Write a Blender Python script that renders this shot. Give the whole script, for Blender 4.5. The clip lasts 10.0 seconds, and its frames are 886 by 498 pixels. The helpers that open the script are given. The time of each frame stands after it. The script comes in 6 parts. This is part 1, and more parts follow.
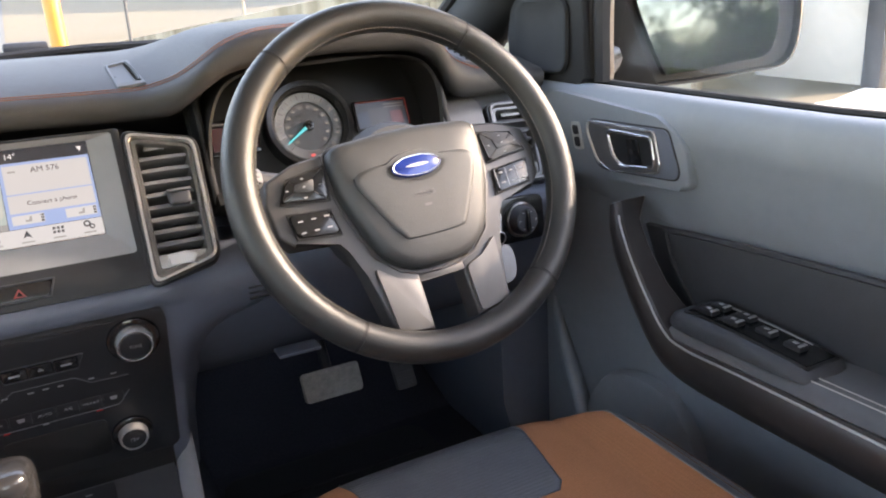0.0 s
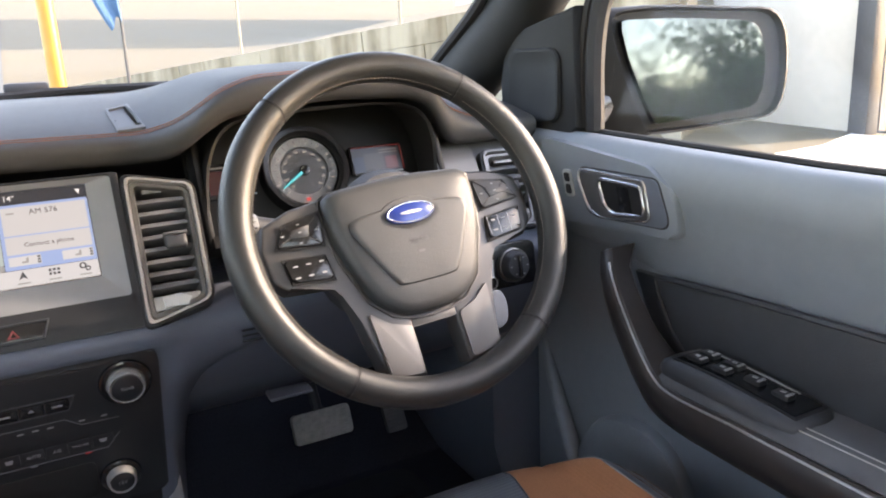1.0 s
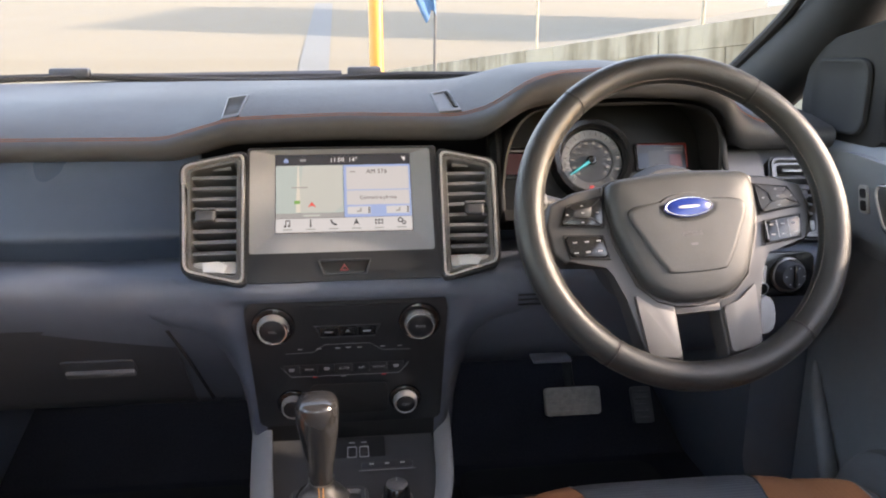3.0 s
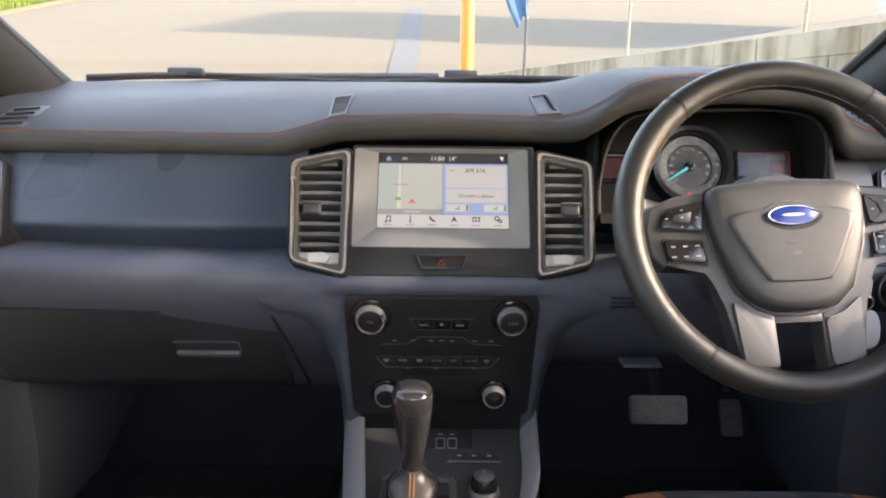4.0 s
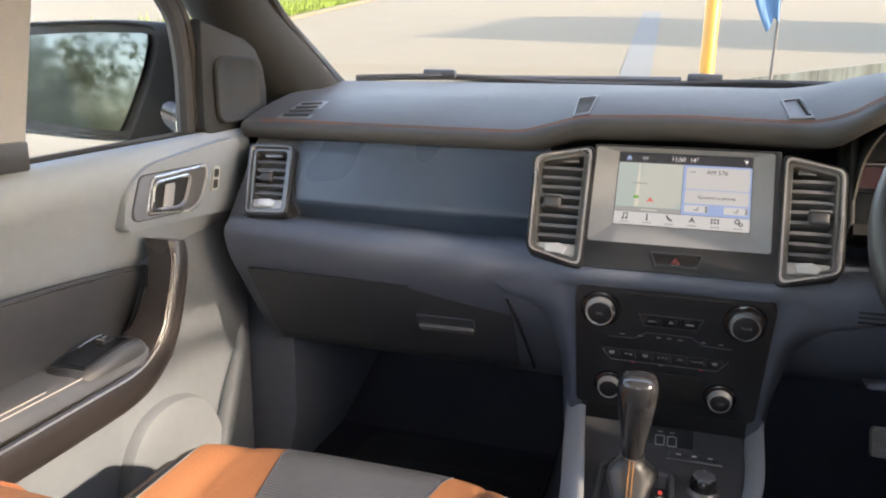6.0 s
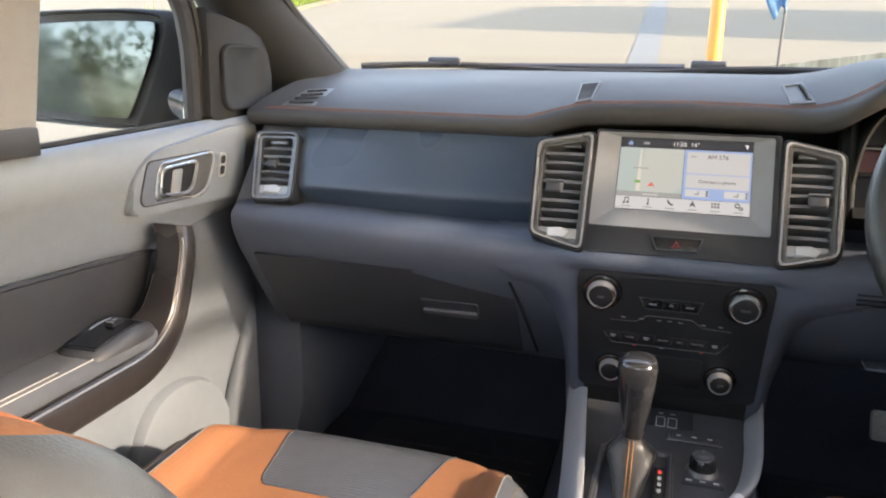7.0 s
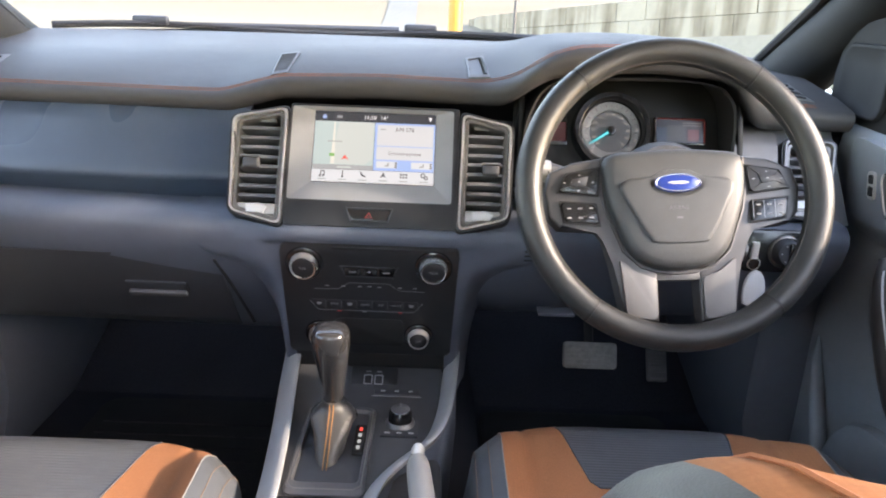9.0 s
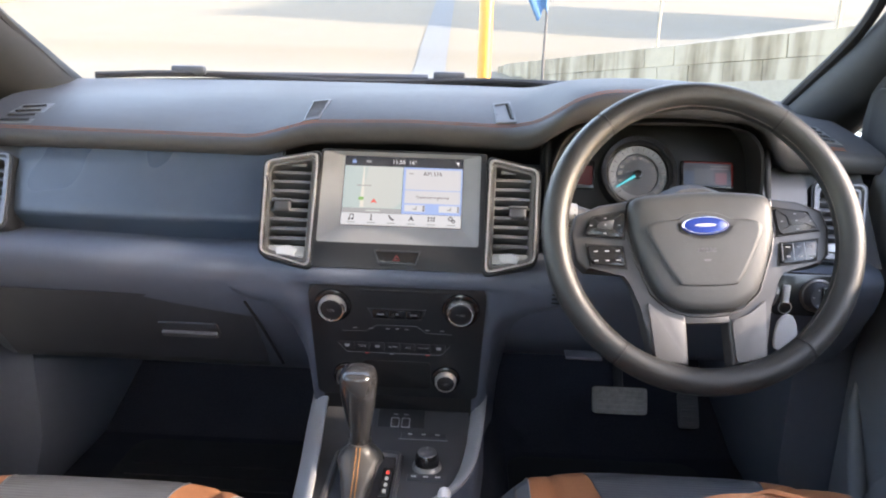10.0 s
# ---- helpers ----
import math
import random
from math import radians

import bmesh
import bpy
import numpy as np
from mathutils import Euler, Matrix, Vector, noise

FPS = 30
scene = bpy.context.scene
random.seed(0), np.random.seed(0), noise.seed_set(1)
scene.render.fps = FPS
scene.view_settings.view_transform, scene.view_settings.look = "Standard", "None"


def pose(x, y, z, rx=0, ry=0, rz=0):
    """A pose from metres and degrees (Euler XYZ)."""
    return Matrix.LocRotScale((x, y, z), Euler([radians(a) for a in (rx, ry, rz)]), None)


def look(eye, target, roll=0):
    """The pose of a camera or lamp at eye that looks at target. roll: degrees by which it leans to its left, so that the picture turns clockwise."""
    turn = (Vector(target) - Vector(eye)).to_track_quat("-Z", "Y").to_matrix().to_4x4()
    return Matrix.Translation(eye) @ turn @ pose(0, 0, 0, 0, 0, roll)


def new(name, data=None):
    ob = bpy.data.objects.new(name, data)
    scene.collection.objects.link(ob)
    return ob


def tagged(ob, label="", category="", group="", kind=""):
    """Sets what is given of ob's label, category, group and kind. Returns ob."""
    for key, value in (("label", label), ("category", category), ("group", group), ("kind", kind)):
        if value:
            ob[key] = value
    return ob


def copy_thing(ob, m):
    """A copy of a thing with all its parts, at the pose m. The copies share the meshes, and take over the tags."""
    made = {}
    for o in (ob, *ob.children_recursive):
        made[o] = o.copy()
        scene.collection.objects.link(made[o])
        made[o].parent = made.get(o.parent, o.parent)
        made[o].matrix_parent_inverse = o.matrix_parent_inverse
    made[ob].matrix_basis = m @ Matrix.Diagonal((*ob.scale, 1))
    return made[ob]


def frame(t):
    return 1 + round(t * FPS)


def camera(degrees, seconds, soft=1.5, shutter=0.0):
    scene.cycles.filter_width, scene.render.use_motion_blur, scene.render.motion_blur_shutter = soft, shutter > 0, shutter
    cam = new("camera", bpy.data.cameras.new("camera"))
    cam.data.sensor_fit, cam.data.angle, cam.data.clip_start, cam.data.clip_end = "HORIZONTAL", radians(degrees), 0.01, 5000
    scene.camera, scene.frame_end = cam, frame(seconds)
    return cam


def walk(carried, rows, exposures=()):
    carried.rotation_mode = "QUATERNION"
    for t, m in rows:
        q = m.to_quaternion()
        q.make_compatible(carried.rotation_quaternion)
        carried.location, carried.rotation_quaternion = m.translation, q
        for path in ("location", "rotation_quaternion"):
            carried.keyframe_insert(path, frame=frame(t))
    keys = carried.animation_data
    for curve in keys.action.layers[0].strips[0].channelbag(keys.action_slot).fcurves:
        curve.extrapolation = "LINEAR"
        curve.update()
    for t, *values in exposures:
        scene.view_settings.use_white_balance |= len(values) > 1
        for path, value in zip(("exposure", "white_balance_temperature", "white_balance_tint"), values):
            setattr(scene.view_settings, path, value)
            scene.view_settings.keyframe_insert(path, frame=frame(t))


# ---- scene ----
cam = camera(61.4, 10.0, soft=2.0)
EXPOSURES = [(0, 3.08, 8850, 20.5), (3, 2.90, 8900, 20.5), (6, 2.79, 8750, 17), (8, 3.11, 8500, 16.5), (9, 3.27, 8250, 17), (10, 3.15, 8050, 18)]
PATH = [
    (0, (0.063, -0.847, 1.4), (0.915, 0.86, 0.801), -3.7),
    (0.5, (0.051, -0.857, 1.412), (0.953, 0.848, 0.883), -3.3),
    (1, (0.059, -0.854, 1.411), (0.948, 0.866, 0.909), -2.8),
    (1.5, (0.047, -0.872, 1.41), (0.808, 0.91, 0.916), -1.8),
    (2, (0.037, -0.897, 1.41), (0.597, 0.959, 0.92), -1.1),
    (2.5, (0.028, -0.924, 1.413), (0.4, 0.98, 0.925), -0.6),
    (3, (0.018, -0.937, 1.413), (0.24, 0.989, 0.921), -0.1),
    (3.2, (-0.003, -0.942, 1.41), (0.199, 0.989, 0.926), 0.2),
    (4.5, (-0.005, -0.971, 1.41), (-0.154, 0.965, 0.929), 0.6),
    (5, (-0.008, -0.985, 1.41), (-0.293, 0.935, 0.929), 0.6),
    (5.5, (-0.015, -1.005, 1.408), (-0.443, 0.889, 0.928), 0.8),
    (6, (-0.022, -1.024, 1.405), (-0.579, 0.837, 0.929), 1.0),
    (6.2, (-0.025, -1.035, 1.406), (-0.622, 0.814, 0.932), 1.1),
    (7.3, (0.006, -1.038, 1.398), (-0.525, 0.813, 0.858), 0.4),
    (7.4, (0.022, -1.035, 1.403), (-0.430, 0.780, 0.849), 0.2),
    (7.5, (0.043, -1.029, 1.408), (-0.367, 0.833, 0.806), 0.1),
    (7.7, (0.076, -1.025, 1.401), (-0.213, 0.848, 0.764), 0.0),
    (8, (0.11, -1.026, 1.423), (-0.027, 0.849, 0.74), 0.7),
    (8.2, (0.109, -1.028, 1.437), (0.070, 0.806, 0.775), 1.2),
    (8.5, (0.105, -1.031, 1.445), (0.114, 0.856, 0.782), 1.9),
    (9, (0.093, -1.036, 1.448), (0.114, 0.863, 0.822), 2.4),
    (9.5, (0.092, -1.043, 1.45), (0.079, 0.871, 0.87), 2.3),
    (10, (0.096, -1.044, 1.448), (0.034, 0.887, 0.933), 1.8),
]
walk(cam, [(t, look(eye, target, roll)) for t, eye, target, roll in PATH], EXPOSURES)

# ---- world, sun, exposure ----
world = bpy.data.worlds.new("sky")
scene.world = world
world.use_nodes = True
SUN_DIR = Vector((1.0, -0.21, 0.466)).normalized()
nt = world.node_tree
sky = nt.nodes.new("ShaderNodeTexSky")
sky.sky_type = "NISHITA"
sky.sun_disc = False
sky.sun_elevation = math.asin(SUN_DIR.z)
sky.sun_rotation = math.atan2(SUN_DIR.x, SUN_DIR.y)
nt.links.new(sky.outputs[0], nt.nodes["Background"].inputs[0])
nt.nodes["Background"].inputs[1].default_value = 0.235
sky.dust_density = 0.8
sun = new("sun", bpy.data.lights.new("sun", "SUN"))
sun.data.energy = 1.9
sun.data.angle = radians(1.6)
sun.data.color = (1.0, 0.975, 0.93)
sun.matrix_world = look(SUN_DIR * 20, (0, 0, 0))


# ---- materials ----
def mat(name, color, rough=0.5, metal=0.0, var=0.12, scale=60.0, bump=0.0, bscale=900.0, coarse=4.0, spec=0.5, coat=0.0, tex="noise"):
    m = bpy.data.materials.new(name)
    m.use_nodes = True
    n, l = m.node_tree.nodes, m.node_tree.links
    b = n["Principled BSDF"]
    b.inputs["Metallic"].default_value = metal
    b.inputs["Specular IOR Level"].default_value = spec
    b.inputs["Coat Weight"].default_value = coat
    co = n.new("ShaderNodeTexCoord")
    fine, wide = n.new("ShaderNodeTexNoise"), n.new("ShaderNodeTexNoise")
    fine.inputs["Scale"].default_value, wide.inputs["Scale"].default_value = scale, coarse
    fine.inputs["Detail"].default_value = 4
    wide.inputs["Detail"].default_value = 3
    l.new(co.outputs["Object"], fine.inputs["Vector"])
    l.new(co.outputs["Object"], wide.inputs["Vector"])
    mix = n.new("ShaderNodeMath")
    mix.operation = "ADD"
    l.new(fine.outputs["Fac"], mix.inputs[0])
    l.new(wide.outputs["Fac"], mix.inputs[1])
    ramp = n.new("ShaderNodeMapRange")
    ramp.inputs["From Min"].default_value, ramp.inputs["From Max"].default_value = 0.6, 1.4
    ramp.inputs["To Min"].default_value, ramp.inputs["To Max"].default_value = 1 - var, 1 + var
    l.new(mix.outputs[0], ramp.inputs["Value"])
    mul = n.new("ShaderNodeVectorMath")
    mul.operation = "SCALE"
    mul.inputs[0].default_value = color
    l.new(ramp.outputs[0], mul.inputs["Scale"])
    l.new(mul.outputs[0], b.inputs["Base Color"])
    rr = n.new("ShaderNodeMapRange")
    rr.inputs["From Min"].default_value, rr.inputs["From Max"].default_value = 0.3, 0.7
    rr.inputs["To Min"].default_value, rr.inputs["To Max"].default_value = max(0.02, rough - 0.07), min(1, rough + 0.07)
    l.new(wide.outputs["Fac"], rr.inputs["Value"])
    l.new(rr.outputs[0], b.inputs["Roughness"])
    if bump:
        if tex == "voronoi":
            t = n.new("ShaderNodeTexVoronoi")
            out = t.outputs["Distance"]
        else:
            t = n.new("ShaderNodeTexNoise")
            out = t.outputs["Fac"]
        t.inputs["Scale"].default_value = bscale
        l.new(co.outputs["Object"], t.inputs["Vector"])
        bp = n.new("ShaderNodeBump")
        bp.inputs["Strength"].default_value = bump
        bp.inputs["Distance"].default_value = 0.001
        l.new(out, bp.inputs["Height"])
        l.new(bp.outputs[0], b.inputs["Normal"])
    return m


def glow(name, color, strength=1.0):
    m = bpy.data.materials.new(name)
    m.use_nodes = True
    b = m.node_tree.nodes["Principled BSDF"]
    b.inputs["Base Color"].default_value = (0.02, 0.02, 0.02, 1)
    b.inputs["Roughness"].default_value = 0.25
    b.inputs["Emission Color"].default_value = (*color, 1)
    b.inputs["Emission Strength"].default_value = 0.72 * strength
    return m


def glass(name, tint=(1, 1, 1), gloss=0.008):
    m = bpy.data.materials.new(name)
    m.use_nodes = True
    n, l = m.node_tree.nodes, m.node_tree.links
    n.remove(n["Principled BSDF"])
    tr, gl, mx = n.new("ShaderNodeBsdfTransparent"), n.new("ShaderNodeBsdfGlossy"), n.new("ShaderNodeMixShader")
    tr.inputs["Color"].default_value = (*tint, 1)
    gl.inputs["Roughness"].default_value = 0.02
    mx.inputs[0].default_value = gloss
    l.new(tr.outputs[0], mx.inputs[1])
    l.new(gl.outputs[0], mx.inputs[2])
    l.new(mx.outputs[0], n["Material Output"].inputs["Surface"])
    return m


SOFT = mat("dash_soft_touch", (0.050, 0.049, 0.050), 0.60, var=0.10, bump=0.30, bscale=1400, coarse=3, spec=0.45)
SLATE = mat("slate_trim", (0.086, 0.101, 0.132), 0.50, var=0.07, bump=0.2, bscale=1500, coarse=3)
FASCIA = mat("blue_grey_fascia", (0.056, 0.077, 0.107), 0.32, var=0.06, bump=0.08, bscale=1500, coarse=2)
PANELB = mat("panel_black", (0.014, 0.015, 0.0175), 0.42, var=0.1, bump=0.1, bscale=1500)
# near-black; flat sheets of it also stand for the shade in recesses
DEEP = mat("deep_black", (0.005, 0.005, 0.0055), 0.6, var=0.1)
PALEMET = mat("pale_silver_plastic", (0.62, 0.62, 0.61), 0.35, metal=0.25, var=0.05)
BLACKP = mat("black_plastic", (0.040, 0.042, 0.048), 0.48, var=0.15, bump=0.15, bscale=1500)
CHARCOAL = mat("charcoal_plastic", (0.095, 0.095, 0.102), 0.5, var=0.12, bump=0.2, bscale=1500)
GLOSSB = mat("gloss_black", (0.010, 0.010, 0.011), 0.18, var=0.1, spec=0.6)
BEZEL = mat("screen_bezel_grey", (0.24, 0.245, 0.255), 0.36, metal=0.2, var=0.05)
SILVER = mat("satin_silver", (0.46, 0.455, 0.445), 0.36, metal=0.55, var=0.07, scale=90)
PILLAR = mat("pillar_trim", (0.020, 0.0215, 0.0235), 0.72, var=0.07, bump=0.2, bscale=1500, coarse=3, spec=0.22)
SPOKE = mat("spoke_gunmetal", (0.082, 0.079, 0.080), 0.42, metal=0.45, var=0.06)
SPOKESILVER = mat("spoke_satin_silver", (0.145, 0.140, 0.139), 0.46, metal=0.6, var=0.06)
DOORSLATE = mat("door_slate_plastic", (0.118, 0.135, 0.168), 0.52, var=0.06, bump=0.25, bscale=1300, coarse=3)
GUNMETAL = mat("gunmetal_trim", (0.20, 0.195, 0.19), 0.36, metal=0.75, var=0.06)
CHROME = mat("bright_chrome", (0.78, 0.78, 0.77), 0.26, metal=1.0, var=0.04)
LEATHER = mat("wheel_leather", (0.024, 0.025, 0.0255), 0.36, spec=0.42, var=0.14, bump=0.22, bscale=1100, tex="voronoi", coarse=9)
AIRBAG = mat("airbag_grain", (0.041, 0.0435, 0.046), 0.46, var=0.12, bump=0.22, bscale=1000, tex="voronoi", coarse=8)
SEATBLK = mat("seat_black_leather", (0.068, 0.074, 0.083), 0.46, var=0.14, bump=0.14, bscale=900, tex="voronoi", coarse=7, spec=0.4)
ORANGE = mat("orange_mesh_fabric", (0.31, 0.128, 0.062), 0.85, var=0.12, bump=0.1, bscale=1500, tex="voronoi", scale=420, coarse=6, spec=0.2)
THREAD = mat("orange_thread", (0.30, 0.10, 0.045), 0.8, var=0.2, scale=900)
SEATSEAM = mat("brown_seat_thread", (0.15, 0.10, 0.068), 0.8, var=0.2, scale=900)
SEAMGOLD = mat("amber_thread", (0.42, 0.20, 0.075), 0.8, var=0.2, scale=900)
# black door leather made paler for the window light on the armrest
PADBLK = mat("armrest_lit_leather", (0.098, 0.102, 0.108), 0.40, var=0.12, bump=0.3, bscale=900, tex="voronoi")
THREADP = mat("pale_grey_thread", (0.46, 0.44, 0.41), 0.8, var=0.2, scale=900)
THREADG = mat("grey_thread", (0.20, 0.19, 0.18), 0.8, var=0.2, scale=900)
DOORGREY = mat("door_grey_plastic", (0.196, 0.220, 0.246), 0.52, var=0.06, bump=0.25, bscale=1300, coarse=3)
BROWNMET = mat("armrest_brown_metallic", (0.062, 0.055, 0.054), 0.32, metal=0.4, var=0.1)
DOORBLK = mat("door_black_leather", (0.046, 0.049, 0.055), 0.45, var=0.12, bump=0.3, bscale=900, tex="voronoi")
CARPET = mat("black_carpet", (0.040, 0.042, 0.052), 0.95, var=0.35, scale=300, bump=1.0, bscale=600, spec=0.1)
HEAD = mat("headliner_fabric", (0.78, 0.77, 0.75), 0.95, var=0.05, bump=0.3, bscale=500)
RUBBER = mat("rubber_seal", (0.017, 0.017, 0.019), 0.8, var=0.2)
PEDAL = mat("worn_pedal_rubber", (0.46, 0.45, 0.42), 0.55, var=0.3, scale=120)
HOUSING = mat("mirror_housing_grey", (0.0105, 0.011, 0.0115), 0.55, var=0.1, spec=0.25)
PAINT = mat("grey_body_paint", (0.035, 0.035, 0.037), 0.25, metal=0.3, var=0.05, coat=0.6)
BLUEOV = mat("blue_enamel", (0.012, 0.035, 0.22), 0.22, var=0.08, coat=0.5)
PRINT = mat("dim_grey_print", (0.24, 0.24, 0.25), 0.6, var=0.05)
WHITEP = mat("white_print", (0.48, 0.48, 0.48), 0.6, var=0.05)
REDP = mat("red_print", (0.55, 0.02, 0.02), 0.5, var=0.05)
MIRROR = mat("mirror_glass", (0.105, 0.125, 0.138), 0.02, metal=1.0, var=0.01)
RAIL = mat("silver_grey_rail", (0.34, 0.348, 0.36), 0.46, metal=0.15, var=0.05)
VENTMET = mat("vent_frame_metal", (0.62, 0.61, 0.60), 0.24, metal=0.85, var=0.06)
KNOBRING = mat("knob_chrome", (0.74, 0.74, 0.735), 0.28, metal=0.8, var=0.04)
# concrete with brown and pale streaks running down it
WALLM = mat("streaked_wall", (0.21, 0.175, 0.125), 0.95, var=0.35, scale=5, bump=0.6, bscale=25, coarse=0.9)
_n, _l = WALLM.node_tree.nodes, WALLM.node_tree.links
_g, _m, _t, _r, _x = _n.new("ShaderNodeNewGeometry"), _n.new("ShaderNodeMapping"), _n.new("ShaderNodeTexNoise"), _n.new("ShaderNodeValToRGB"), _n.new("ShaderNodeMix")
_m.inputs["Scale"].default_value = (1.0, 1.0, 0.16)
_t.inputs["Scale"].default_value = 2.2
_t.inputs["Detail"].default_value = 5
_r.color_ramp.elements[0].position, _r.color_ramp.elements[1].position = 0.40, 0.62
_r.color_ramp.elements[0].color, _r.color_ramp.elements[1].color = (0.105, 0.078, 0.048, 1), (0.37, 0.33, 0.26, 1)
_x.data_type, _x.blend_type = "RGBA", "MIX"
_x.inputs[0].default_value = 0.6
_l.new(_g.outputs["Position"], _m.inputs["Vector"])
_l.new(_m.outputs[0], _t.inputs["Vector"])
_l.new(_t.outputs["Fac"], _r.inputs[0])
_bs = _n["Principled BSDF"]
_l.new(_bs.inputs["Base Color"].links[0].from_socket, _x.inputs[6])
_l.new(_r.outputs[0], _x.inputs[7])
_l.new(_x.outputs[2], _bs.inputs["Base Color"])
# knitted mesh: small cells with darker joints
_n, _l = ORANGE.node_tree.nodes, ORANGE.node_tree.links
_c, _v, _r, _s = _n.new("ShaderNodeTexCoord"), _n.new("ShaderNodeTexVoronoi"), _n.new("ShaderNodeMapRange"), _n.new("ShaderNodeVectorMath")
_v.inputs["Scale"].default_value, _v.inputs["Randomness"].default_value = 330, 0.25
_r.inputs["From Min"].default_value, _r.inputs["From Max"].default_value = 0.15, 0.65
_r.inputs["To Min"].default_value, _r.inputs["To Max"].default_value = 1.03, 0.92
_s.operation = "SCALE"
_bs = _n["Principled BSDF"]
_l.new(_c.outputs["Object"], _v.inputs["Vector"])
_l.new(_v.outputs["Distance"], _r.inputs["Value"])
_l.new(_bs.inputs["Base Color"].links[0].from_socket, _s.inputs[0])
_l.new(_r.outputs[0], _s.inputs["Scale"])
_l.new(_s.outputs[0], _bs.inputs["Base Color"])
GLASS = glass("window_glass")
CONCRETE = mat("sunlit_concrete", (0.112, 0.097, 0.067), 0.9, var=0.10, scale=14, bump=0.4, bscale=60, coarse=0.35)
STAINED = mat("stained_concrete", (0.215, 0.180, 0.130), 0.95, var=0.55, scale=5, bump=0.8, bscale=25, coarse=0.9)
RENDERW = mat("pale_rendered_wall", (0.44, 0.415, 0.375), 0.9, var=0.06, scale=8, bump=0.3, bscale=80)
GRASS = mat("grass", (0.10, 0.145, 0.022), 0.9, var=0.4, scale=30)
LEAF = mat("tree_leaves", (0.06, 0.10, 0.03), 0.8, var=0.4, scale=9)
BARK = mat("bark", (0.12, 0.09, 0.06), 0.9, var=0.3, scale=20)
YELLOW = mat("yellow_paint", (0.33, 0.150, 0.012), 0.45, var=0.12, scale=20)
FLAGBLUE = mat("blue_flag_cloth", (0.035, 0.105, 0.21), 0.8, var=0.2, scale=12)
POSTG = mat("weathered_post", (0.26, 0.23, 0.18), 0.8, var=0.2, scale=20)
CARD = mat("white_card", (0.235, 0.243, 0.262), 0.7, var=0.04)
PAINTBLUE = mat("faded_blue_line", (0.086, 0.092, 0.090), 0.9, var=0.15, scale=12)


# ---- building helpers ----
def sharpen(bm, deg=38):
    bmesh.ops.recalc_face_normals(bm, faces=bm.faces[:])
    for f in bm.faces:
        f.smooth = True
    for e in bm.edges:
        if len(e.link_faces) == 2 and e.calc_face_angle(0) > radians(deg):
            e.smooth = False


def part(name, bm, material, parent=None, label="", deg=38):
    sharpen(bm, deg)
    me = bpy.data.meshes.new(name)
    bm.to_mesh(me)
    bm.free()
    me.materials.append(material)
    ob = new(name, me)
    if parent is not None:
        ob.parent = parent
    if label:
        ob["label"] = label
    return ob


def thing(name, label, category, m=None, group="", kind=""):
    ob = new(name)
    ob.empty_display_size = 0.02
    if m is not None:
        ob.matrix_world = m
    return tagged(ob, label, category, group, kind)


def plane_frame(x, y, z, lean, yaw=0.0):
    """A frame whose second axis goes up a face that leans back, and whose third points out of it into the cabin."""
    a = radians(lean)
    r = Matrix(((1, 0, 0), (0, math.sin(a), -math.cos(a)), (0, math.cos(a), math.sin(a)))).to_4x4()
    return Matrix.Translation((x, y, z)) @ Matrix.Rotation(radians(yaw), 4, "Z") @ r


def loft(rows, closed=True, caps=True, bm=None):
    bm = bm or bmesh.new()
    vs = [[bm.verts.new(p) for p in r] for r in rows]
    n = len(rows[0])
    for a, b in zip(vs, vs[1:]):
        for i in range(n if closed else n - 1):
            j = (i + 1) % n
            bm.faces.new((a[i], a[j], b[j], b[i]))
    if caps and closed:
        bm.faces.new(vs[0])
        bm.faces.new(vs[-1])
    return bm


def box(sx, sy, sz, at=(0, 0, 0), r=0.002, seg=2, rot=None, bm=None):
    b = bmesh.new()
    bmesh.ops.create_cube(b, size=1)
    bmesh.ops.scale(b, vec=(sx, sy, sz), verts=b.verts)
    if r:
        bmesh.ops.bevel(b, geom=b.edges[:], offset=min(r, 0.45 * min(sx, sy, sz)), segments=seg, profile=0.5, affect="EDGES", clamp_overlap=True)
    if rot is not None:
        bmesh.ops.transform(b, matrix=rot, verts=b.verts)
    bmesh.ops.translate(b, vec=at, verts=b.verts)
    return merge(bm, b)


def merge(bm, b):
    if bm is None:
        return b
    me = bpy.data.meshes.new("t")
    b.to_mesh(me)
    b.free()
    bm.from_mesh(me)
    bpy.data.meshes.remove(me)
    return bm


def prism(pts, w0, w1, r=0.002, seg=2, bm=None):
    """A plate: a polygon in the first two axes, from w0 to w1 along the third, with rounded edges."""
    b = bmesh.new()
    lo = [b.verts.new((x, y, w0)) for x, y in pts]
    hi = [b.verts.new((x, y, w1)) for x, y in pts]
    top = b.faces.new(hi)
    b.faces.new(lo[::-1])
    n = len(pts)
    for i in range(n):
        b.faces.new((lo[i], lo[(i + 1) % n], hi[(i + 1) % n], hi[i]))
    if r:
        bmesh.ops.bevel(b, geom=list(top.edges), offset=r, segments=seg, profile=0.5, affect="EDGES", clamp_overlap=True)
    return merge(bm, b)


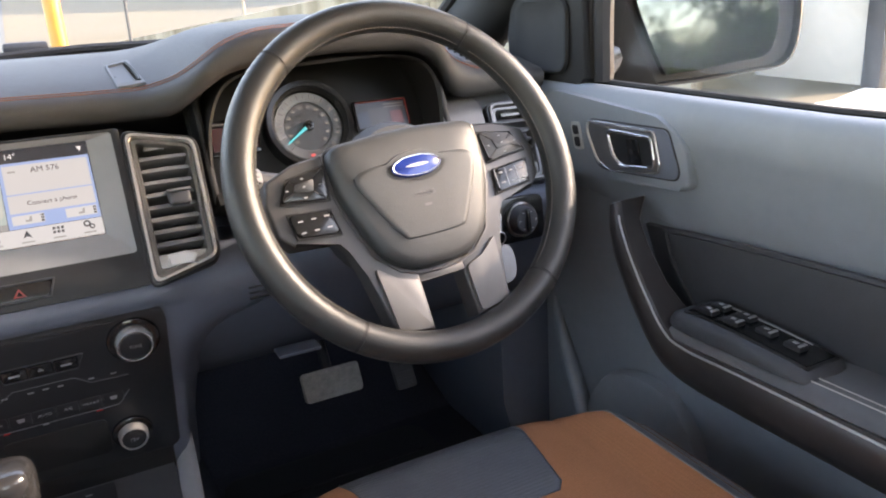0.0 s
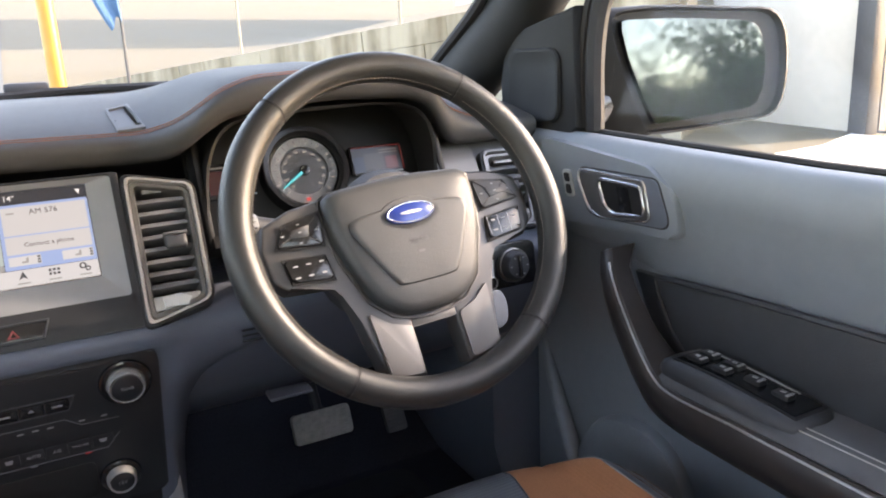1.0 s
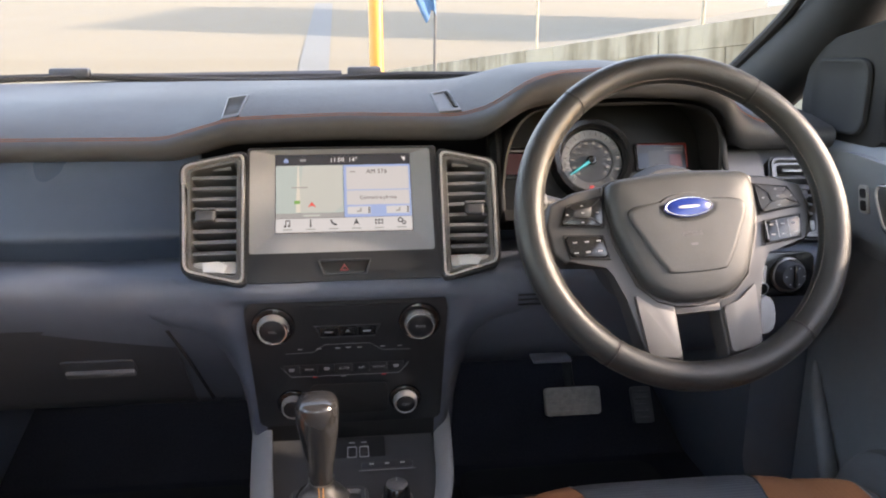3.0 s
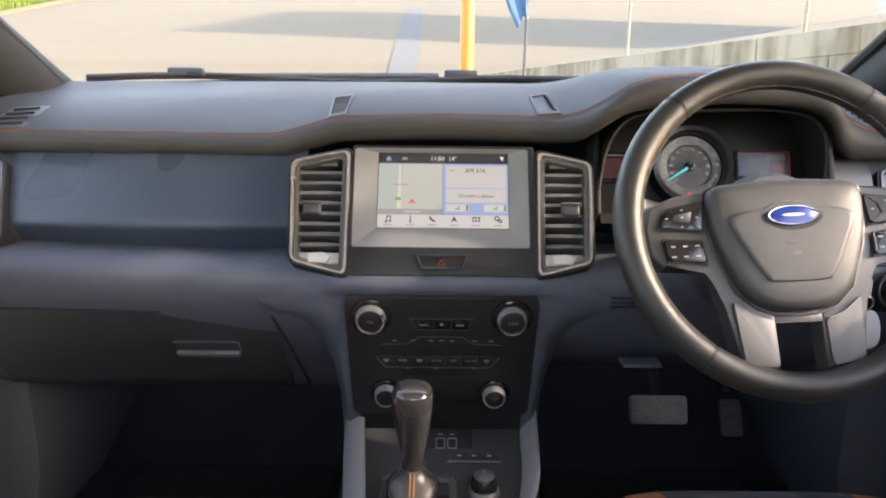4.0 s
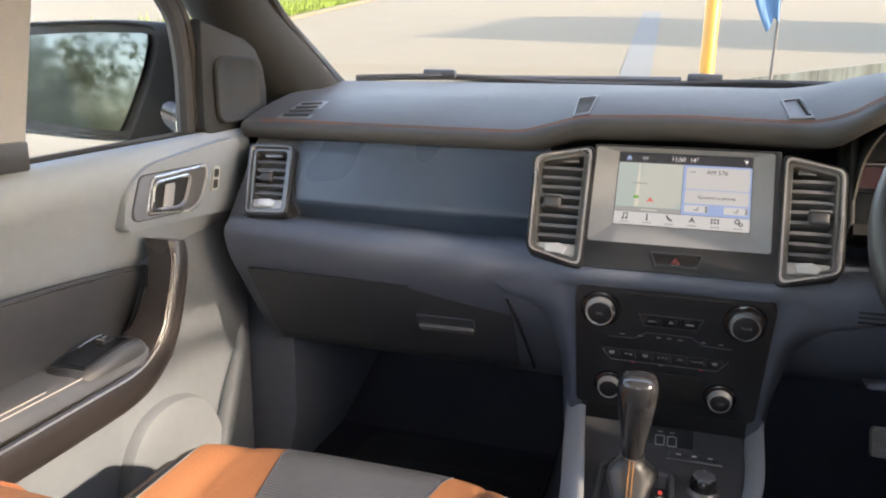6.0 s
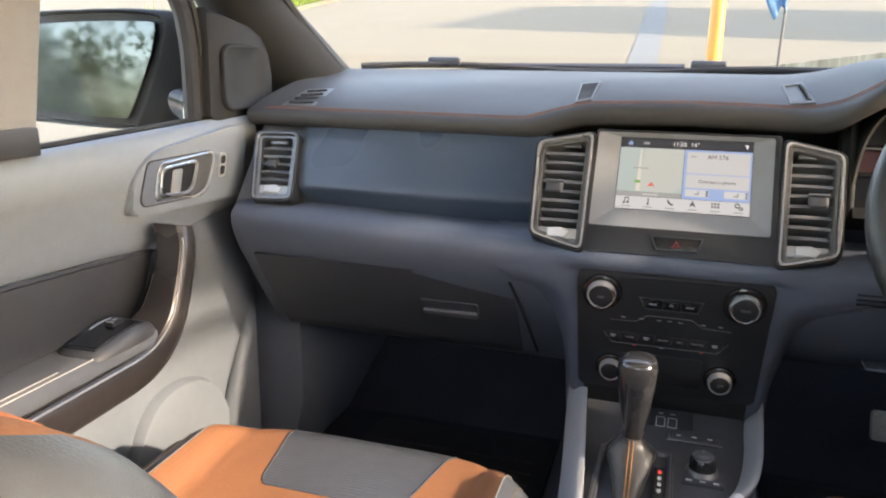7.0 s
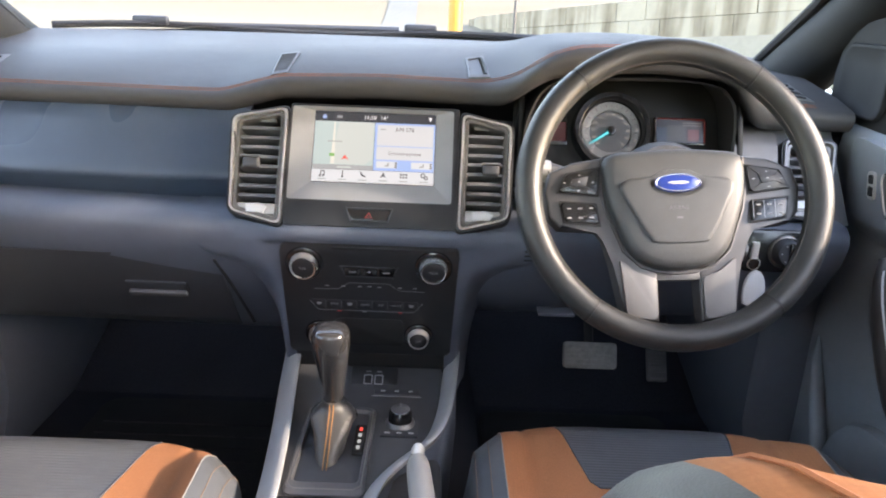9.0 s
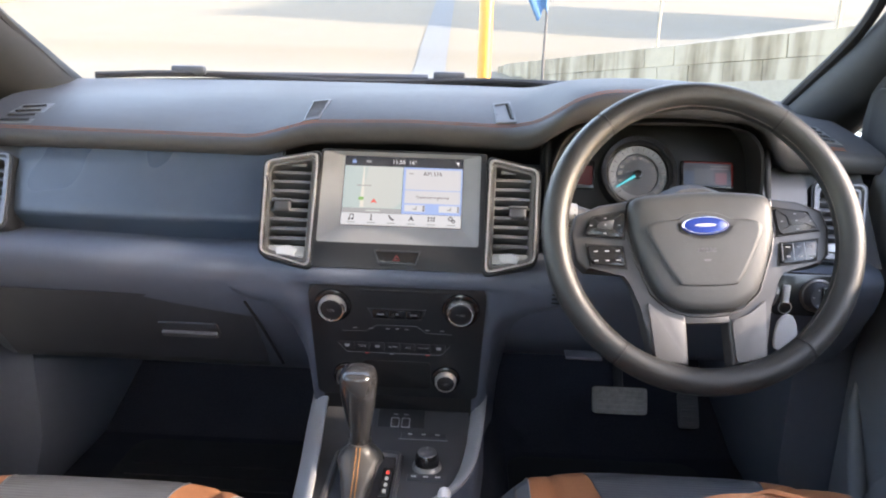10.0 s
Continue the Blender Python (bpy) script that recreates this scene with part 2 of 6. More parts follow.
def band(outer, inner, w0, w1, r=0.002, bm=None):
    """A frame between two outlines of as many points."""
    b = bmesh.new()
    n = len(outer)
    prof = lambda o, i: [(*o, w0), (*o, w1 - r), (o[0] * 0.8 + i[0] * 0.2, o[1] * 0.8 + i[1] * 0.2, w1), (o[0] * 0.25 + i[0] * 0.75, o[1] * 0.25 + i[1] * 0.75, w1), (*i, w1 - r), (*i, w0)]
    rings = [[b.verts.new(p) for p in prof(o, i)] for o, i in zip(outer, inner)]
    for k in range(n):
        a, c = rings[k], rings[(k + 1) % n]
        for q in range(6):
            b.faces.new((a[q], a[(q + 1) % 6], c[(q + 1) % 6], c[q]))
    return merge(bm, b)


def rounded(x0, y0, x1, y1, r, n=4):
    out = []
    for cx, cy, a in ((x1 - r, y1 - r, 0), (x0 + r, y1 - r, 90), (x0 + r, y0 + r, 180), (x1 - r, y0 + r, 270)):
        out += [(cx + r * math.cos(radians(a + 90 * k / n)), cy + r * math.sin(radians(a + 90 * k / n))) for k in range(n + 1)]
    return out


def round_poly(pts, r, n=4):
    """A polygon with its corners rounded; r may be a list."""
    out, m = [], len(pts)
    for i in range(m):
        p, a, b = Vector(pts[i]), Vector(pts[i - 1]), Vector(pts[(i + 1) % m])
        q = r[i] if isinstance(r, (list, tuple)) else r
        p0, p1 = p + (a - p).normalized() * min(q, 0.45 * (a - p).length), p + (b - p).normalized() * min(q, 0.45 * (b - p).length)
        out += [tuple(p0 * (1 - f) ** 2 + p * 2 * f * (1 - f) + p1 * f * f) for f in [k / n for k in range(n + 1)]]
    return out


def disc_pts(cx, cy, rx, ry=None, n=28):
    ry = rx if ry is None else ry
    return [(cx + rx * math.cos(2 * math.pi * k / n), cy + ry * math.sin(2 * math.pi * k / n)) for k in range(n)]


def lathe(profile, n=32, bm=None, at=(0, 0, 0)):
    b = bmesh.new()
    rings = []
    for k in range(n):
        a = 2 * math.pi * k / n
        rings.append([b.verts.new((at[0] + r * math.cos(a), at[1] + r * math.sin(a), at[2] + w)) for r, w in profile])
    for k in range(n):
        p, q = rings[k], rings[(k + 1) % n]
        for i in range(len(profile) - 1):
            b.faces.new((p[i], q[i], q[i + 1], p[i + 1]))
    bmesh.ops.remove_doubles(b, verts=b.verts, dist=1e-5)
    return merge(bm, b)


def tube(path, r, n=10, caps=True, bm=None, flat=1.0):
    """A round bar along a path; r may be a list. flat squeezes it along the path's second cross axis."""
    path = [Vector(p) for p in path]
    rs = r if isinstance(r, (list, tuple)) else [r] * len(path)
    rows, up = [], None
    for i, p in enumerate(path):
        d = (path[min(i + 1, len(path) - 1)] - path[max(i - 1, 0)]).normalized()
        if up is None:
            up = d.orthogonal().normalized()
        up = (up - d * up.dot(d)).normalized()
        side = d.cross(up)
        rows.append([p + (up * math.cos(2 * math.pi * k / n) + side * (flat * math.sin(2 * math.pi * k / n))) * rs[i] for k in range(n)])
    return loft(rows, True, caps, bm)


def smooth_path(pts, n=8):
    """A Catmull-Rom line through points."""
    p = [Vector(q) for q in pts]
    p = [p[0] * 2 - p[1], *p, p[-1] * 2 - p[-2]]
    out = []
    for i in range(1, len(p) - 2):
        for k in range(n):
            t = k / n
            a, b, c, d = p[i - 1:i + 3]
            out.append(0.5 * (2 * b + (c - a) * t + (2 * a - 5 * b + 4 * c - d) * t * t + (3 * b - 3 * c + d - a) * t ** 3))
    out.append(p[-2])
    return out


def smooth2(pts, n=5):
    """A closed rounded outline through 2D points."""
    m = len(pts)
    out = []
    for i in range(m):
        a, b, c, d = (Vector((*pts[(i + k) % m], 0)) for k in (-1, 0, 1, 2))
        for k in range(n):
            t = k / n
            q = 0.5 * (2 * b + (c - a) * t + (2 * a - 5 * b + 4 * c - d) * t * t + (3 * b - 3 * c + d - a) * t ** 3)
            out.append((q.x, q.y))
    return out


def text_mesh(name, words, size, material, parent, at, depth=0.0002, align="CENTER", rot=None):
    cu = bpy.data.curves.new(name, "FONT")
    cu.body, cu.size, cu.align_x, cu.align_y, cu.extrude = words, size, align, "CENTER", depth
    cu.resolution_u = 2
    tmp = new(name + "_tmp", cu)
    bpy.context.view_layer.update()
    me = bpy.data.meshes.new_from_object(tmp.evaluated_get(bpy.context.evaluated_depsgraph_get()))
    bpy.data.objects.remove(tmp)
    me.name = name
    me.materials.clear()
    me.materials.append(material)
    m = Matrix.Translation(at)
    me.transform(m if rot is None else m @ rot)
    ob = new(name, me)
    ob.parent = parent
    return ob


def curve(xs, table, soft=0.02):
    """Values along x from a table, softened."""
    x, v = zip(*table)
    k = np.linspace(-1, 1, 9)
    w = np.exp(-2 * k * k)
    return sum(np.interp(xs + soft * a, x, v) * b for a, b in zip(k, w)) / w.sum()


# ---- outside: ground, walls, posts ----
WALL_A, WALL_B = Vector((7.0, 8.0)), Vector((0.8, 22.0))
WALL_D = (WALL_B - WALL_A).normalized()
WALL_N = Vector((-WALL_D.y, WALL_D.x)) * -1


def wall_top(t):
    """Height of the retaining wall's top, t from its near end (0) to its far end (1)."""
    return 2.21 - 1.14 * t


def terrain(x, y):
    """Height of the paved ground: level round the car, a slow rise ahead, then a steep ramp and the bank behind the wall."""
    z = 0.042 * max(0.0, y - 3.0)
    a = max(0.0, y - 21.0)
    z += 0.125 * a * min(1.0, a / 4.0)
    p = Vector((x, y)) - WALL_A
    d, t = p.dot(WALL_N), p.dot(WALL_D) / (WALL_B - WALL_A).length
    if d > 0 and -0.1 < t < 1.25:
        bank = wall_top(min(1.0, max(-0.6, t))) - 0.12 + 0.15 * max(0.0, d - 0.5)
        f = min(1.0, max(0.0, (t + 0.1) / 0.05)) * min(1.0, max(0.0, (d - 0.05) / 0.5)) * min(1.0, max(0.0, (1.25 - t) / 0.25))
        z = max(z, z + (bank - z) * f)
    return z


bm = bmesh.new()
gx = [-400, -120, -60, -40] + [-32 + 2 * i for i in range(14)] + [-4 + 0.4 * i for i in range(36)] + [11 + 2 * i for i in range(8)] + [30, 50, 120, 400]
gy = [-400, -120, -50, -25, -15, -8, -3, 0, 2, 3] + [4 + 0.4 * i for i in range(55)] + [27 + 2.5 * i for i in range(14)] + [70, 110, 200, 500]
rows = [[(x, y, terrain(x, min(y, 70))) for x in gx] for y in gy]
loft(rows, closed=False, bm=bm)
ground = tagged(part("ground", bm, CONCRETE), "sunlit cream concrete yard rising ahead as a ramp", "ground", kind="structure")


def strip_on_ground(name, pts, width, material, label, category, lift=0.006):
    b = bmesh.new()
    rows = []
    for (x, y), (x2, y2) in zip(pts, pts[1:] + [(2 * pts[-1][0] - pts[-2][0], 2 * pts[-1][1] - pts[-2][1])]):
        d = Vector((x2 - x, y2 - y)).normalized()
        nx, ny = -d.y * width / 2, d.x * width / 2
        rows.append([(x + nx * s, y + ny * s, terrain(x, y) + h) for s, h in ((1, -0.02), (1, lift), (-1, lift), (-1, -0.02))])
    return tagged(part(name, loft(rows, True, True, b), material), label, category, kind="structure")


strip_on_ground("painted_line", [(-1.15 - 0.012 * k, 17.0 + k * 0.8) for k in range(34)], 0.95, PAINTBLUE, "faded blue line painted on the concrete ramp", "road marking", 0.02)

# paler slab that the car stands on, added to bounce light into the cabin
bm = loft([[(x, y, terrain(x, y) + h) for y, h in ((-9.0, -0.05), (-9.0, 0.012), (2.7, 0.012), (min(e, 3.0), 0.012), (0.5 * (e + min(e, 3.0)), 0.012), (e, 0.012), (e, -0.05))] for x, e in ((-7.5, 2.71), (-2.5, 2.71), (2.5, 2.71), (5.2, 2.71), (6.0, 5.0), (8.6, 5.2), (9.75, 5.6))])
tagged(part("pavement", bm, mat("bounce_slab", (0.62, 0.585, 0.52), 0.9, var=0.10, scale=14, bump=0.4, bscale=60, coarse=0.5)), "pale concrete slab added round the parked car to bounce light", "pavement", kind="structure")

# grass verge with a kerb
bm = bmesh.new()
rows = []
for k in range(30):
    y = 22 + k * 1.3
    rows.append([(-21.5 + dx, y, terrain(-21.5, y) + h) for dx, h in ((0.0, -0.2), (0.0, 0.16), (-0.3, 0.18), (-0.3, -0.2))])
loft(rows, True, True, bm)
tagged(part("kerb", bm, CONCRETE), "pale concrete kerb beside the grass verge", "kerb", kind="structure")
rng = random.Random(4)
bm = bmesh.new()
for i in range(15000):
    if i % 3 == 0:
        x, y, h = -21.9 - abs(rng.gauss(0, 3.0)), rng.uniform(22, 62), rng.uniform(0.3, 0.9)
        z = terrain(x, y)
    else:
        x, y, h = rng.uniform(-20, -13.5), rng.uniform(4, 17), rng.uniform(0.4, 1.1)
        z = 0.5 + 0.22 * (-13.5 - x) * rng.uniform(0.2, 1)
    a = rng.uniform(0, 6.28)
    d = Vector((math.cos(a), math.sin(a), 0)) * 0.05
    lean = Vector((rng.uniform(-0.3, 0.3), rng.uniform(-0.3, 0.3), h))
    p = Vector((x, y, z))
    bm.faces.new([bm.verts.new(v) for v in (p - d, p + d, p + lean)])
tagged(part("grass", bm, GRASS), "bright yellow-green rough grass on the bank", "grass", kind="stuff")
rows = [[(-13.0, y, -0.1), (-14.0, y, 0.5), (-17, y, 1.2), (-21, y, 1.8), (-21, y, -0.1)] for y in (2, 6, 12, 18)]
tagged(part("grass_bank", loft(rows), GRASS), "grassy bank beside the yard", "bank", kind="structure")

# retaining wall of stained concrete blocks beside the ramp
wall = thing("retaining_wall", "stained grey concrete retaining wall beside the ramp", "wall", kind="structure")
WL = (WALL_B - WALL_A).length
yaw_wall = math.degrees(math.atan2(WALL_D.y, WALL_D.x))
bm = bmesh.new()
rows = []
for k in range(-2, 21):
    t = k / 20
    p = WALL_A + WALL_D * (WL * t)
    q = p + WALL_N * 0.04
    r = p + WALL_N * 0.40
    rows.append([(q.x, q.y, -0.3), (q.x, q.y, wall_top(t) - 0.05), (r.x, r.y, wall_top(t) - 0.05), (r.x, r.y, -0.3)])
part("wall_core", loft(rows, bm=bm), WALLM, wall)
rows = []
for k in range(-2, 19):
    t = k / 20
    p = WALL_A + WALL_D * (WL * t)
    q, r = p - WALL_N * 0.035, p + WALL_N * 0.20
    rows.append([(q.x, q.y, -0.3), (q.x, q.y, wall_top(t) - 0.75), (r.x, r.y, wall_top(t) - 0.74), (r.x, r.y, -0.3)])
part("footing", loft(rows), mat("pale_footing", (0.26, 0.235, 0.19), 0.9, var=0.12, scale=9, bump=0.4, bscale=40, coarse=0.7), wall, "smooth paler concrete footing")
me_blk = None
for course in range(2):
    for k in range(-1, 17):
        t = (k + (0.5 if course % 2 else 0)) / 16
        if t > 0.99:
            continue
        p = WALL_A + WALL_D * (WL * t) + WALL_N * 0.15
        top = wall_top(t) - course * 0.40
        if me_blk is None:
            ob = part("block", box(WL / 16 - 0.006, 0.30, 0.394, r=0.006, seg=1), WALLM, wall)
            me_blk = ob.data
        else:
            ob = new("block", me_blk)
            ob.parent = wall
        ob.matrix_local = pose(p.x + rng.uniform(-0.01, 0.01), p.y, top - 0.195, 0, math.degrees(math.atan(1.12 / WL)), yaw_wall)

post = thing("fence_post", "thin weathered steel fence post on the wall", "post", pose(0, 0, -5), group="fence posts on the wall")
part("shaft", tube([(0, 0, 0), (0.0, 0, 1.0), (0.02, 0, 2.4)], 0.032, 10), POSTG, post)
part("cap", lathe([(0, 0.03), (0.03, 0.02), (0.038, 0), (0.0, 0)], 10, at=(0.02, 0, 2.4)), POSTG, post)
first = True
for t in (-0.06, 0.232, 0.523):
    p = WALL_A + WALL_D * (WL * t) + WALL_N * 0.2
    m = pose(p.x, p.y, wall_top(t) - 0.06)
    if first:
        post.matrix_world = m
        first = False
    else:
        copy_thing(post, m)

# yellow post
yp = thing("yellow_post", "yellow painted steel post standing in the yard", "post", pose(0.17, 4.3, 0))
part("shaft", lathe([(0, 0), (0.048, 0), (0.048, 2.6), (0.03, 2.66), (0, 2.67)], 24), YELLOW, yp)
part("base_plate", prism(rounded(-0.13, -0.13, 0.13, 0.13, 0.02), 0, 0.012, 0.002), YELLOW, yp)
# flag on a thin pole
fp = thing("flag_pole", "thin dark pole with a blue hanging flag", "flag", pose(0.63, 4.9, 0))
part("pole", tube([(0, 0, 0), (0, 0, 1.4), (0.02, 0, 2.9)], [0.013, 0.012, 0.009], 10), BLACKP, fp)
bm = bmesh.new()
rows = []
for k in range(14):
    v = k / 13
    z = 2.75 - 1.02 * v
    w = 0.30 * (1 - 0.75 * v ** 2.5)
    rows.append([(0.01 - w * s, 0.02 * math.sin(9 * s + 4 * v) + d, z + 0.05 * math.sin(5 * s)) for d in (0.0,) for s in np.linspace(0, 1, 9)])
rows2 = [[(x, y + 0.003, z) for x, y, z in reversed(r)] for r in rows]
part("cloth", loft([a + b for a, b in zip(rows, rows2)], True, True, bm), FLAGBLUE, fp, "blue flag cloth")

# building seen through the driver's window
bld = thing("building", "pale rendered building wall with a dark steel column", "building", pose(9.95, 0.1, 0))
part("wall", box(0.3, 3.8, 4.6, (0.15, 7.45, 2.1), 0.01), RENDERW, bld)
part("column", box(0.26, 0.26, 4.6, (-0.10, 5.42, 2.1), 0.01), BLACKP, bld)
part("plinth", box(0.34, 3.8, 0.2, (0.15, 7.45, 0.0), 0.01), STAINED, bld)
rail = thing("railing", "dark steel railing beside the building", "railing", pose(9.85, 5.3, 0))
part("top_rail", tube([(0, 0, 1.35), (0, -4, 1.35)], 0.025, 8), BLACKP, rail)
part("bottom_rail", tube([(0, 0, 0.15), (0, -4, 0.15)], 0.02, 8), BLACKP, rail)
bar = None
for k in range(33):
    if bar is None:
        ob = part("bar", tube([(0, 0, 0.15), (0, 0, 1.35)], 0.012, 6), BLACKP, rail)
        bar = ob.data
    else:
        ob = new("bar", bar)
        ob.parent = rail
    ob.matrix_local = Matrix.Translation((0, -0.12 * k, 0))


# unseen tall block, added beside the ramp to cast a shadow across it
for x, y, w, d, h in ((22.0, 30.5, 4.0, 9.0, 17.0),):
    tb = thing("shade_block", "unseen pale block added beside the ramp to shade it", "building", pose(x, y, 0), group="blocks beside the ramp")
    part("wall", box(w, d, h, (0, 0, h / 2), 0.05), RENDERW, tb)
    part("roof", box(w + 0.3, d + 0.3, 0.25, (0, 0, h + 0.12), 0.03), STAINED, tb)


# trees behind, seen in the mirrors, and one added beside the car for shade
def tree(x, y, h, seed, leaves=2600):
    r = random.Random(seed)
    t = thing("tree", "leafy green tree round the yard, the tallest added unseen for shade", "tree", pose(x, y, 0), group="trees behind the yard")
    b = tube([(0, 0, 0), (0.05, 0.02, h * 0.3), (0.0, 0.1, h * 0.62)], [0.16, 0.12, 0.05], 9)
    for k in range(7):
        a = r.uniform(0, 6.28)
        z0 = h * r.uniform(0.28, 0.55)
        tube([(0, 0, z0), (0.5 * math.cos(a), 0.5 * math.sin(a), z0 + 0.5), (1.1 * math.cos(a), 1.1 * math.sin(a), z0 + 1.1)], [0.06, 0.04, 0.015], 6, bm=b)
    part("trunk", b, BARK, t)
    b = bmesh.new()
    cl = [Vector((r.gauss(0, 0.9), r.gauss(0, 0.9), h * r.uniform(0.42, 0.98))) for k in range(26)]
    for k in range(leaves):
        c = r.choice(cl) + Vector((r.gauss(0, 0.42), r.gauss(0, 0.42), r.gauss(0, 0.34)))
        e = Euler((r.uniform(0, 6.3), r.uniform(0, 6.3), r.uniform(0, 6.3))).to_matrix()
        s = r.uniform(0.05, 0.12)
        b.faces.new([b.verts.new(c + e @ Vector(p) * s) for p in ((-1, 0, 0), (0, -0.45, 0.1), (1, 0, 0), (0, 0.45, 0.1))])
    part("crown", b, LEAF, t)
    return t


hedge = bmesh.new()
hr = random.Random(11)
for k in range(15000):
    side = hr.choice((-1, 1, 1))
    x = hr.uniform(1.2 if side > 0 else 3.5, 14) * side
    y = -9.5 - 0.25 * abs(x) + hr.gauss(0, 0.5)
    c = Vector((x, y, (2.3 if side > 0 else 1.9) * math.sqrt(hr.random()) + 0.25 * math.sin(x * 1.7)))
    e = Euler((hr.uniform(0, 6.3), hr.uniform(0, 6.3), hr.uniform(0, 6.3))).to_matrix()
    q = hr.uniform(0.07, 0.15)
    hedge.faces.new([hedge.verts.new(c + e @ Vector(p) * q) for p in ((-1, 0, 0), (0, -0.5, 0.1), (1, 0, 0), (0, 0.5, 0.1))])
tagged(part("hedge", hedge, LEAF), "dense green hedge along the yard behind", "hedge", kind="stuff")
for i, (x, y, h) in enumerate(((-6.5, -11, 3.4), (-9, -13, 4.4), (-4.4, -15, 3.6), (9, -14, 5), (6, -18, 6), (12.5, -10, 5.5), (2.5, -20, 6))):
    tree(x, y, h, 30 + i)
# unseen dense tree, added to keep the sun off the dashboard
tree(12.0, -1.3, 9.0, 51, 9500)


# ---- car shell ----
def bar_loft(path, half_w, half_h, n=12):
    return tube(path, half_w, n, flat=half_h / half_w)


floor = tagged(part("floor", box(1.5, 2.9, 0.06, (0, -0.75, 0.57), 0.01), CARPET), "black carpeted car floor", "floor", kind="structure")
bm = loft([[(x, 0.42, 0.59), (x, 0.62, 0.72), (x, 0.80, 1.0), (x, 0.80, 1.30), (x, 0.86, 1.30), (x, 0.86, 0.55), (x, 0.42, 0.55)] for x in (-0.72, 0, 0.72)])
tagged(part("wall_front", bm, CARPET), "black carpeted toe board under the dashboard", "bulkhead", kind="structure")
bm = loft([[(-0.20, y, 0.58), (-0.15, y, 0.76), (-0.10, y, 0.82), (0.10, y, 0.82), (0.15, y, 0.76), (0.20, y, 0.58)] for y in (0.78, 0.2, -0.6, -1.6)])
tagged(part("floor_tunnel", bm, CARPET), "black carpeted transmission tunnel", "floor", kind="structure")
for s in (-1, 1):
    bm = loft([[(s * 0.70, y, 0.58), (s * 0.66, y, 0.75), (s * (0.66 - 0.05 * t), y, 0.95), (s * (0.67 - 0.03 * t), y, 1.15), (s * 0.78, y, 1.2), (s * 0.80, y, 0.58)] for y, t in ((0.15, 0), (0.28, 0.6), (0.45, 1), (0.78, 1))])
    tagged(part("kick_panel", bm, DOORSLATE), "dark grey plastic kick panel in the footwell", "trim", kind="structure")
roof = bm = loft([[(-0.62, y, z - 0.04), (-0.45, y, z), (0, y, z + 0.02), (0.45, y, z), (0.62, y, z - 0.04), (0.66, y, z + 0.04), (0, y, z + 0.09), (-0.66, y, z + 0.04)] for y, z in ((-0.02, 1.695), (-0.4, 1.75), (-0.6, 1.76), (-1.2, 1.77), (-1.85, 1.72))])
tagged(part("ceiling", bm, HEAD), "pale fabric headliner under the roof", "ceiling", kind="structure")
bm = loft([[(-0.72, y, z) for y, z in ((-1.95, 0.58), (-1.80, 1.22), (-1.86, 1.22), (-2.05, 0.58))], [(0.72, y, z) for y, z in ((-1.95, 0.58), (-1.80, 1.22), (-1.86, 1.22), (-2.05, 0.58))]])
tagged(part("wall_rear", bm, CHARCOAL), "dark rear bulkhead of the cabin", "bulkhead", kind="structure")
for s in (-1, 1):
    bm = loft([[(s * 0.74, y, 0.6), (s * 0.72, y, z), (s * 0.80, y, z), (s * 0.82, y, 0.6)] for y, z in ((-0.84, 1.26), (-1.3, 1.28), (-1.95, 1.30))])
    tagged(part("wall_side", bm, CHARCOAL), "dark rear door trim of the cabin", "trim", kind="structure")
    bm = bar_loft([(s * 0.765, -0.86, 0.62), (s * 0.765, -0.86, 1.28), (s * 0.70, -0.90, 1.55), (s * 0.63, -0.93, 1.74)], 0.06, 0.03)
    tagged(part("centre_pillar", bm, CHARCOAL), "dark centre pillar of the cabin", "pillar", kind="structure")
    bm = bar_loft([(s * 0.70, -1.75, 1.2), (s * 0.62, -1.85, 1.74)], 0.07, 0.03)
    tagged(part("rear_pillar", bm, CHARCOAL), "dark rear pillar of the cabin", "pillar", kind="structure")
    bm = tube([(s * 0.655, -0.04, 1.71), (s * 0.655, -1.0, 1.75), (s * 0.65, -1.85, 1.73)], 0.035, 8)
    tagged(part("roof_rail_trim", bm, CHARCOAL), "dark trim along the roof edge", "trim", kind="structure")
    bm = box(0.10, 0.85, 0.80, (s * 0.82, 0.54, 0.92), 0.02)
    tagged(part("front_wing", bm, PAINT), "dark grey front wing beside the footwell", "wing", kind="structure")
    # windscreen pillar
    pil = smooth_path([(s * 0.748, 0.54, 1.27), (s * 0.758, 0.36, 1.375), (s * 0.778, 0.18, 1.50), (s * 0.735, 0.02, 1.62), (s * 0.66, -0.07, 1.71)], 6)
    bm = tube(pil, [0.084 - 0.0012 * i for i in range(len(pil))], 16, flat=0.8)
    tagged(part("windscreen_pillar", bm, PILLAR), "dark grey moulded windscreen pillar trim", "pillar", kind="structure")
    bm = tube([p + Vector((-s * 0.060, 0.040, 0.012)) for p in pil], 0.010, 8)
    tagged(part("windscreen_seal", bm, RUBBER), "black rubber seal along the windscreen pillar", "seal", kind="structure")

# unseen header above the windscreen, drawn deep to keep sun off the dash
bm = loft([[(x, 0.085 * (1 - abs(x / 0.66) ** 5) + dy, 1.684 + dz) for dy, dz in ((-0.12, 0.012), (0.045, -0.036), (0.055, -0.024), (0.01, 0.020), (-0.12, 0.03))] for x in np.linspace(-0.64, 0.64, 21)])
tagged(part("windscreen_header", bm, HEAD), "pale trim along the windscreen header", "trim", kind="structure")

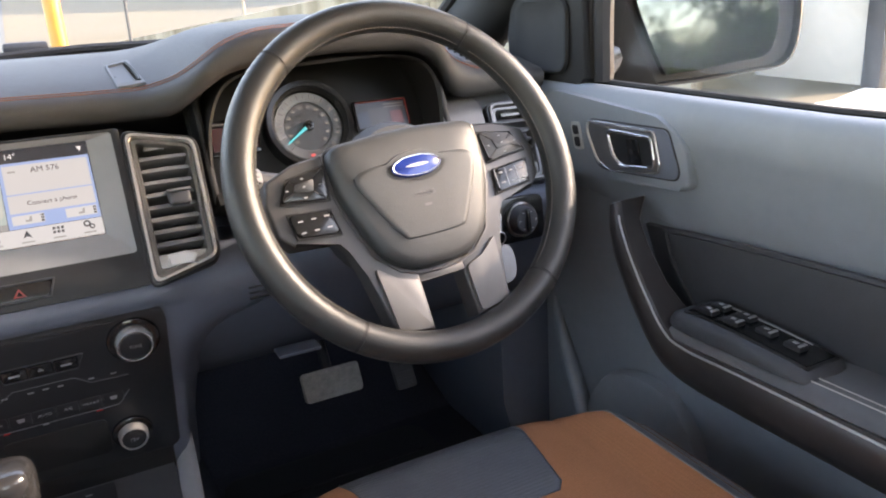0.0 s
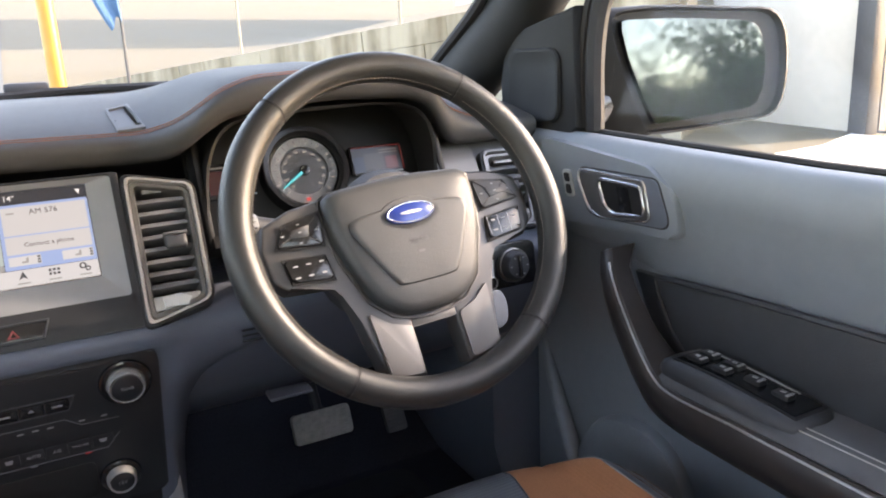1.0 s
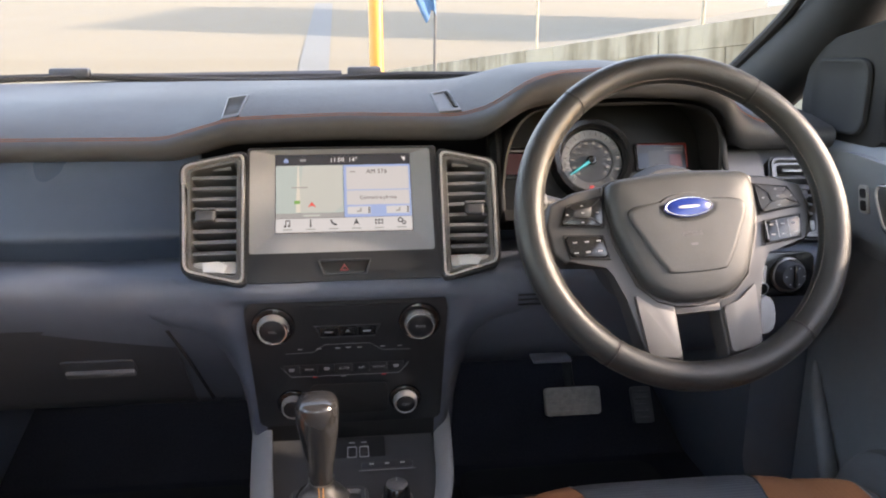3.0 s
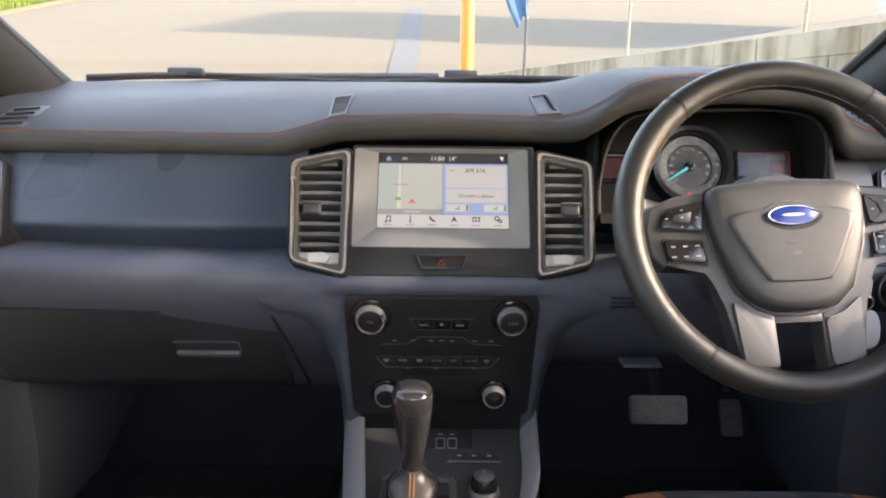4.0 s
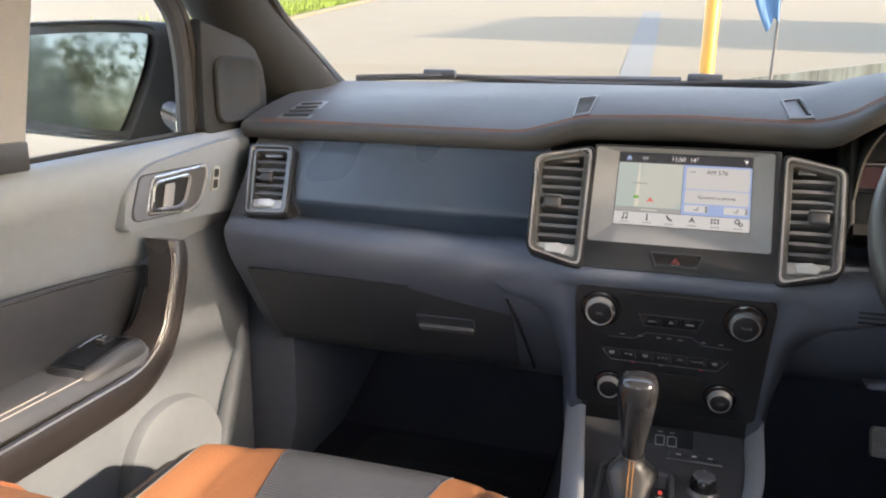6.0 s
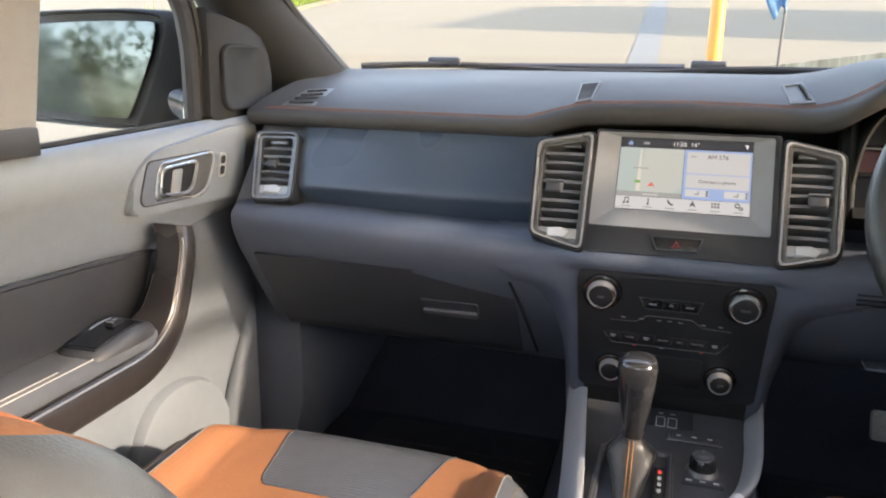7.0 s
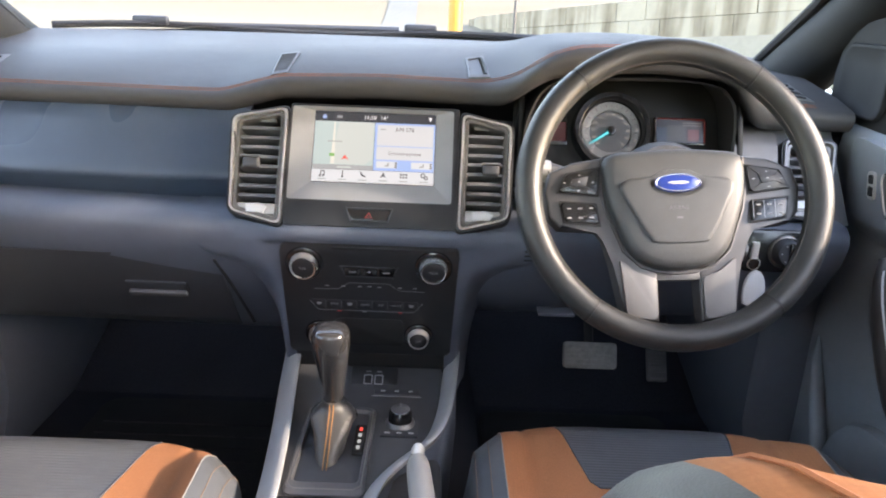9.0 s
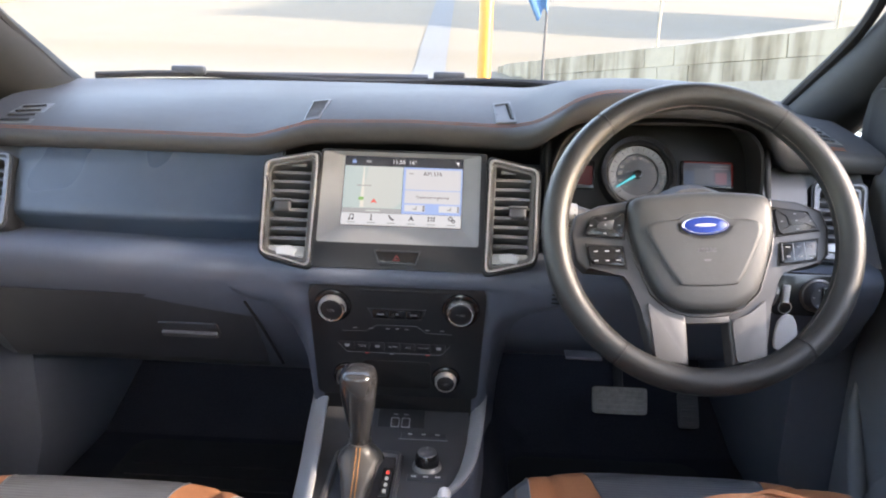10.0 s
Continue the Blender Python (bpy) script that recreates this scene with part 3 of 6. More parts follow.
bm = loft([[(-0.70, y, z - 0.06), (-0.60, y, z + 0.05), (-0.40, y, z + 0.095), (0, y, z + 0.115), (0.40, y, z + 0.095), (0.60, y, z + 0.05), (0.70, y, z - 0.06), (0.66, y, z + 0.0), (0.58, y, z + 0.045), (0, y, z + 0.10), (-0.58, y, z + 0.045), (-0.66, y, z + 0.0)] for y, z in ((-0.02, 1.69), (-0.4, 1.75), (-1.2, 1.77), (-1.9, 1.72))])
tagged(part("roof_skin", bm, PAINT), "dark grey painted outer roof panel", "roof", kind="structure")

# windscreen
rows = []
for x in np.linspace(-0.70, 0.70, 15):
    c = 1 - (x / 0.70) ** 2
    a, b = Vector((x, 0.40 + 0.30 * c, 1.372)), Vector((x * 0.9, -0.06 + 0.08 * c, 1.715))
    rows.append([a.lerp(b, t) + Vector((0, 0, 0.02 * math.sin(math.pi * t))) + Vector((0, d, d)) for d, ts in ((0, np.linspace(0, 1, 8)), (0.004, np.linspace(1, 0, 8))) for t in ts])
win = tagged(part("window_1", loft(rows), GLASS), "clear laminated windscreen", "windscreen", kind="structure")
win.visible_shadow = False

# cowl, bonnet and wipers beyond the windscreen
bm = loft([[(x, 0.50 + 0.26 * (1 - (x / 0.75) ** 2) + dy, 1.345 + dz + 0.012 * (1 - (x / 0.75) ** 2)) for dy, dz in ((0, 0.02), (0.10, 0.012), (0.13, -0.01), (0.13, -0.1), (0, -0.1))] for x in np.linspace(-0.75, 0.75, 17)])
tagged(part("cowl", bm, BLACKP), "black plastic cowl panel below the windscreen", "cowl", kind="structure")
bm = loft([[(x, 0.62 + 0.27 * (1 - (x / 0.78) ** 2), 1.30 - 0.05 * (x / 0.78) ** 2), (x, 1.2, 1.27 - 0.05 * (x / 0.78) ** 2), (x, 1.75, 1.18 - 0.07 * (x / 0.78) ** 2), (x, 1.85, 1.05), (x, 0.7, 1.0)] for x in np.linspace(-0.78, 0.78, 15)])
tagged(part("bonnet", bm, PAINT), "dark grey painted bonnet", "bonnet", kind="structure")
for x0, x1, xj in ((-0.68, 0.02, -0.525), (-0.10, 0.56, 0.04)):
    w = thing("wiper", "black windscreen wiper parked along the glass", "wiper", group="wipers")
    f = lambda x: 0.47 + 0.28 * (1 - (x / 0.72) ** 2)
    part("blade", tube([(x, f(x), 1.376 + 0.006 * math.sin(9 * x)) for x in np.linspace(x0, x1, 9)], 0.007, 6), RUBBER, w)
    part("arm", tube([(x, f(x) + 0.012, 1.381) for x in np.linspace(xj - 0.03, x1 - 0.03, 6)], [0.006, 0.006, 0.007, 0.008, 0.009, 0.010], 6), BLACKP, w)
    part("joint", box(0.075, 0.02, 0.020, (xj, f(xj) + 0.008, 1.389), 0.006), BLACKP, w)

# ---- dashboard ----
dash = thing("dashboard", "dark grey soft dashboard with orange stitching and slate trim", "dashboard")
XS = np.linspace(-0.715, 0.715, 150)
st_z = curve(XS, ((-0.72, 1.309), (-0.24, 1.307), (-0.15, 1.333), (0, 1.338), (0.16, 1.335), (0.20, 1.347), (0.25, 1.382), (0.29, 1.394), (0.38, 1.398), (0.48, 1.394), (0.53, 1.378), (0.56, 1.34), (0.60, 1.322), (0.72, 1.315)))
lip_z = curve(XS, ((-0.72, 1.284), (-0.23, 1.280), (-0.15, 1.303), (0, 1.308), (0.15, 1.304), (0.19, 1.308), (0.225, 1.335), (0.25, 1.350), (0.30, 1.360), (0.40, 1.364), (0.49, 1.360), (0.525, 1.348), (0.548, 1.31), (0.57, 1.287), (0.72, 1.287)), 0.012)
st_y = curve(XS, ((-0.72, 0.104), (0.16, 0.104), (0.24, 0.066), (0.5, 0.066), (0.57, 0.090), (0.72, 0.099)))
nose_y = curve(XS, ((-0.72, 0.092), (0.15, 0.092), (0.22, 0.054), (0.52, 0.054), (0.57, 0.078), (0.72, 0.088)))
mid_z = curve(XS, ((-0.72, 1.338), (-0.25, 1.338), (-0.14, 1.362), (0.16, 1.364), (0.25, 1.403), (0.38, 1.413), (0.50, 1.405), (0.57, 1.353), (0.72, 1.338)), 0.03)
far_z = curve(XS, ((-0.72, 1.357), (-0.25, 1.362), (0.0, 1.374), (0.18, 1.378), (0.28, 1.405), (0.48, 1.405), (0.58, 1.366), (0.72, 1.352)), 0.05)
base_y = 0.42 + 0.26 * (1 - (XS / 0.72) ** 2)
rows = []
for i, x in enumerate(XS):
    sy, ny, sz, lz = st_y[i], nose_y[i], st_z[i] + 0.0016, lip_z[i] - 0.0012
    h = sz - lz
    rows.append([(x, base_y[i], 1.372), (x, 0.36, far_z[i]), (x, 0.27, 0.5 * (far_z[i] + mid_z[i]) + 0.003), (x, 0.205, mid_z[i]), (x, 0.5 * (0.205 + sy), 0.5 * (mid_z[i] + sz) + 0.002), (x, sy, sz),
                 (x, sy - 0.5 * (sy - ny), sz - 0.10 * h), (x, ny + 0.001, sz - 0.26 * h), (x, ny, sz - 0.45 * h), (x, ny + 0.004, lz + 0.22 * h), (x, ny + 0.012, lz), (x, ny + 0.07, lz + 0.004), (x, 0.24, lz), (x, 0.32, 1.25), (x, base_y[i], 1.30)])


def pad_z(x, y):
    """Height of the dash top at a point."""
    g = lambda a: float(np.interp(x, XS, a))
    sy, sz, mz, fz = g(st_y), g(st_z), g(mid_z), g(far_z)
    return float(np.interp(y, (sy, 0.5 * (0.205 + sy), 0.205, 0.27, 0.36), (sz, 0.5 * (mz + sz) + 0.002, mz, 0.5 * (fz + mz) + 0.003, fz)))


pad = part("top_pad", loft(rows), SOFT, dash, "soft grained dark grey upper pad", 60)
for d in (0.0, 0.007):
    part("stitching", tube([(x, st_y[i] + d, st_z[i] + 0.0024 + d * 0.3) for i, x in enumerate(XS) if -0.69 < x < 0.66], 0.0005, 5), THREAD, dash, "orange double stitching")

# passenger fascia
rows = []
for x in np.linspace(-0.605, -0.195, 24):
    t = (x + 0.60) / 0.40
    d = 0.006 * math.sin(math.pi * t)
    bz = 1.168 - 0.014 * t
    rows.append([(x, 0.125, 1.290), (x, 0.100 - d, 1.280), (x, 0.087 - d, 1.262), (x, 0.075 - d, 1.243), (x, 0.062 - d, 1.222), (x, 0.050 - d, 1.202), (x, 0.0455 - d, 1.194), (x, 0.045 - d, 1.189), (x, 0.050 - d, 1.183), (x, 0.066 - d, bz), (x, 0.075, bz - 0.02), (x, 0.14, bz - 0.02)])
part("fascia", loft(rows), FASCIA, dash, "satin blue-grey passenger fascia panel", 50)

# lower dash on either side of the stack
def lower(x, t, knee):
    zt = 1.166 - 0.012 * t
    zb = 1.098 - 0.012 * t
    y0 = -0.012 - 0.010 * t
    if knee:
        return [(x, 0.12, zt - 0.005), (x, 0.03, zt), (x, y0 + 0.008, zt - 0.003), (x, y0 - 0.006, zt - 0.014), (x, y0 - 0.008, zt - 0.026), (x, y0 - 0.004, zb + 0.026), (x, y0 + 0.004, zb + 0.006), (x, y0 + 0.05, zb - 0.06), (x, y0 + 0.10, 0.985), (x, y0 + 0.16, 0.955), (x, 0.34, 0.95), (x, 0.34, 1.1)]
    return [(x, 0.12, zt - 0.005), (x, 0.03, zt), (x, y0 + 0.008, zt - 0.003), (x, y0 - 0.006, zt - 0.014), (x, y0 - 0.008, zt - 0.026), (x, y0 - 0.004, zb + 0.026), (x, y0 + 0.004, zb + 0.008), (x, y0 + 0.016, zb - 0.012), (x, y0 + 0.07, 1.01), (x, y0 + 0.125, 0.935), (x, y0 + 0.15, 0.915), (x, 0.36, 0.90), (x, 0.36, 1.1)]


part("lower_trim", loft([lower(x, (x + 0.69) / 0.48, False) for x in np.linspace(-0.685, -0.15, 26)]), SLATE, dash, "slate grey lower dash trim", 45)
part("knee_panel", loft([lower(x, (0.69 - x) / 0.48, True) for x in np.linspace(0.15, 0.685, 26)]), SLATE, dash, "slate grey driver's knee panel", 45)
for k in range(3):
    part("slit", box(0.05, 0.004, 0.0016, (0.245, -0.034, 1.118 - 0.0065 * k), 0.0005, rot=None), RUBBER, dash)
part("knee_shelf", box(0.055, 0.03, 0.005, (0.280, 0.02, 1.006), 0.002), SLATE, dash)

# glove box lid
gl = thing("glove_box", "slate closed glove box lid, darkened for shade, with a pull handle", "glove box")
rows = []
for x in np.linspace(-0.655, -0.225, 20):
    rows.append([(x, -0.006, 1.084), (x, 0.022, 1.040), (x, 0.062, 0.985), (x, 0.092, 0.945), (x, 0.106, 0.928), (x, 0.14, 0.918), (x, 0.16, 0.93), (x, 0.04, 1.087)])
# slate trim darkened for the shade on the lid's downward face
GLOVE = mat("glove_lid_shaded_slate", (0.042, 0.045, 0.053), 0.50, var=0.08, bump=0.2, bscale=1500, coarse=3)
part("lid", loft(rows), GLOVE, gl, "grained slate lid with its shade in the colour")
g2 = plane_frame(-0.333, 0.040, 1.014, -36.0)
hb = part("handle_recess", prism(rounded(-0.047, -0.014, 0.047, 0.016, 0.004), -0.004, 0.002, 0.001), GLOVE, gl)
hb.matrix_local = g2
hb = part("pull_handle", prism(rounded(-0.045, -0.016, 0.045, -0.004, 0.003), 0, 0.008, 0.003), CHARCOAL, gl, "moulded pull lip")
hb.matrix_local = g2
bm = tube(smooth_path([(-0.228, -0.010, 1.080), (-0.224, 0.004, 1.062), (-0.214, 0.036, 1.018), (-0.199, 0.092, 0.938)], 4), 0.0024, 6)
part("shut_gap", bm, RUBBER, gl)

# centre stack body: a ledge under the screen, and cheeks that sweep out of the lower trim and down beside the panel
rows = []
for z in (1.156, 1.150, 1.144, 1.136, 1.128, 1.122, 1.119, 1.112, 1.10, 1.088, 1.076, 1.064, 1.05, 1.03, 1.005, 0.98, 0.95, 0.92, 0.88, 0.84):
    zt = (0.84, 0.93, 0.98, 1.03, 1.06, 1.075, 1.09, 1.11, 1.156)
    w = float(np.interp(z, zt, (0.150, 0.155, 0.162, 0.174, 0.190, 0.206, 0.230, 0.250, 0.262)))
    yb = float(np.interp(z, (0.84, 0.93, 0.98, 1.03, 1.07, 1.085, 1.10, 1.134, 1.150, 1.156), (0.112, 0.104, 0.078, 0.037, 0.002, -0.013, -0.024, -0.024, -0.012, 0.0)))
    face = -0.0178 - (z - 1.045) * 0.194
    y = float(np.interp(z, (1.119, 1.122, 1.136, 1.148, 1.156), (face, -0.041, -0.046, -0.040, -0.020))) if z > 1.119 else face
    k = 0.1265 + 0.006 * (z - 0.93) / 0.19
    yo = float(np.interp(z, (1.05, 1.09, 1.12, 1.145, 1.156), (face + 0.002, -0.0295, -0.037, -0.034, -0.014))) if z > 1.05 else face + 0.002
    half = [(k - 0.010, y), (k, y + 0.001)]
    for f in (0.12, 0.28, 0.46, 0.64, 0.82, 1.0):
        g = f * f * (3 - 2 * f)
        half.append((k + 0.003 + (w - k - 0.003) * f, yo + (yb + 0.001 - yo) * (0.55 * f + 0.45 * g)))
    half.append((w + 0.004, yb + 0.10))
    rows.append([(-x, v, z) for x, v in reversed(half)] + [(0, y - 0.001, z)] + [(x, v, z) for x, v in half])
part("stack_surround", loft(rows), SLATE, dash, "slate grey centre stack surround", 60)

# ---- screen, vents, climate panel ----
CF = plane_frame(0, 0, 1.2, 30)
scr = thing("touch_screen", "lit touch screen showing a map and radio in a grey bezel", "screen", CF)
part("housing", prism([(-0.121, -0.066), (0.121, -0.066), (0.118, 0.112), (-0.118, 0.112)], -0.05, -0.004, 0.002), PANELB, scr)
outer = rounded(-0.118, -0.029, 0.113, 0.110, 0.004)
inner = rounded(-0.0875, 0.0, 0.0875, 0.107, 0.001)
bm = bmesh.new()
vo, vi = [bm.verts.new((*p, 0.010)) for p in outer], [bm.verts.new((*p, 0.0005)) for p in inner]
for k in range(len(vo)):
    j = (k + 1) % len(vo)
    bm.faces.new((vo[k], vo[j], vi[j], vi[k]))
part("bezel", bm, BEZEL, scr, "sloping grey bezel")
bm = band(rounded(-0.121, -0.066, 0.121, 0.113, 0.004), rounded(-0.118, -0.029, 0.113, 0.110, 0.004), -0.02, 0.0115, 0.001)
part("surround", bm, PANELB, scr, "black surround")
disp = part("display", prism([(-0.0875, 0), (0.0875, 0), (0.0875, 0.107), (-0.0875, 0.107)], -0.003, 0.0008, 0), glow("display_off_black", (0.004, 0.005, 0.008), 1), scr)
E_WHITE = glow("ui_white", (0.558, 0.640, 0.763), 0.188)
E_BLUE = glow("ui_blue", (0.270, 0.436, 0.848), 0.188)
E_CARD = glow("ui_card", (0.540, 0.611, 0.721), 0.182)
E_MAP = glow("ui_map", (0.414, 0.563, 0.636), 0.175)
E_MAP2 = glow("ui_map_pale", (0.504, 0.601, 0.657), 0.175)
E_ROAD = glow("ui_road", (0.648, 0.698, 0.700), 0.182)
E_GREY = glow("ui_grey", (0.342, 0.398, 0.466), 0.167)
E_DARK = glow("ui_dark", (0.045, 0.058, 0.085), 0.151)
E_RED = glow("ui_red", (0.675, 0.078, 0.074), 0.212)
E_GREEN = glow("ui_green", (0.144, 0.407, 0.106), 0.182)
E_BRIGHT = glow("ui_bright", (0.720, 0.795, 0.901), 0.242)


def flat(name, x0, y0, x1, y1, m, parent, w=0.0012, r=0.0008):
    return part(name, prism(rounded(x0, y0, x1, y1, min(r, 0.4 * (x1 - x0), 0.4 * (y1 - y0)), 2), w - 0.0002, w, 0), m, parent)


flat("map", -0.0868, 0.026, -0.0005, 0.0915, E_MAP, disp)
part("map_area", prism([(-0.060, 0.027), (-0.012, 0.027), (-0.002, 0.036), (-0.002, 0.0905), (-0.052, 0.0905)], 0.0012, 0.0014, 0), E_MAP2, disp)
part("map_road", prism([(-0.0615, 0.027), (-0.0555, 0.027), (-0.0570, 0.0905), (-0.0590, 0.0905)], 0.0014, 0.0016, 0), E_ROAD, disp)
flat("map_shield", -0.0635, 0.0385, -0.0560, 0.0430, E_GREEN, disp, 0.0018)
part("map_arrow", prism([(-0.046, 0.0340), (-0.0410, 0.0360), (-0.036, 0.0340), (-0.041, 0.0410)], 0.0014, 0.0018, 0), E_RED, disp)
flat("map_foot", -0.0868, 0.0195, -0.0005, 0.0258, E_GREY, disp)
flat("map_foot_bar", -0.052, 0.0215, -0.031, 0.0238, E_MAP2, disp, 0.0014)
flat("map_name_bar", -0.067, 0.060, -0.046, 0.0618, E_GREY, disp, 0.0016)
flat("audio_back", 0.0, 0.0195, 0.0868, 0.0915, E_BLUE, disp)
flat("audio_card", 0.0035, 0.057, 0.0845, 0.0885, E_CARD, disp, 0.0014)
flat("phone_card", 0.0035, 0.036, 0.0845, 0.0555, E_CARD, disp, 0.0014)
for x in (0.004, 0.054):
    flat("seat_button", x, 0.0235, x + 0.030, 0.0335, E_WHITE, disp, 0.0014)
    part("seat_icon", prism([(x + 0.012, 0.026), (x + 0.018, 0.026), (x + 0.0185, 0.0315), (x + 0.0165, 0.0315), (x + 0.0155, 0.028), (x + 0.012, 0.028)], 0.0014, 0.0018, 0), E_GREY, disp)
    for k in range(3):
        flat("level_bar", x + 0.0265, 0.0245 + 0.003 * k, x + 0.0295, 0.0263 + 0.003 * k, E_DARK, disp, 0.0018, 0.0002)
flat("menu_bar", -0.0868, 0.0006, 0.0868, 0.0190, E_WHITE, disp)
text_mesh("station_text", "AM 576", 0.0085, E_DARK, disp, (0.043, 0.0815, 0.0017))
text_mesh("phone_text", "Connect a phone", 0.0068, E_DARK, disp, (0.044, 0.0455, 0.0017))
text_mesh("clock_text", "11:50", 0.0085, E_BRIGHT, disp, (-0.008, 0.0985, 0.0012))
text_mesh("temperature_text", "14°", 0.0085, E_BRIGHT, disp, (0.0125, 0.0985, 0.0012))
flat("status_bars", -0.056, 0.0968, -0.048, 0.1005, E_GREY, disp)
part("home_icon", prism([(-0.0765, 0.0955), (-0.0705, 0.0955), (-0.0705, 0.099), (-0.0735, 0.102), (-0.0765, 0.099)], 0.0008, 0.0012, 0), E_BLUE, disp)
part("signal_icon", prism([(0.076, 0.102), (0.0815, 0.1015), (0.0795, 0.0955), (0.0785, 0.0985)], 0.0008, 0.0012, 0), E_BRIGHT, disp)
flat("source_bar", 0.008, 0.0805, 0.0155, 0.0825, E_GREY, disp, 0.0018)
# menu icons: note, thermometer, handset, arrow, tiles, gears
ix = [-0.072 + 0.0290 * k for k in range(6)]
bm = box(0.0012, 0.0075, 0.0004, (ix[0] - 0.002, 0.0125, 0.0014), 0)
box(0.0012, 0.0075, 0.0004, (ix[0] + 0.003, 0.0130, 0.0014), 0, bm=bm)
box(0.006, 0.0014, 0.0004, (ix[0] + 0.0005, 0.0162, 0.0014), 0, bm=bm)
prism(disc_pts(ix[0] - 0.003, 0.0090, 0.0017, n=10), 0.0012, 0.0016, 0, bm=bm)
prism(disc_pts(ix[0] + 0.002, 0.0095, 0.0017, n=10), 0.0012, 0.0016, 0, bm=bm)
part("note_icon", bm, E_DARK, disp)
bm = box(0.0016, 0.0075, 0.0004, (ix[1], 0.0135, 0.0014), 0)
prism(disc_pts(ix[1], 0.0090, 0.0016, n=10), 0.0012, 0.0016, 0, bm=bm)
part("thermometer_icon", bm, E_DARK, disp)
part("handset_icon", prism([(ix[2] - 0.0045, 0.0165), (ix[2] - 0.002, 0.0165), (ix[2] - 0.0015, 0.0142), (ix[2] + 0.001, 0.0115), (ix[2] + 0.0035, 0.0112), (ix[2] + 0.0045, 0.009), (ix[2] + 0.0015, 0.0085), (ix[2] - 0.003, 0.012)], 0.0012, 0.0016, 0), E_DARK, disp)
part("arrow_icon", prism([(ix[3], 0.0172), (ix[3] + 0.0042, 0.0085), (ix[3], 0.0110), (ix[3] - 0.0042, 0.0085)], 0.0012, 0.0016, 0), E_DARK, disp)
bm = None
for a in range(3):
    for b in range(2):
        bm = box(0.0026, 0.0026, 0.0004, (ix[4] - 0.004 + 0.004 * a, 0.0105 + 0.0042 * b, 0.0014), 0, bm=bm)
part("tiles_icon", bm, E_DARK, disp)
bm = band(disc_pts(ix[5] - 0.0015, 0.0142, 0.0036, n=14), disc_pts(ix[5] - 0.0015, 0.0142, 0.0020, n=14), 0.0012, 0.0016, 0.0001)
band(disc_pts(ix[5] + 0.0030, 0.0105, 0.0028, n=14), disc_pts(ix[5] + 0.0030, 0.0105, 0.0014, n=14), 0.0012, 0.0016, 0.0001, bm=bm)
part("gears_icon", bm, E_DARK, disp)
for k in range(6):
    flat("caption_bar", ix[k] - 0.006, 0.0036, ix[k] + 0.006, 0.0052, E_GREY, disp, 0.0014, 0.0003)
# hazard switch
hz = part("hazard_switch", prism([(-0.032, -0.0412), (0.030, -0.0412), (0.024, -0.0572), (-0.025, -0.0572)], 0.004, 0.0125, 0.002), GLOSSB, scr)
part("switch_rim", band([(-0.034, -0.0392), (0.032, -0.0392), (0.026, -0.0592), (-0.027, -0.0592)], [(-0.032, -0.0407), (0.030, -0.0407), (0.0245, -0.0577), (-0.0255, -0.0577)], 0.004, 0.0140, 0.0005), BLACKP, hz)
bm = band([(-0.0075, -0.0542), (0.0045, -0.0542), (-0.0015, -0.0447)], [(-0.0045, -0.0527), (0.0015, -0.0527), (-0.0015, -0.0477)], 0.0124, 0.0132, 0.0002)
part("hazard_triangle", bm, mat("dim_red_print", (0.14, 0.015, 0.015), 0.5, var=0.05), hz)


SLATMAT = mat("vent_slat_grey", (0.13, 0.13, 0.138), 0.45, var=0.1)


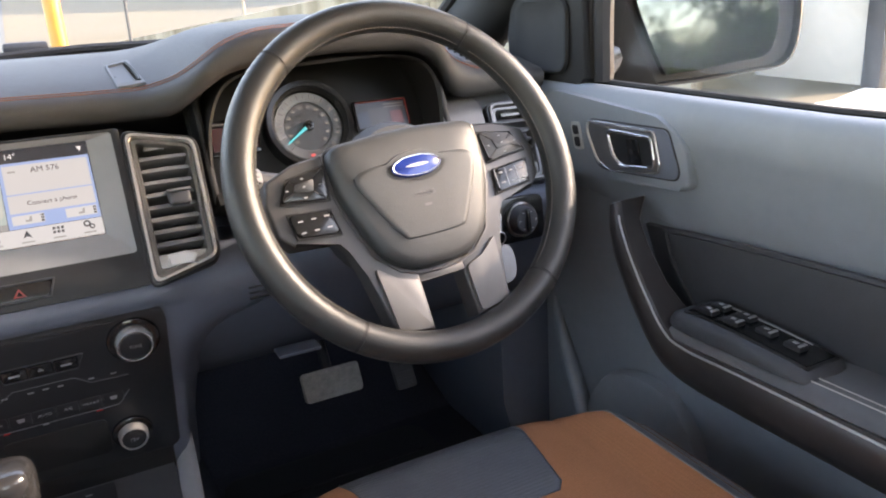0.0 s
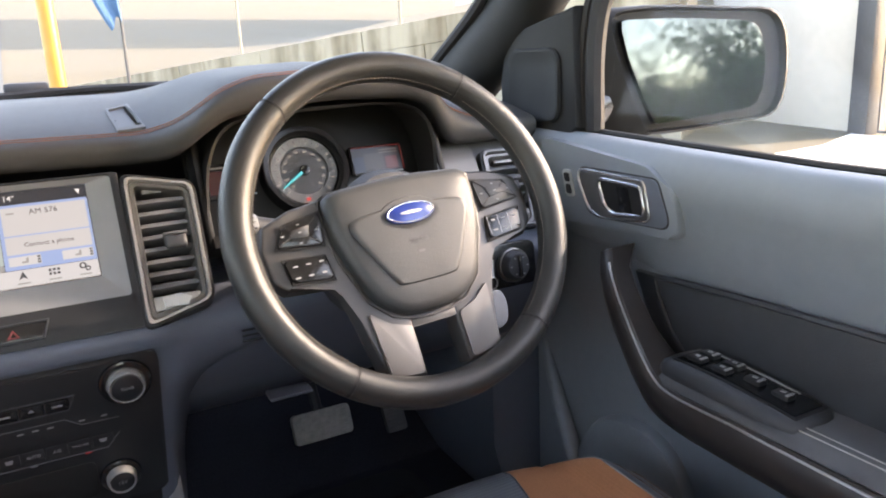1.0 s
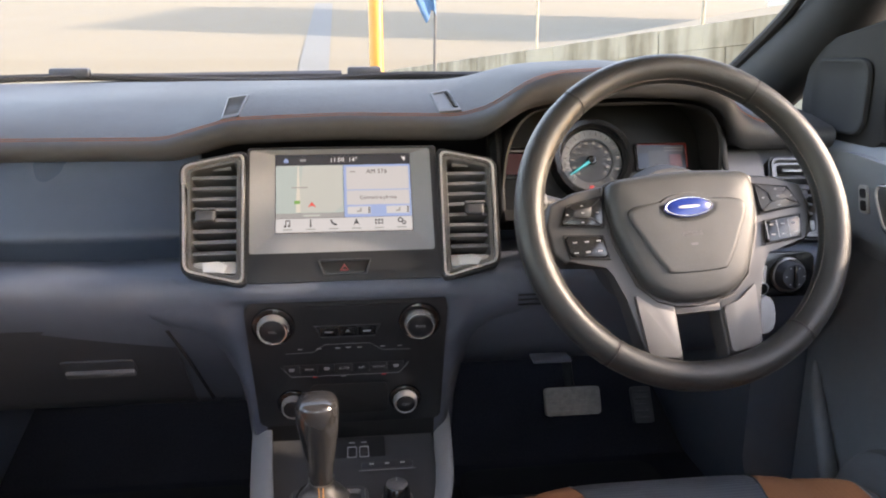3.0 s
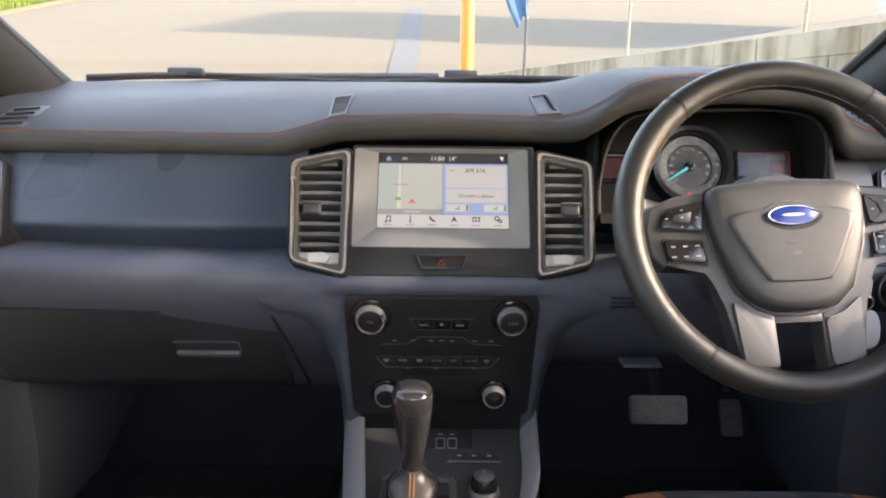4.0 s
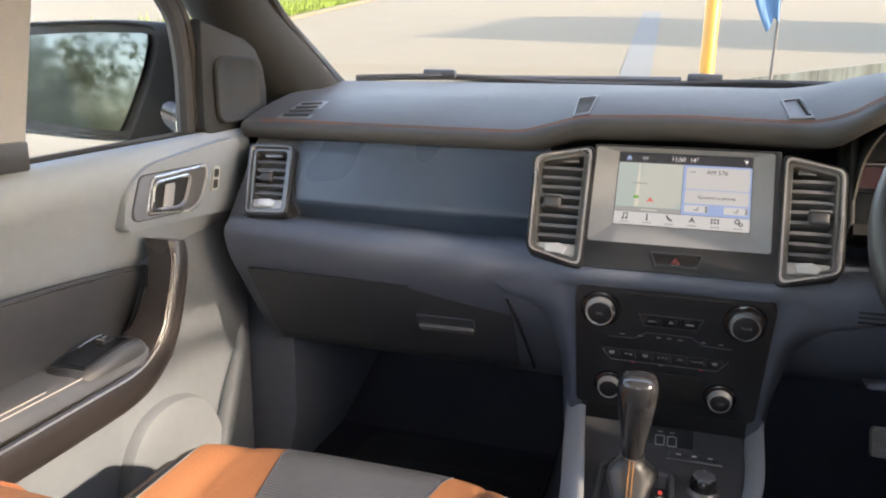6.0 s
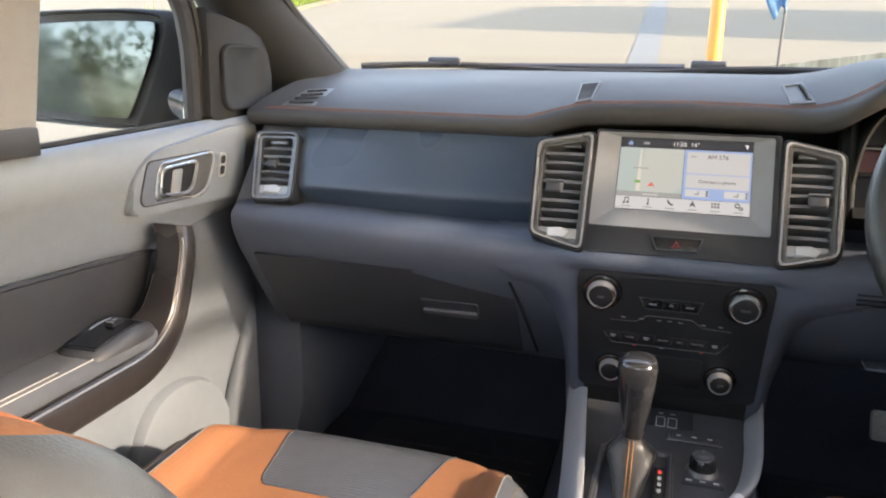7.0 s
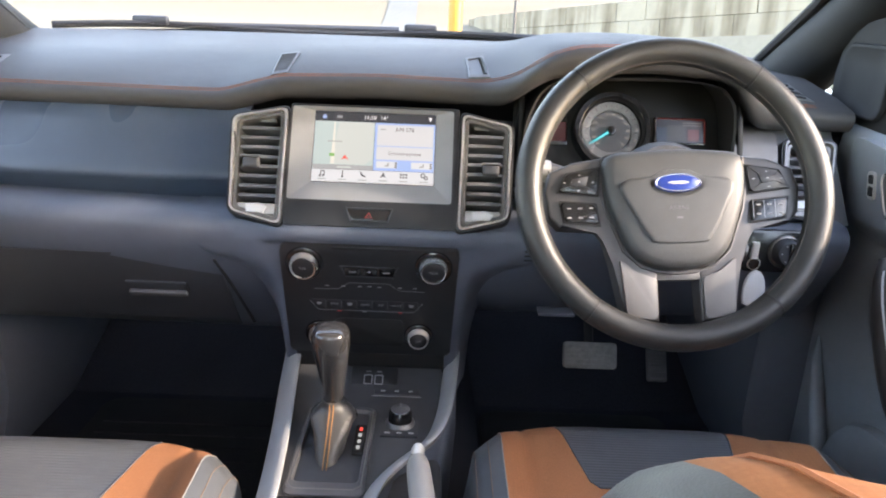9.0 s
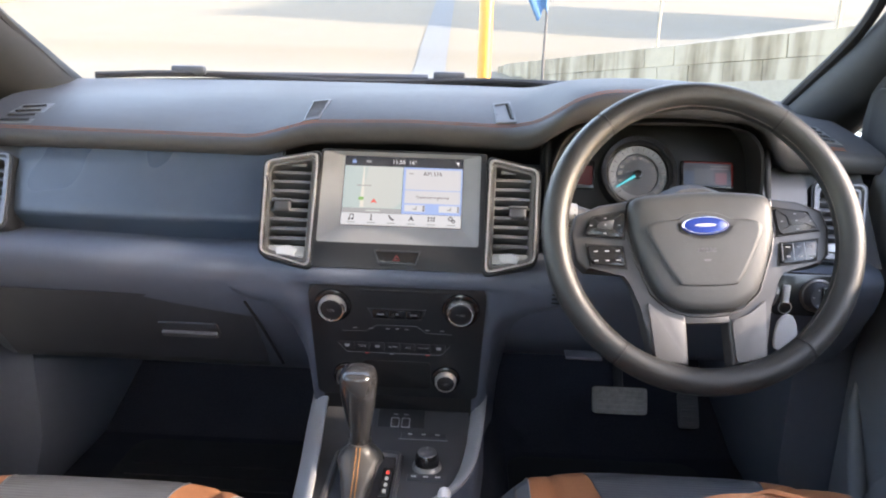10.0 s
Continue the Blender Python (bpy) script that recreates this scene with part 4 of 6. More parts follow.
def vent(m, quad, label, slats, wide, knob_at, foot=True, metal=VENTMET):
    """An air vent: a frame on a four-cornered outline (bl, br, tr, tl), slats, a slider knob and a bright foot."""
    t = thing("air_vent", label, "air vent", m, group="dashboard air vents")
    q = [Vector(p) for p in quad]
    c = sum(q, Vector((0, 0))) / 4

    def inset(d, n=5):
        pts = []
        for k in range(4):
            p, a, b = q[k], q[k - 1], q[(k + 1) % 4]
            ua, ub = (a - p).normalized(), (b - p).normalized()
            s = d / max(0.3, abs(ua.x * ub.y - ua.y * ub.x))
            p2 = p + (ua + ub) * s
            rr = max(0.003, 0.012 - d * 0.5)
            p0, p1 = p2 + ua * rr, p2 + ub * rr
            for i in range(n):
                f = i / (n - 1)
                pts.append(tuple(p0 * (1 - f) ** 2 + p2 * 2 * f * (1 - f) + p1 * f * f))
        return pts
    part("outer_edge", band(inset(-0.0018), inset(0.0012), -0.03, 0.010, 0.001), PANELB, t)
    part("frame", band(inset(0.0012), inset(0.0062), -0.03, 0.0135, 0.0022), metal, t, "satin silver frame")
    part("inner_frame", band(inset(0.0062), inset(0.0125), -0.03, 0.0085, 0.004), GUNMETAL, t)
    part("duct", prism(inset(0.006), -0.045, -0.036, 0), RUBBER, t, "black duct")
    y0, y1 = min(p[1] for p in inset(0.012)), max(p[1] for p in inset(0.012))
    edge = inset(0.0105, 9)

    def span(v):
        xs = []
        for k in range(len(edge)):
            (ax, ay), (bx, by) = edge[k], edge[(k + 1) % len(edge)]
            if (ay - v) * (by - v) <= 0 and abs(ay - by) > 1e-7:
                xs.append(ax + (bx - ax) * (v - ay) / (by - ay))
        return (min(xs), max(xs)) if len(xs) > 1 else None
    lo = y0 + (0.022 if foot else 0.006)
    hi = y1 - 0.010
    for k in range(slats):
        v = lo + (hi - lo) * (k + 0.5) / slats
        sp = span(v)
        if not sp:
            continue
        a, b = sp
        hgt = (hi - lo) / slats
        # each slat: a thin blade tilted downwards to the front
        prof = [(0.30 * hgt, -0.030), (0.34 * hgt, -0.010), (0.30 * hgt, -0.002), (0.16 * hgt, 0.003), (-0.14 * hgt, 0.004), (-0.20 * hgt, 0.001), (-0.06 * hgt, -0.030)]
        rows = [[(x, v + dv, dw - 0.001 + 0.0015 * (1 - ((x - a) / (b - a) * 2 - 1) ** 2)) for dv, dw in prof] for x in np.linspace(a, b, 5)]
        part("slat", loft(rows), SLATMAT, t)
    ku, kv = knob_at
    part("slider_knob", box(wide, 0.019, 0.014, (ku, kv, 0.004), 0.004, 3), BLACKP, t, "black slider knob")
    part("slider_lip", box(wide + 0.002, 0.003, 0.012, (ku, kv + 0.006, 0.009), 0.001), CHARCOAL, t)
    sp0 = span(y1 - 0.006) or (q[3].x, q[2].x)
    part("head_lip", box(0.55 * (sp0[1] - sp0[0]), 0.006, 0.008, ((sp0[0] + sp0[1]) / 2, y1 - 0.004, -0.002), 0.002), GUNMETAL, t)
    if foot:
        sp = span(y0 + 0.012) or span(y0 + 0.018)
        a, b = sp
        part("foot", prism([(a, y0 + 0.002), (b, y0 + 0.002), (b, y0 + 0.018), (a, y0 + 0.018)], -0.03, 0.006, 0.003), SILVER, t)
        mx = (a + b) / 2
        part("thumb_wheel", prism([(mx - 0.014, y0 + 0.004), (mx + 0.010, y0 + 0.003), (mx + 0.015, y0 + 0.012), (mx + 0.004, y0 + 0.018), (mx - 0.015, y0 + 0.016)], -0.01, 0.010, 0.002), PALEMET, t, "bright metal thumb wheel")
    return t


vent(CF @ Matrix.Translation((0, 0, 0.002)), [(-0.198, -0.051), (-0.1215, -0.071), (-0.1225, 0.108), (-0.204, 0.091)], "centre air vent with satin silver frame and dark slats", 8, 0.024, (-0.172, 0.024))
vent(CF @ Matrix.Translation((0, 0, 0.002)), [(0.1205, -0.071), (0.195, -0.051), (0.199, 0.091), (0.1235, 0.108)], "centre air vent with satin silver frame and dark slats", 8, 0.024, (0.168, 0.0255))
for s in (-1, 1):
    quad = [(-0.026, -0.064), (0.046, -0.060), (0.032, 0.063), (-0.047, 0.062)]
    if s > 0:
        quad = [(-p[0], p[1]) for p in (quad[1], quad[0], quad[3], quad[2])]
    vent(plane_frame(s * 0.640, 0.052, 1.217, 34, -s * 3), quad, "outer air vent with satin silver frame at the door", 5, 0.020, (-0.006 * -s, 0.006), metal=GUNMETAL)
    # end cap of the dash behind the outer vent
    b = loft([[(s * 0.595, y, z) for y, z in ((0.125, 1.285), (0.03, 1.16), (0.14, 1.15))], [(s * 0.70, y, z) for y, z in ((0.125, 1.285), (0.02, 1.16), (0.14, 1.15))]])
    part("end_cap", b, CHARCOAL, dash)
# silver strip and right fascia by the wheel
bm = loft([[(x, 0.120, 1.288), (x, 0.088, 1.277), (x, 0.075, 1.262), (x, 0.052, 1.215), (x, 0.055, 1.168), (x, 0.13, 1.165)] for x in (0.535, 0.565, 0.60)])
part("driver_fascia", bm, SPOKESILVER, dash, "satin silver strip beside the cluster")

# upper demister grilles
TRAYGREY = mat("grille_tray_grey", (0.11, 0.11, 0.112), 0.55, var=0.08)
for sx, pts in ((-1, [(-0.164, 0.114), (-0.140, 0.116), (-0.137, 0.204), (-0.168, 0.210)]), (1, [(0.134, 0.116), (0.166, 0.114), (0.158, 0.205), (0.130, 0.196)])):
    g = thing("demister_grille", "small dark slatted demister grille in the dash top", "grille", group="dash top grilles")
    cx = sum(p[0] for p in pts) / 4
    ztop = lambda x, y: pad_z(x, y) - 0.0005
    bm = bmesh.new()
    q = [Vector((x, y, ztop(x, y) + 0.004)) for x, y in pts]
    qi = [p.lerp(sum(q, Vector()) / 4, 0.16) for p in q]
    ring = [[p + Vector((0, 0, -0.012)), p + Vector((0, 0, 0.0)), i + Vector((0, 0, 0.001)), i + Vector((0, 0, -0.010))] for p, i in zip(q, qi)]
    loft(ring + [ring[0]], True, False, bm)
    part("frame", bm, TRAYGREY if sx > 0 else CHARCOAL, g)
    part("well", loft([[p + Vector((0, 0, -0.009)) for p in qi], [p + Vector((0, 0, -0.006)) for p in qi]]), RUBBER, g)
    if sx > 0:
        part("tray", loft([[p + Vector((0, 0, -0.007)) for p in qi], [p + Vector((0, 0, -0.0015)) for p in qi]]), TRAYGREY, g, "pale grey tray")
        part("slot", tube([qi[1].lerp(qi[2], f) + Vector((-0.003 + 0.003 * math.sin(3.1 * f), 0, 0.0)) for f in (0.04, 0.25, 0.5, 0.75, 0.96)], 0.0022, 6), DEEP, g, "dark slot")
        for k in range(10):
            p = qi[1].lerp(qi[2], 0.08 + 0.09 * k)
            part("tooth", box(0.0035, 0.0022, 0.0022, (p.x - 0.005, p.y, p.z), 0), DEEP, g)
        continue
    for k in range(9):
        f = (k + 0.5) / 9
        a, b = qi[0].lerp(qi[3], f), qi[1].lerp(qi[2], f)
        part("slat", tube([a - Vector((0, 0, 0.002)), b - Vector((0, 0, 0.002))], 0.0022, 5), CHARCOAL, g)
# side defroster at the passenger end
for s in (-1, 1):
    g = thing("side_defroster", "slotted side defroster in the dash end", "grille", group="dash end grilles")
    q = [Vector((s * x, y, pad_z(s * x, y) - 0.002)) for x, y in ((0.664, 0.118), (0.602, 0.122), (0.608, 0.212), (0.656, 0.200))]
    part("frame", loft([[p + Vector((0, 0, 0)) for p in q], [p + Vector((0, 0, 0.004)) for p in q]]), GUNMETAL, g)
    for k in range(4):
        f = 0.15 + 0.23 * k
        part("slot", tube([q[0].lerp(q[3], f) + Vector((-s * 0.008, 0, 0.0045)), q[1].lerp(q[2], f) + Vector((s * 0.008, 0, 0.0045))], 0.0025, 5), RUBBER, g)

# climate and audio panel
PF = plane_frame(0, -0.0188, 1.0470, -11)
cl = thing("control_panel", "black audio and climate control panel with chrome-ringed knobs", "control panel", PF)
part("panel", prism(round_poly([(-0.1285, 0.0760), (-0.121, -0.1145), (0.121, -0.1145), (0.1285, 0.0760)][::-1], [0.016, 0.008, 0.008, 0.016]), -0.03, 0.004, 0.003), PANELB, cl, "matt black panel")
part("disc_slot", box(0.145, 0.0035, 0.004, (0.02, 0.0690, 0.003), 0.001), RUBBER, cl)


def knob(parent, u, v, r, word, size):
    k = part("knob", lathe([(0, 0.0145), (r * 0.66, 0.0150), (r * 0.76, 0.0140), (r * 0.80, 0.006), (r * 0.82, 0.0)], 32, at=(u, v, 0.004)), PANELB, parent)
    part("chrome_ring", lathe([(r * 0.80, 0.011), (r * 0.82, 0.0150), (r * 0.87, 0.0152), (r * 0.93, 0.0120), (r * 0.96, 0.006), (r * 0.96, 0.0)], 36, at=(u, v, 0.004)), KNOBRING, k, "bright chrome ring")
    part("collar", lathe([(r * 0.98, 0.005), (r * 1.14, 0.0045), (r * 1.28, 0.003), (r * 1.33, 0.0)], 36, at=(u, v, 0.004)), GLOSSB, k)
    if word:
        text_mesh("knob_text", word, size, PRINT, k, (u, v, 0.0193))
    return k


knob(cl, -0.093, 0.042, 0.0205, "VOL", 0.0052)
knob(cl, 0.092, 0.042, 0.0205, "TUNE", 0.0050)
knob(cl, 0.073, -0.078, 0.0165, "12V", 0.0062)
knob(cl, -0.075, -0.078, 0.0165, "", 0.006)
bm = band([(-0.043, 0.040), (0.042, 0.040), (0.034, 0.022), (-0.034, 0.022)], [(-0.041, 0.0388), (0.040, 0.0388), (0.0332, 0.0232), (-0.0332, 0.0232)], 0.002, 0.0052, 0.0005)
part("button_rim", bm, BLACKP, cl)
for u, wd in ((-0.024, "ESC"), (0.0, ""), (0.024, "SRC")):
    b = part("button", prism(rounded(u - 0.0115, 0.0245, u + 0.0115, 0.0380, 0.002), 0.003, 0.0062, 0.001), GLOSSB, cl)
    if wd == "ESC" or wd == "SRC":
        flat("print_bar", u - 0.005, 0.0305, u + 0.005, 0.0325, PRINT, b, 0.0066, 0.0002)
    else:
        part("eject_mark", prism([(u - 0.003, 0.031), (u + 0.003, 0.031), (u, 0.0345)], 0.0062, 0.0066, 0), PRINT, b)
# line across and rows of climate buttons
part("trim_line", tube([(-0.080, 0.0, 0.0045), (-0.045, 0.001, 0.0045), (-0.030, 0.012, 0.0045), (0.028, 0.012, 0.0045), (0.043, 0.001, 0.0045), (0.080, 0.0, 0.0045)], 0.0005, 5), CHARCOAL, cl)
part("trim_line", tube([(-0.088, -0.020, 0.0045), (-0.075, -0.036, 0.0045), (0.065, -0.036, 0.0045), (0.078, -0.020, 0.0045)], 0.0005, 5), CHARCOAL, cl)
for i, wd in enumerate(("", "MAX", "", "AUTO", "A/C", "MAX A/C", "")):
    u = -0.0745 + 0.0226 * i
    b = part("button", prism(rounded(u - 0.0103, -0.0325, u + 0.0103, -0.0180, 0.0015), 0.003, 0.0046, 0.0006), PANELB, cl)
    if wd:
        text_mesh("button_text", wd, 0.0050 if len(wd) < 5 else 0.0040, PRINT, b, (u, -0.0250, 0.0050))
    else:
        part("button_mark", prism([(u - 0.004, -0.0228), (u + 0.004, -0.0228), (u + 0.0028, -0.0272), (u - 0.0028, -0.0272)], 0.0044, 0.0050, 0), PRINT, b)
for u, v in ((-0.062, 0.006), (-0.038, 0.006), (-0.014, 0.006), (0.0, 0.0065), (0.014, 0.006), (0.044, 0.006), (0.066, 0.006), (-0.008, -0.0375)):
    flat("print_bar", u - 0.003, v - 0.0009, u + 0.003, v + 0.0009, PRINT, cl, 0.0045, 0.0002)
for u in (-0.045, 0.045):
    flat("warm_mark", u - 0.003, -0.0382, u + 0.003, -0.0368, REDP, cl, 0.0045, 0.0002)
# flat black sheets stand for the shade in the recess and open shelf
part("cubby_shade", prism(rounded(-0.052, -0.098, 0.050, -0.050, 0.008), 0.0035, 0.0047, 0.0005), DEEP, cl, "flat black sheet for the shade in the storage recess")
part("shelf_shade", prism(rounded(-0.113, -0.155, 0.113, -0.099, 0.006), -0.02, 0.0015, 0.001), DEEP, cl, "flat black sheet for the shade of the open shelf under the panel")

# ---- instrument cluster ----
ic = thing("instrument_cluster", "dark instrument cluster with a dial and two small colour displays", "instrument cluster", plane_frame(0.383, 0.115, 1.275, 22))
part("backing", prism(rounded(-0.175, -0.095, 0.165, 0.085, 0.03), -0.03, -0.012, 0.003), DEEP, ic)
bm = loft([[(u, -0.10, -0.02), (u, -0.085, 0.055), (u, -0.10, 0.06)] for u in (-0.17, 0.16)])
part("lower_shroud", bm, DEEP, ic)
for u in (-0.168, 0.160):
    part("side_shroud", box(0.010, 0.13, 0.06, (u, -0.03, 0.005), 0.004), DEEP, ic)
arch = smooth_path([(0.214, 0, 1.215), (0.222, 0, 1.295), (0.250, 0, 1.341), (0.31, 0, 1.352), (0.40, 0, 1.356), (0.48, 0, 1.352), (0.514, 0, 1.336), (0.529, 0, 1.300), (0.532, 0, 1.225)], 5)
ii = ic.matrix_world.inverted()
bm = loft([[ii @ (p + Vector((0.372 - p.x, 0, 1.28 - p.z)).normalized() * d + Vector((0, y, 0))) for y, d in ((0.064, 0.0), (0.20, 0.0), (0.20, 0.004), (0.066, 0.004))] for p in arch])
part("hood_liner", bm, DEEP, ic, "matt black hood lining", 60)
D0 = (-0.026, -0.004)
part("dial_bezel", lathe([(0.047, -0.010), (0.047, 0.006), (0.051, 0.012), (0.058, 0.013), (0.061, -0.010)], 40, at=(*D0, 0)), GLOSSB, ic, "gloss black dial bezel")
dial = part("dial_face", lathe([(0, -0.006), (0.047, -0.006), (0.047, -0.010), (0, -0.010)], 40, at=(*D0, 0)), BLACKP, ic)
part("dial_ring", lathe([(0.0325, -0.006), (0.0330, -0.003), (0.0450, -0.001), (0.0465, -0.006)], 40, at=(*D0, 0)), mat("dial_ring_grey", (0.12, 0.123, 0.128), 0.45, metal=0.3, var=0.08), dial, "pale grey dial ring")
E_TICK = glow("dial_print", (0.75, 0.78, 0.82), 0.08)
bm = None
for i in range(23):
    a = radians(225 - 270 * i / 22)
    big = i % 2 == 0
    bm = box(0.0055 if big else 0.003, 0.0018 if big else 0.001, 0.0006, (D0[0] + 0.0392 * math.cos(a), D0[1] + 0.0392 * math.sin(a), 0.0002), 0, rot=Matrix.Rotation(a, 4, "Z"), bm=bm)
part("tick_marks", bm, E_TICK, dial)
for i in range(12):
    a = radians(225 - 270 * i / 11)
    flat("dial_print_bar", D0[0] + 0.0270 * math.cos(a) - 0.0028, D0[1] + 0.0270 * math.sin(a) - 0.0012, D0[0] + 0.0270 * math.cos(a) + 0.0028, D0[1] + 0.0270 * math.sin(a) + 0.0012, E_TICK, dial, -0.0048, 0.0003)
a = radians(213)
bm = prism([(D0[0] + r * math.cos(a) - w * math.sin(a), D0[1] + r * math.sin(a) + w * math.cos(a)) for r, w in ((-0.004, 0.0022), (0.040, 0.0008), (0.040, -0.0008), (-0.004, -0.0022))], 0.001, 0.003, 0.0005)
part("needle", bm, glow("needle_cyan", (0.02, 0.45, 0.58), 0.30), dial, "lit cyan needle")
part("needle_cap", lathe([(0, 0.006), (0.006, 0.005), (0.0075, 0.0)], 20, at=(*D0, -0.002)), GLOSSB, dial)
d1 = part("right_display", prism(rounded(0.042, -0.020, 0.122, 0.022, 0.003), -0.012, -0.006, 0.001), GLOSSB, ic, "small colour display")
flat("display_area", 0.045, -0.017, 0.119, 0.019, glow("cluster_dim", (0.03, 0.03, 0.05), 0.02), d1, -0.0055)
flat("blue_block", 0.046, -0.016, 0.062, 0.006, glow("cluster_blue", (0.05, 0.14, 0.36), 0.028), d1, -0.005)
flat("grey_block", 0.062, -0.014, 0.092, 0.010, glow("cluster_grey", (0.20, 0.20, 0.22), 0.03), d1, -0.005)
flat("red_block", 0.094, -0.014, 0.112, 0.004, glow("cluster_red", (0.50, 0.10, 0.09), 0.035), d1, -0.005)
for v in (0.009, 0.013):
    flat("print_bar", 0.086, v, 0.115, v + 0.0018, glow("cluster_print", (0.5, 0.45, 0.45), 0.042), d1, -0.0048, 0.0003)
part("display_edge", tube([(0.046, 0.0195, -0.005), (0.118, 0.0195, -0.005), (0.120, 0.016, -0.005), (0.120, -0.016, -0.005)], 0.0008, 5), glow("edge_red", (0.45, 0.05, 0.05), 0.04), d1)
d2 = part("left_display", prism(rounded(-0.155, -0.028, -0.092, 0.018, 0.003), -0.012, -0.006, 0.001), GLOSSB, ic, "small red-lit display")
flat("red_glow", -0.152, -0.022, -0.095, 0.008, glow("cluster_red_dim", (0.30, 0.012, 0.03), 0.018), d2, -0.0055)
flat("print_bar", -0.15, 0.011, -0.10, 0.0135, glow("cluster_print_dim", (0.4, 0.4, 0.42), 0.042), d2, -0.005, 0.0003)
flat("warning_lamp", -0.032, -0.046, -0.026, -0.042, E_RED, dial, 0.0004)

# ---- steering wheel ----
WF = plane_frame(0.3805, -0.157, 1.2465, 26)
RIM = 0.1765
sw = thing("steering_wheel", "black leather steering wheel with grey spokes and a blue oval badge", "steering wheel", WF @ Matrix.Rotation(radians(3.6), 4, "Z"))


def rim(a0, a1, rr, grow=0.0, n=26):
    rows = []
    for i in range(n + 1):
        a = radians(a0 + (a1 - a0) * i / n)
        rows.append([((RIM + (rr + grow) * math.cos(b)) * math.cos(a) - 0.002, (RIM + (rr + grow) * math.cos(b)) * math.sin(a) - 0.003, (rr * 1.08 + grow) * math.sin(b)) for b in [2 * math.pi * k / 18 for k in range(18)]])
    return loft(rows)


part("rim_top", rim(53, 127, 0.0163), LEATHER, sw, "stitched black leather top of the rim")
part("rim_side", rim(128, 232, 0.0163), LEATHER, sw)
part("rim_bottom", rim(233, 307, 0.0163), LEATHER, sw)
part("rim_side", rim(308, 412, 0.0163), LEATHER, sw)
for a in (52.5, 127.5, 232.5, 307.5):
    part("rim_seam", rim(a - 0.5, a + 0.5, 0.0156, n=2), RUBBER, sw)
st = mat("grey_brown_thread", (0.11, 0.092, 0.084), 0.8, var=0.2)
for a0, a1 in ((54, 126), (-50, 50), (130, 230)):
    for i in range(int((a1 - a0) / 1.6)):
        a = radians(a0 + 1.6 * i)
        ob = part("stitch", box(0.0010, 0.0034, 0.0012, r=0, rot=Matrix.Rotation(a + 0.35, 4, "Z")), st, sw) if (a0, i) == (54, 0) else new("stitch", stitch_me)
        stitch_me = ob.data
        ob.parent = sw
        ob.matrix_local = Matrix.Translation((0.1610 * math.cos(a) - 0.002, 0.1610 * math.sin(a) - 0.003, 0.0058)) @ Matrix.Rotation(a - radians(54), 4, "Z")
hub_frame = part("hub_plate", lathe([(0, -0.020), (0.05, -0.020), (0.05, -0.024), (0, -0.024)], 24), BLACKP, sw)
hub_frame.matrix_local = Matrix.Translation((0, 0, -0.018))
AB = [(-0.083, 0.041), (-0.045, 0.0485), (0, 0.0505), (0.045, 0.0485), (0.083, 0.041), (0.086, 0.005), (0.080, -0.024), (0.062, -0.071), (0.042, -0.090), (0.022, -0.0965), (0, -0.098), (-0.022, -0.0965), (-0.042, -0.090), (-0.062, -0.071), (-0.080, -0.024), (-0.086, 0.005)]


def dome(pts, w0, w1, rings, n=4):
    """A cushion-shaped plate on an outline."""
    o = smooth2(pts, n)
    cx, cy = sum(p[0] for p in o) / len(o), sum(p[1] for p in o) / len(o)
    rows = [[(p[0], p[1], w0) for p in o]]
    for f, h in rings:
        rows.append([(cx + (p[0] - cx) * f, cy + (p[1] - cy) * f, w1 * h) for p in o])
    return loft(rows)


part("airbag_cover", dome(AB, -0.03, 0.024, ((1.0, 0.35), (0.985, 0.62), (0.95, 0.80), (0.85, 0.93), (0.6, 1.0), (0.25, 1.02))), AIRBAG, hub_frame, "grained grey airbag cover", 50)
part("airbag_gap", dome([(x * 1.035, (y + 0.018) * 1.035 - 0.018) for x, y in AB], -0.03, 0.004, ((1.0, 0.5), (0.98, 1.0))), RUBBER, hub_frame)
low = [(-0.068, 0.006), (-0.03, 0.014), (0.03, 0.014), (0.068, 0.006), (0.056, -0.028), (0.038, -0.060), (0.026, -0.067), (-0.026, -0.067), (-0.038, -0.060), (-0.056, -0.028)]
part("airbag_panel", dome(low, 0.018, 0.0262, ((1.0, 0.93), (0.97, 0.985), (0.9, 1.0), (0.4, 1.0))), AIRBAG, hub_frame)
text_mesh("airbag_text", "AIRBAG", 0.0068, CHARCOAL, hub_frame, (0.0, -0.025, 0.0263))
flat("airbag_mark", -0.004, -0.038, 0.004, -0.0355, CHARCOAL, hub_frame, 0.0266)
bd = part("badge_surround", dome(disc_pts(0, 0.005, 0.035, 0.0175, 20), 0.018, 0.0262, ((1.0, 0.93), (0.96, 1.0), (0.7, 1.0)), 1), AIRBAG, hub_frame, "grained badge surround")
part("badge", dome(disc_pts(0, 0.005, 0.0285, 0.0118, 20), 0.022, 0.0285, ((1.0, 0.96), (0.95, 1.0), (0.5, 1.02)), 1), BLUEOV, bd, "blue oval badge")
part("badge_line", band(disc_pts(0, 0.005, 0.0274, 0.0108, 24), disc_pts(0, 0.005, 0.0262, 0.0097, 24), 0.0275, 0.0292, 0.0002), CHROME, bd)
bm = prism(disc_pts(0, 0.0050, 0.0130, 0.0017, 16), 0.0285, 0.0300, 0.0003)
part("badge_emblem", bm, WHITEP, bd, "plain pale emblem shape")
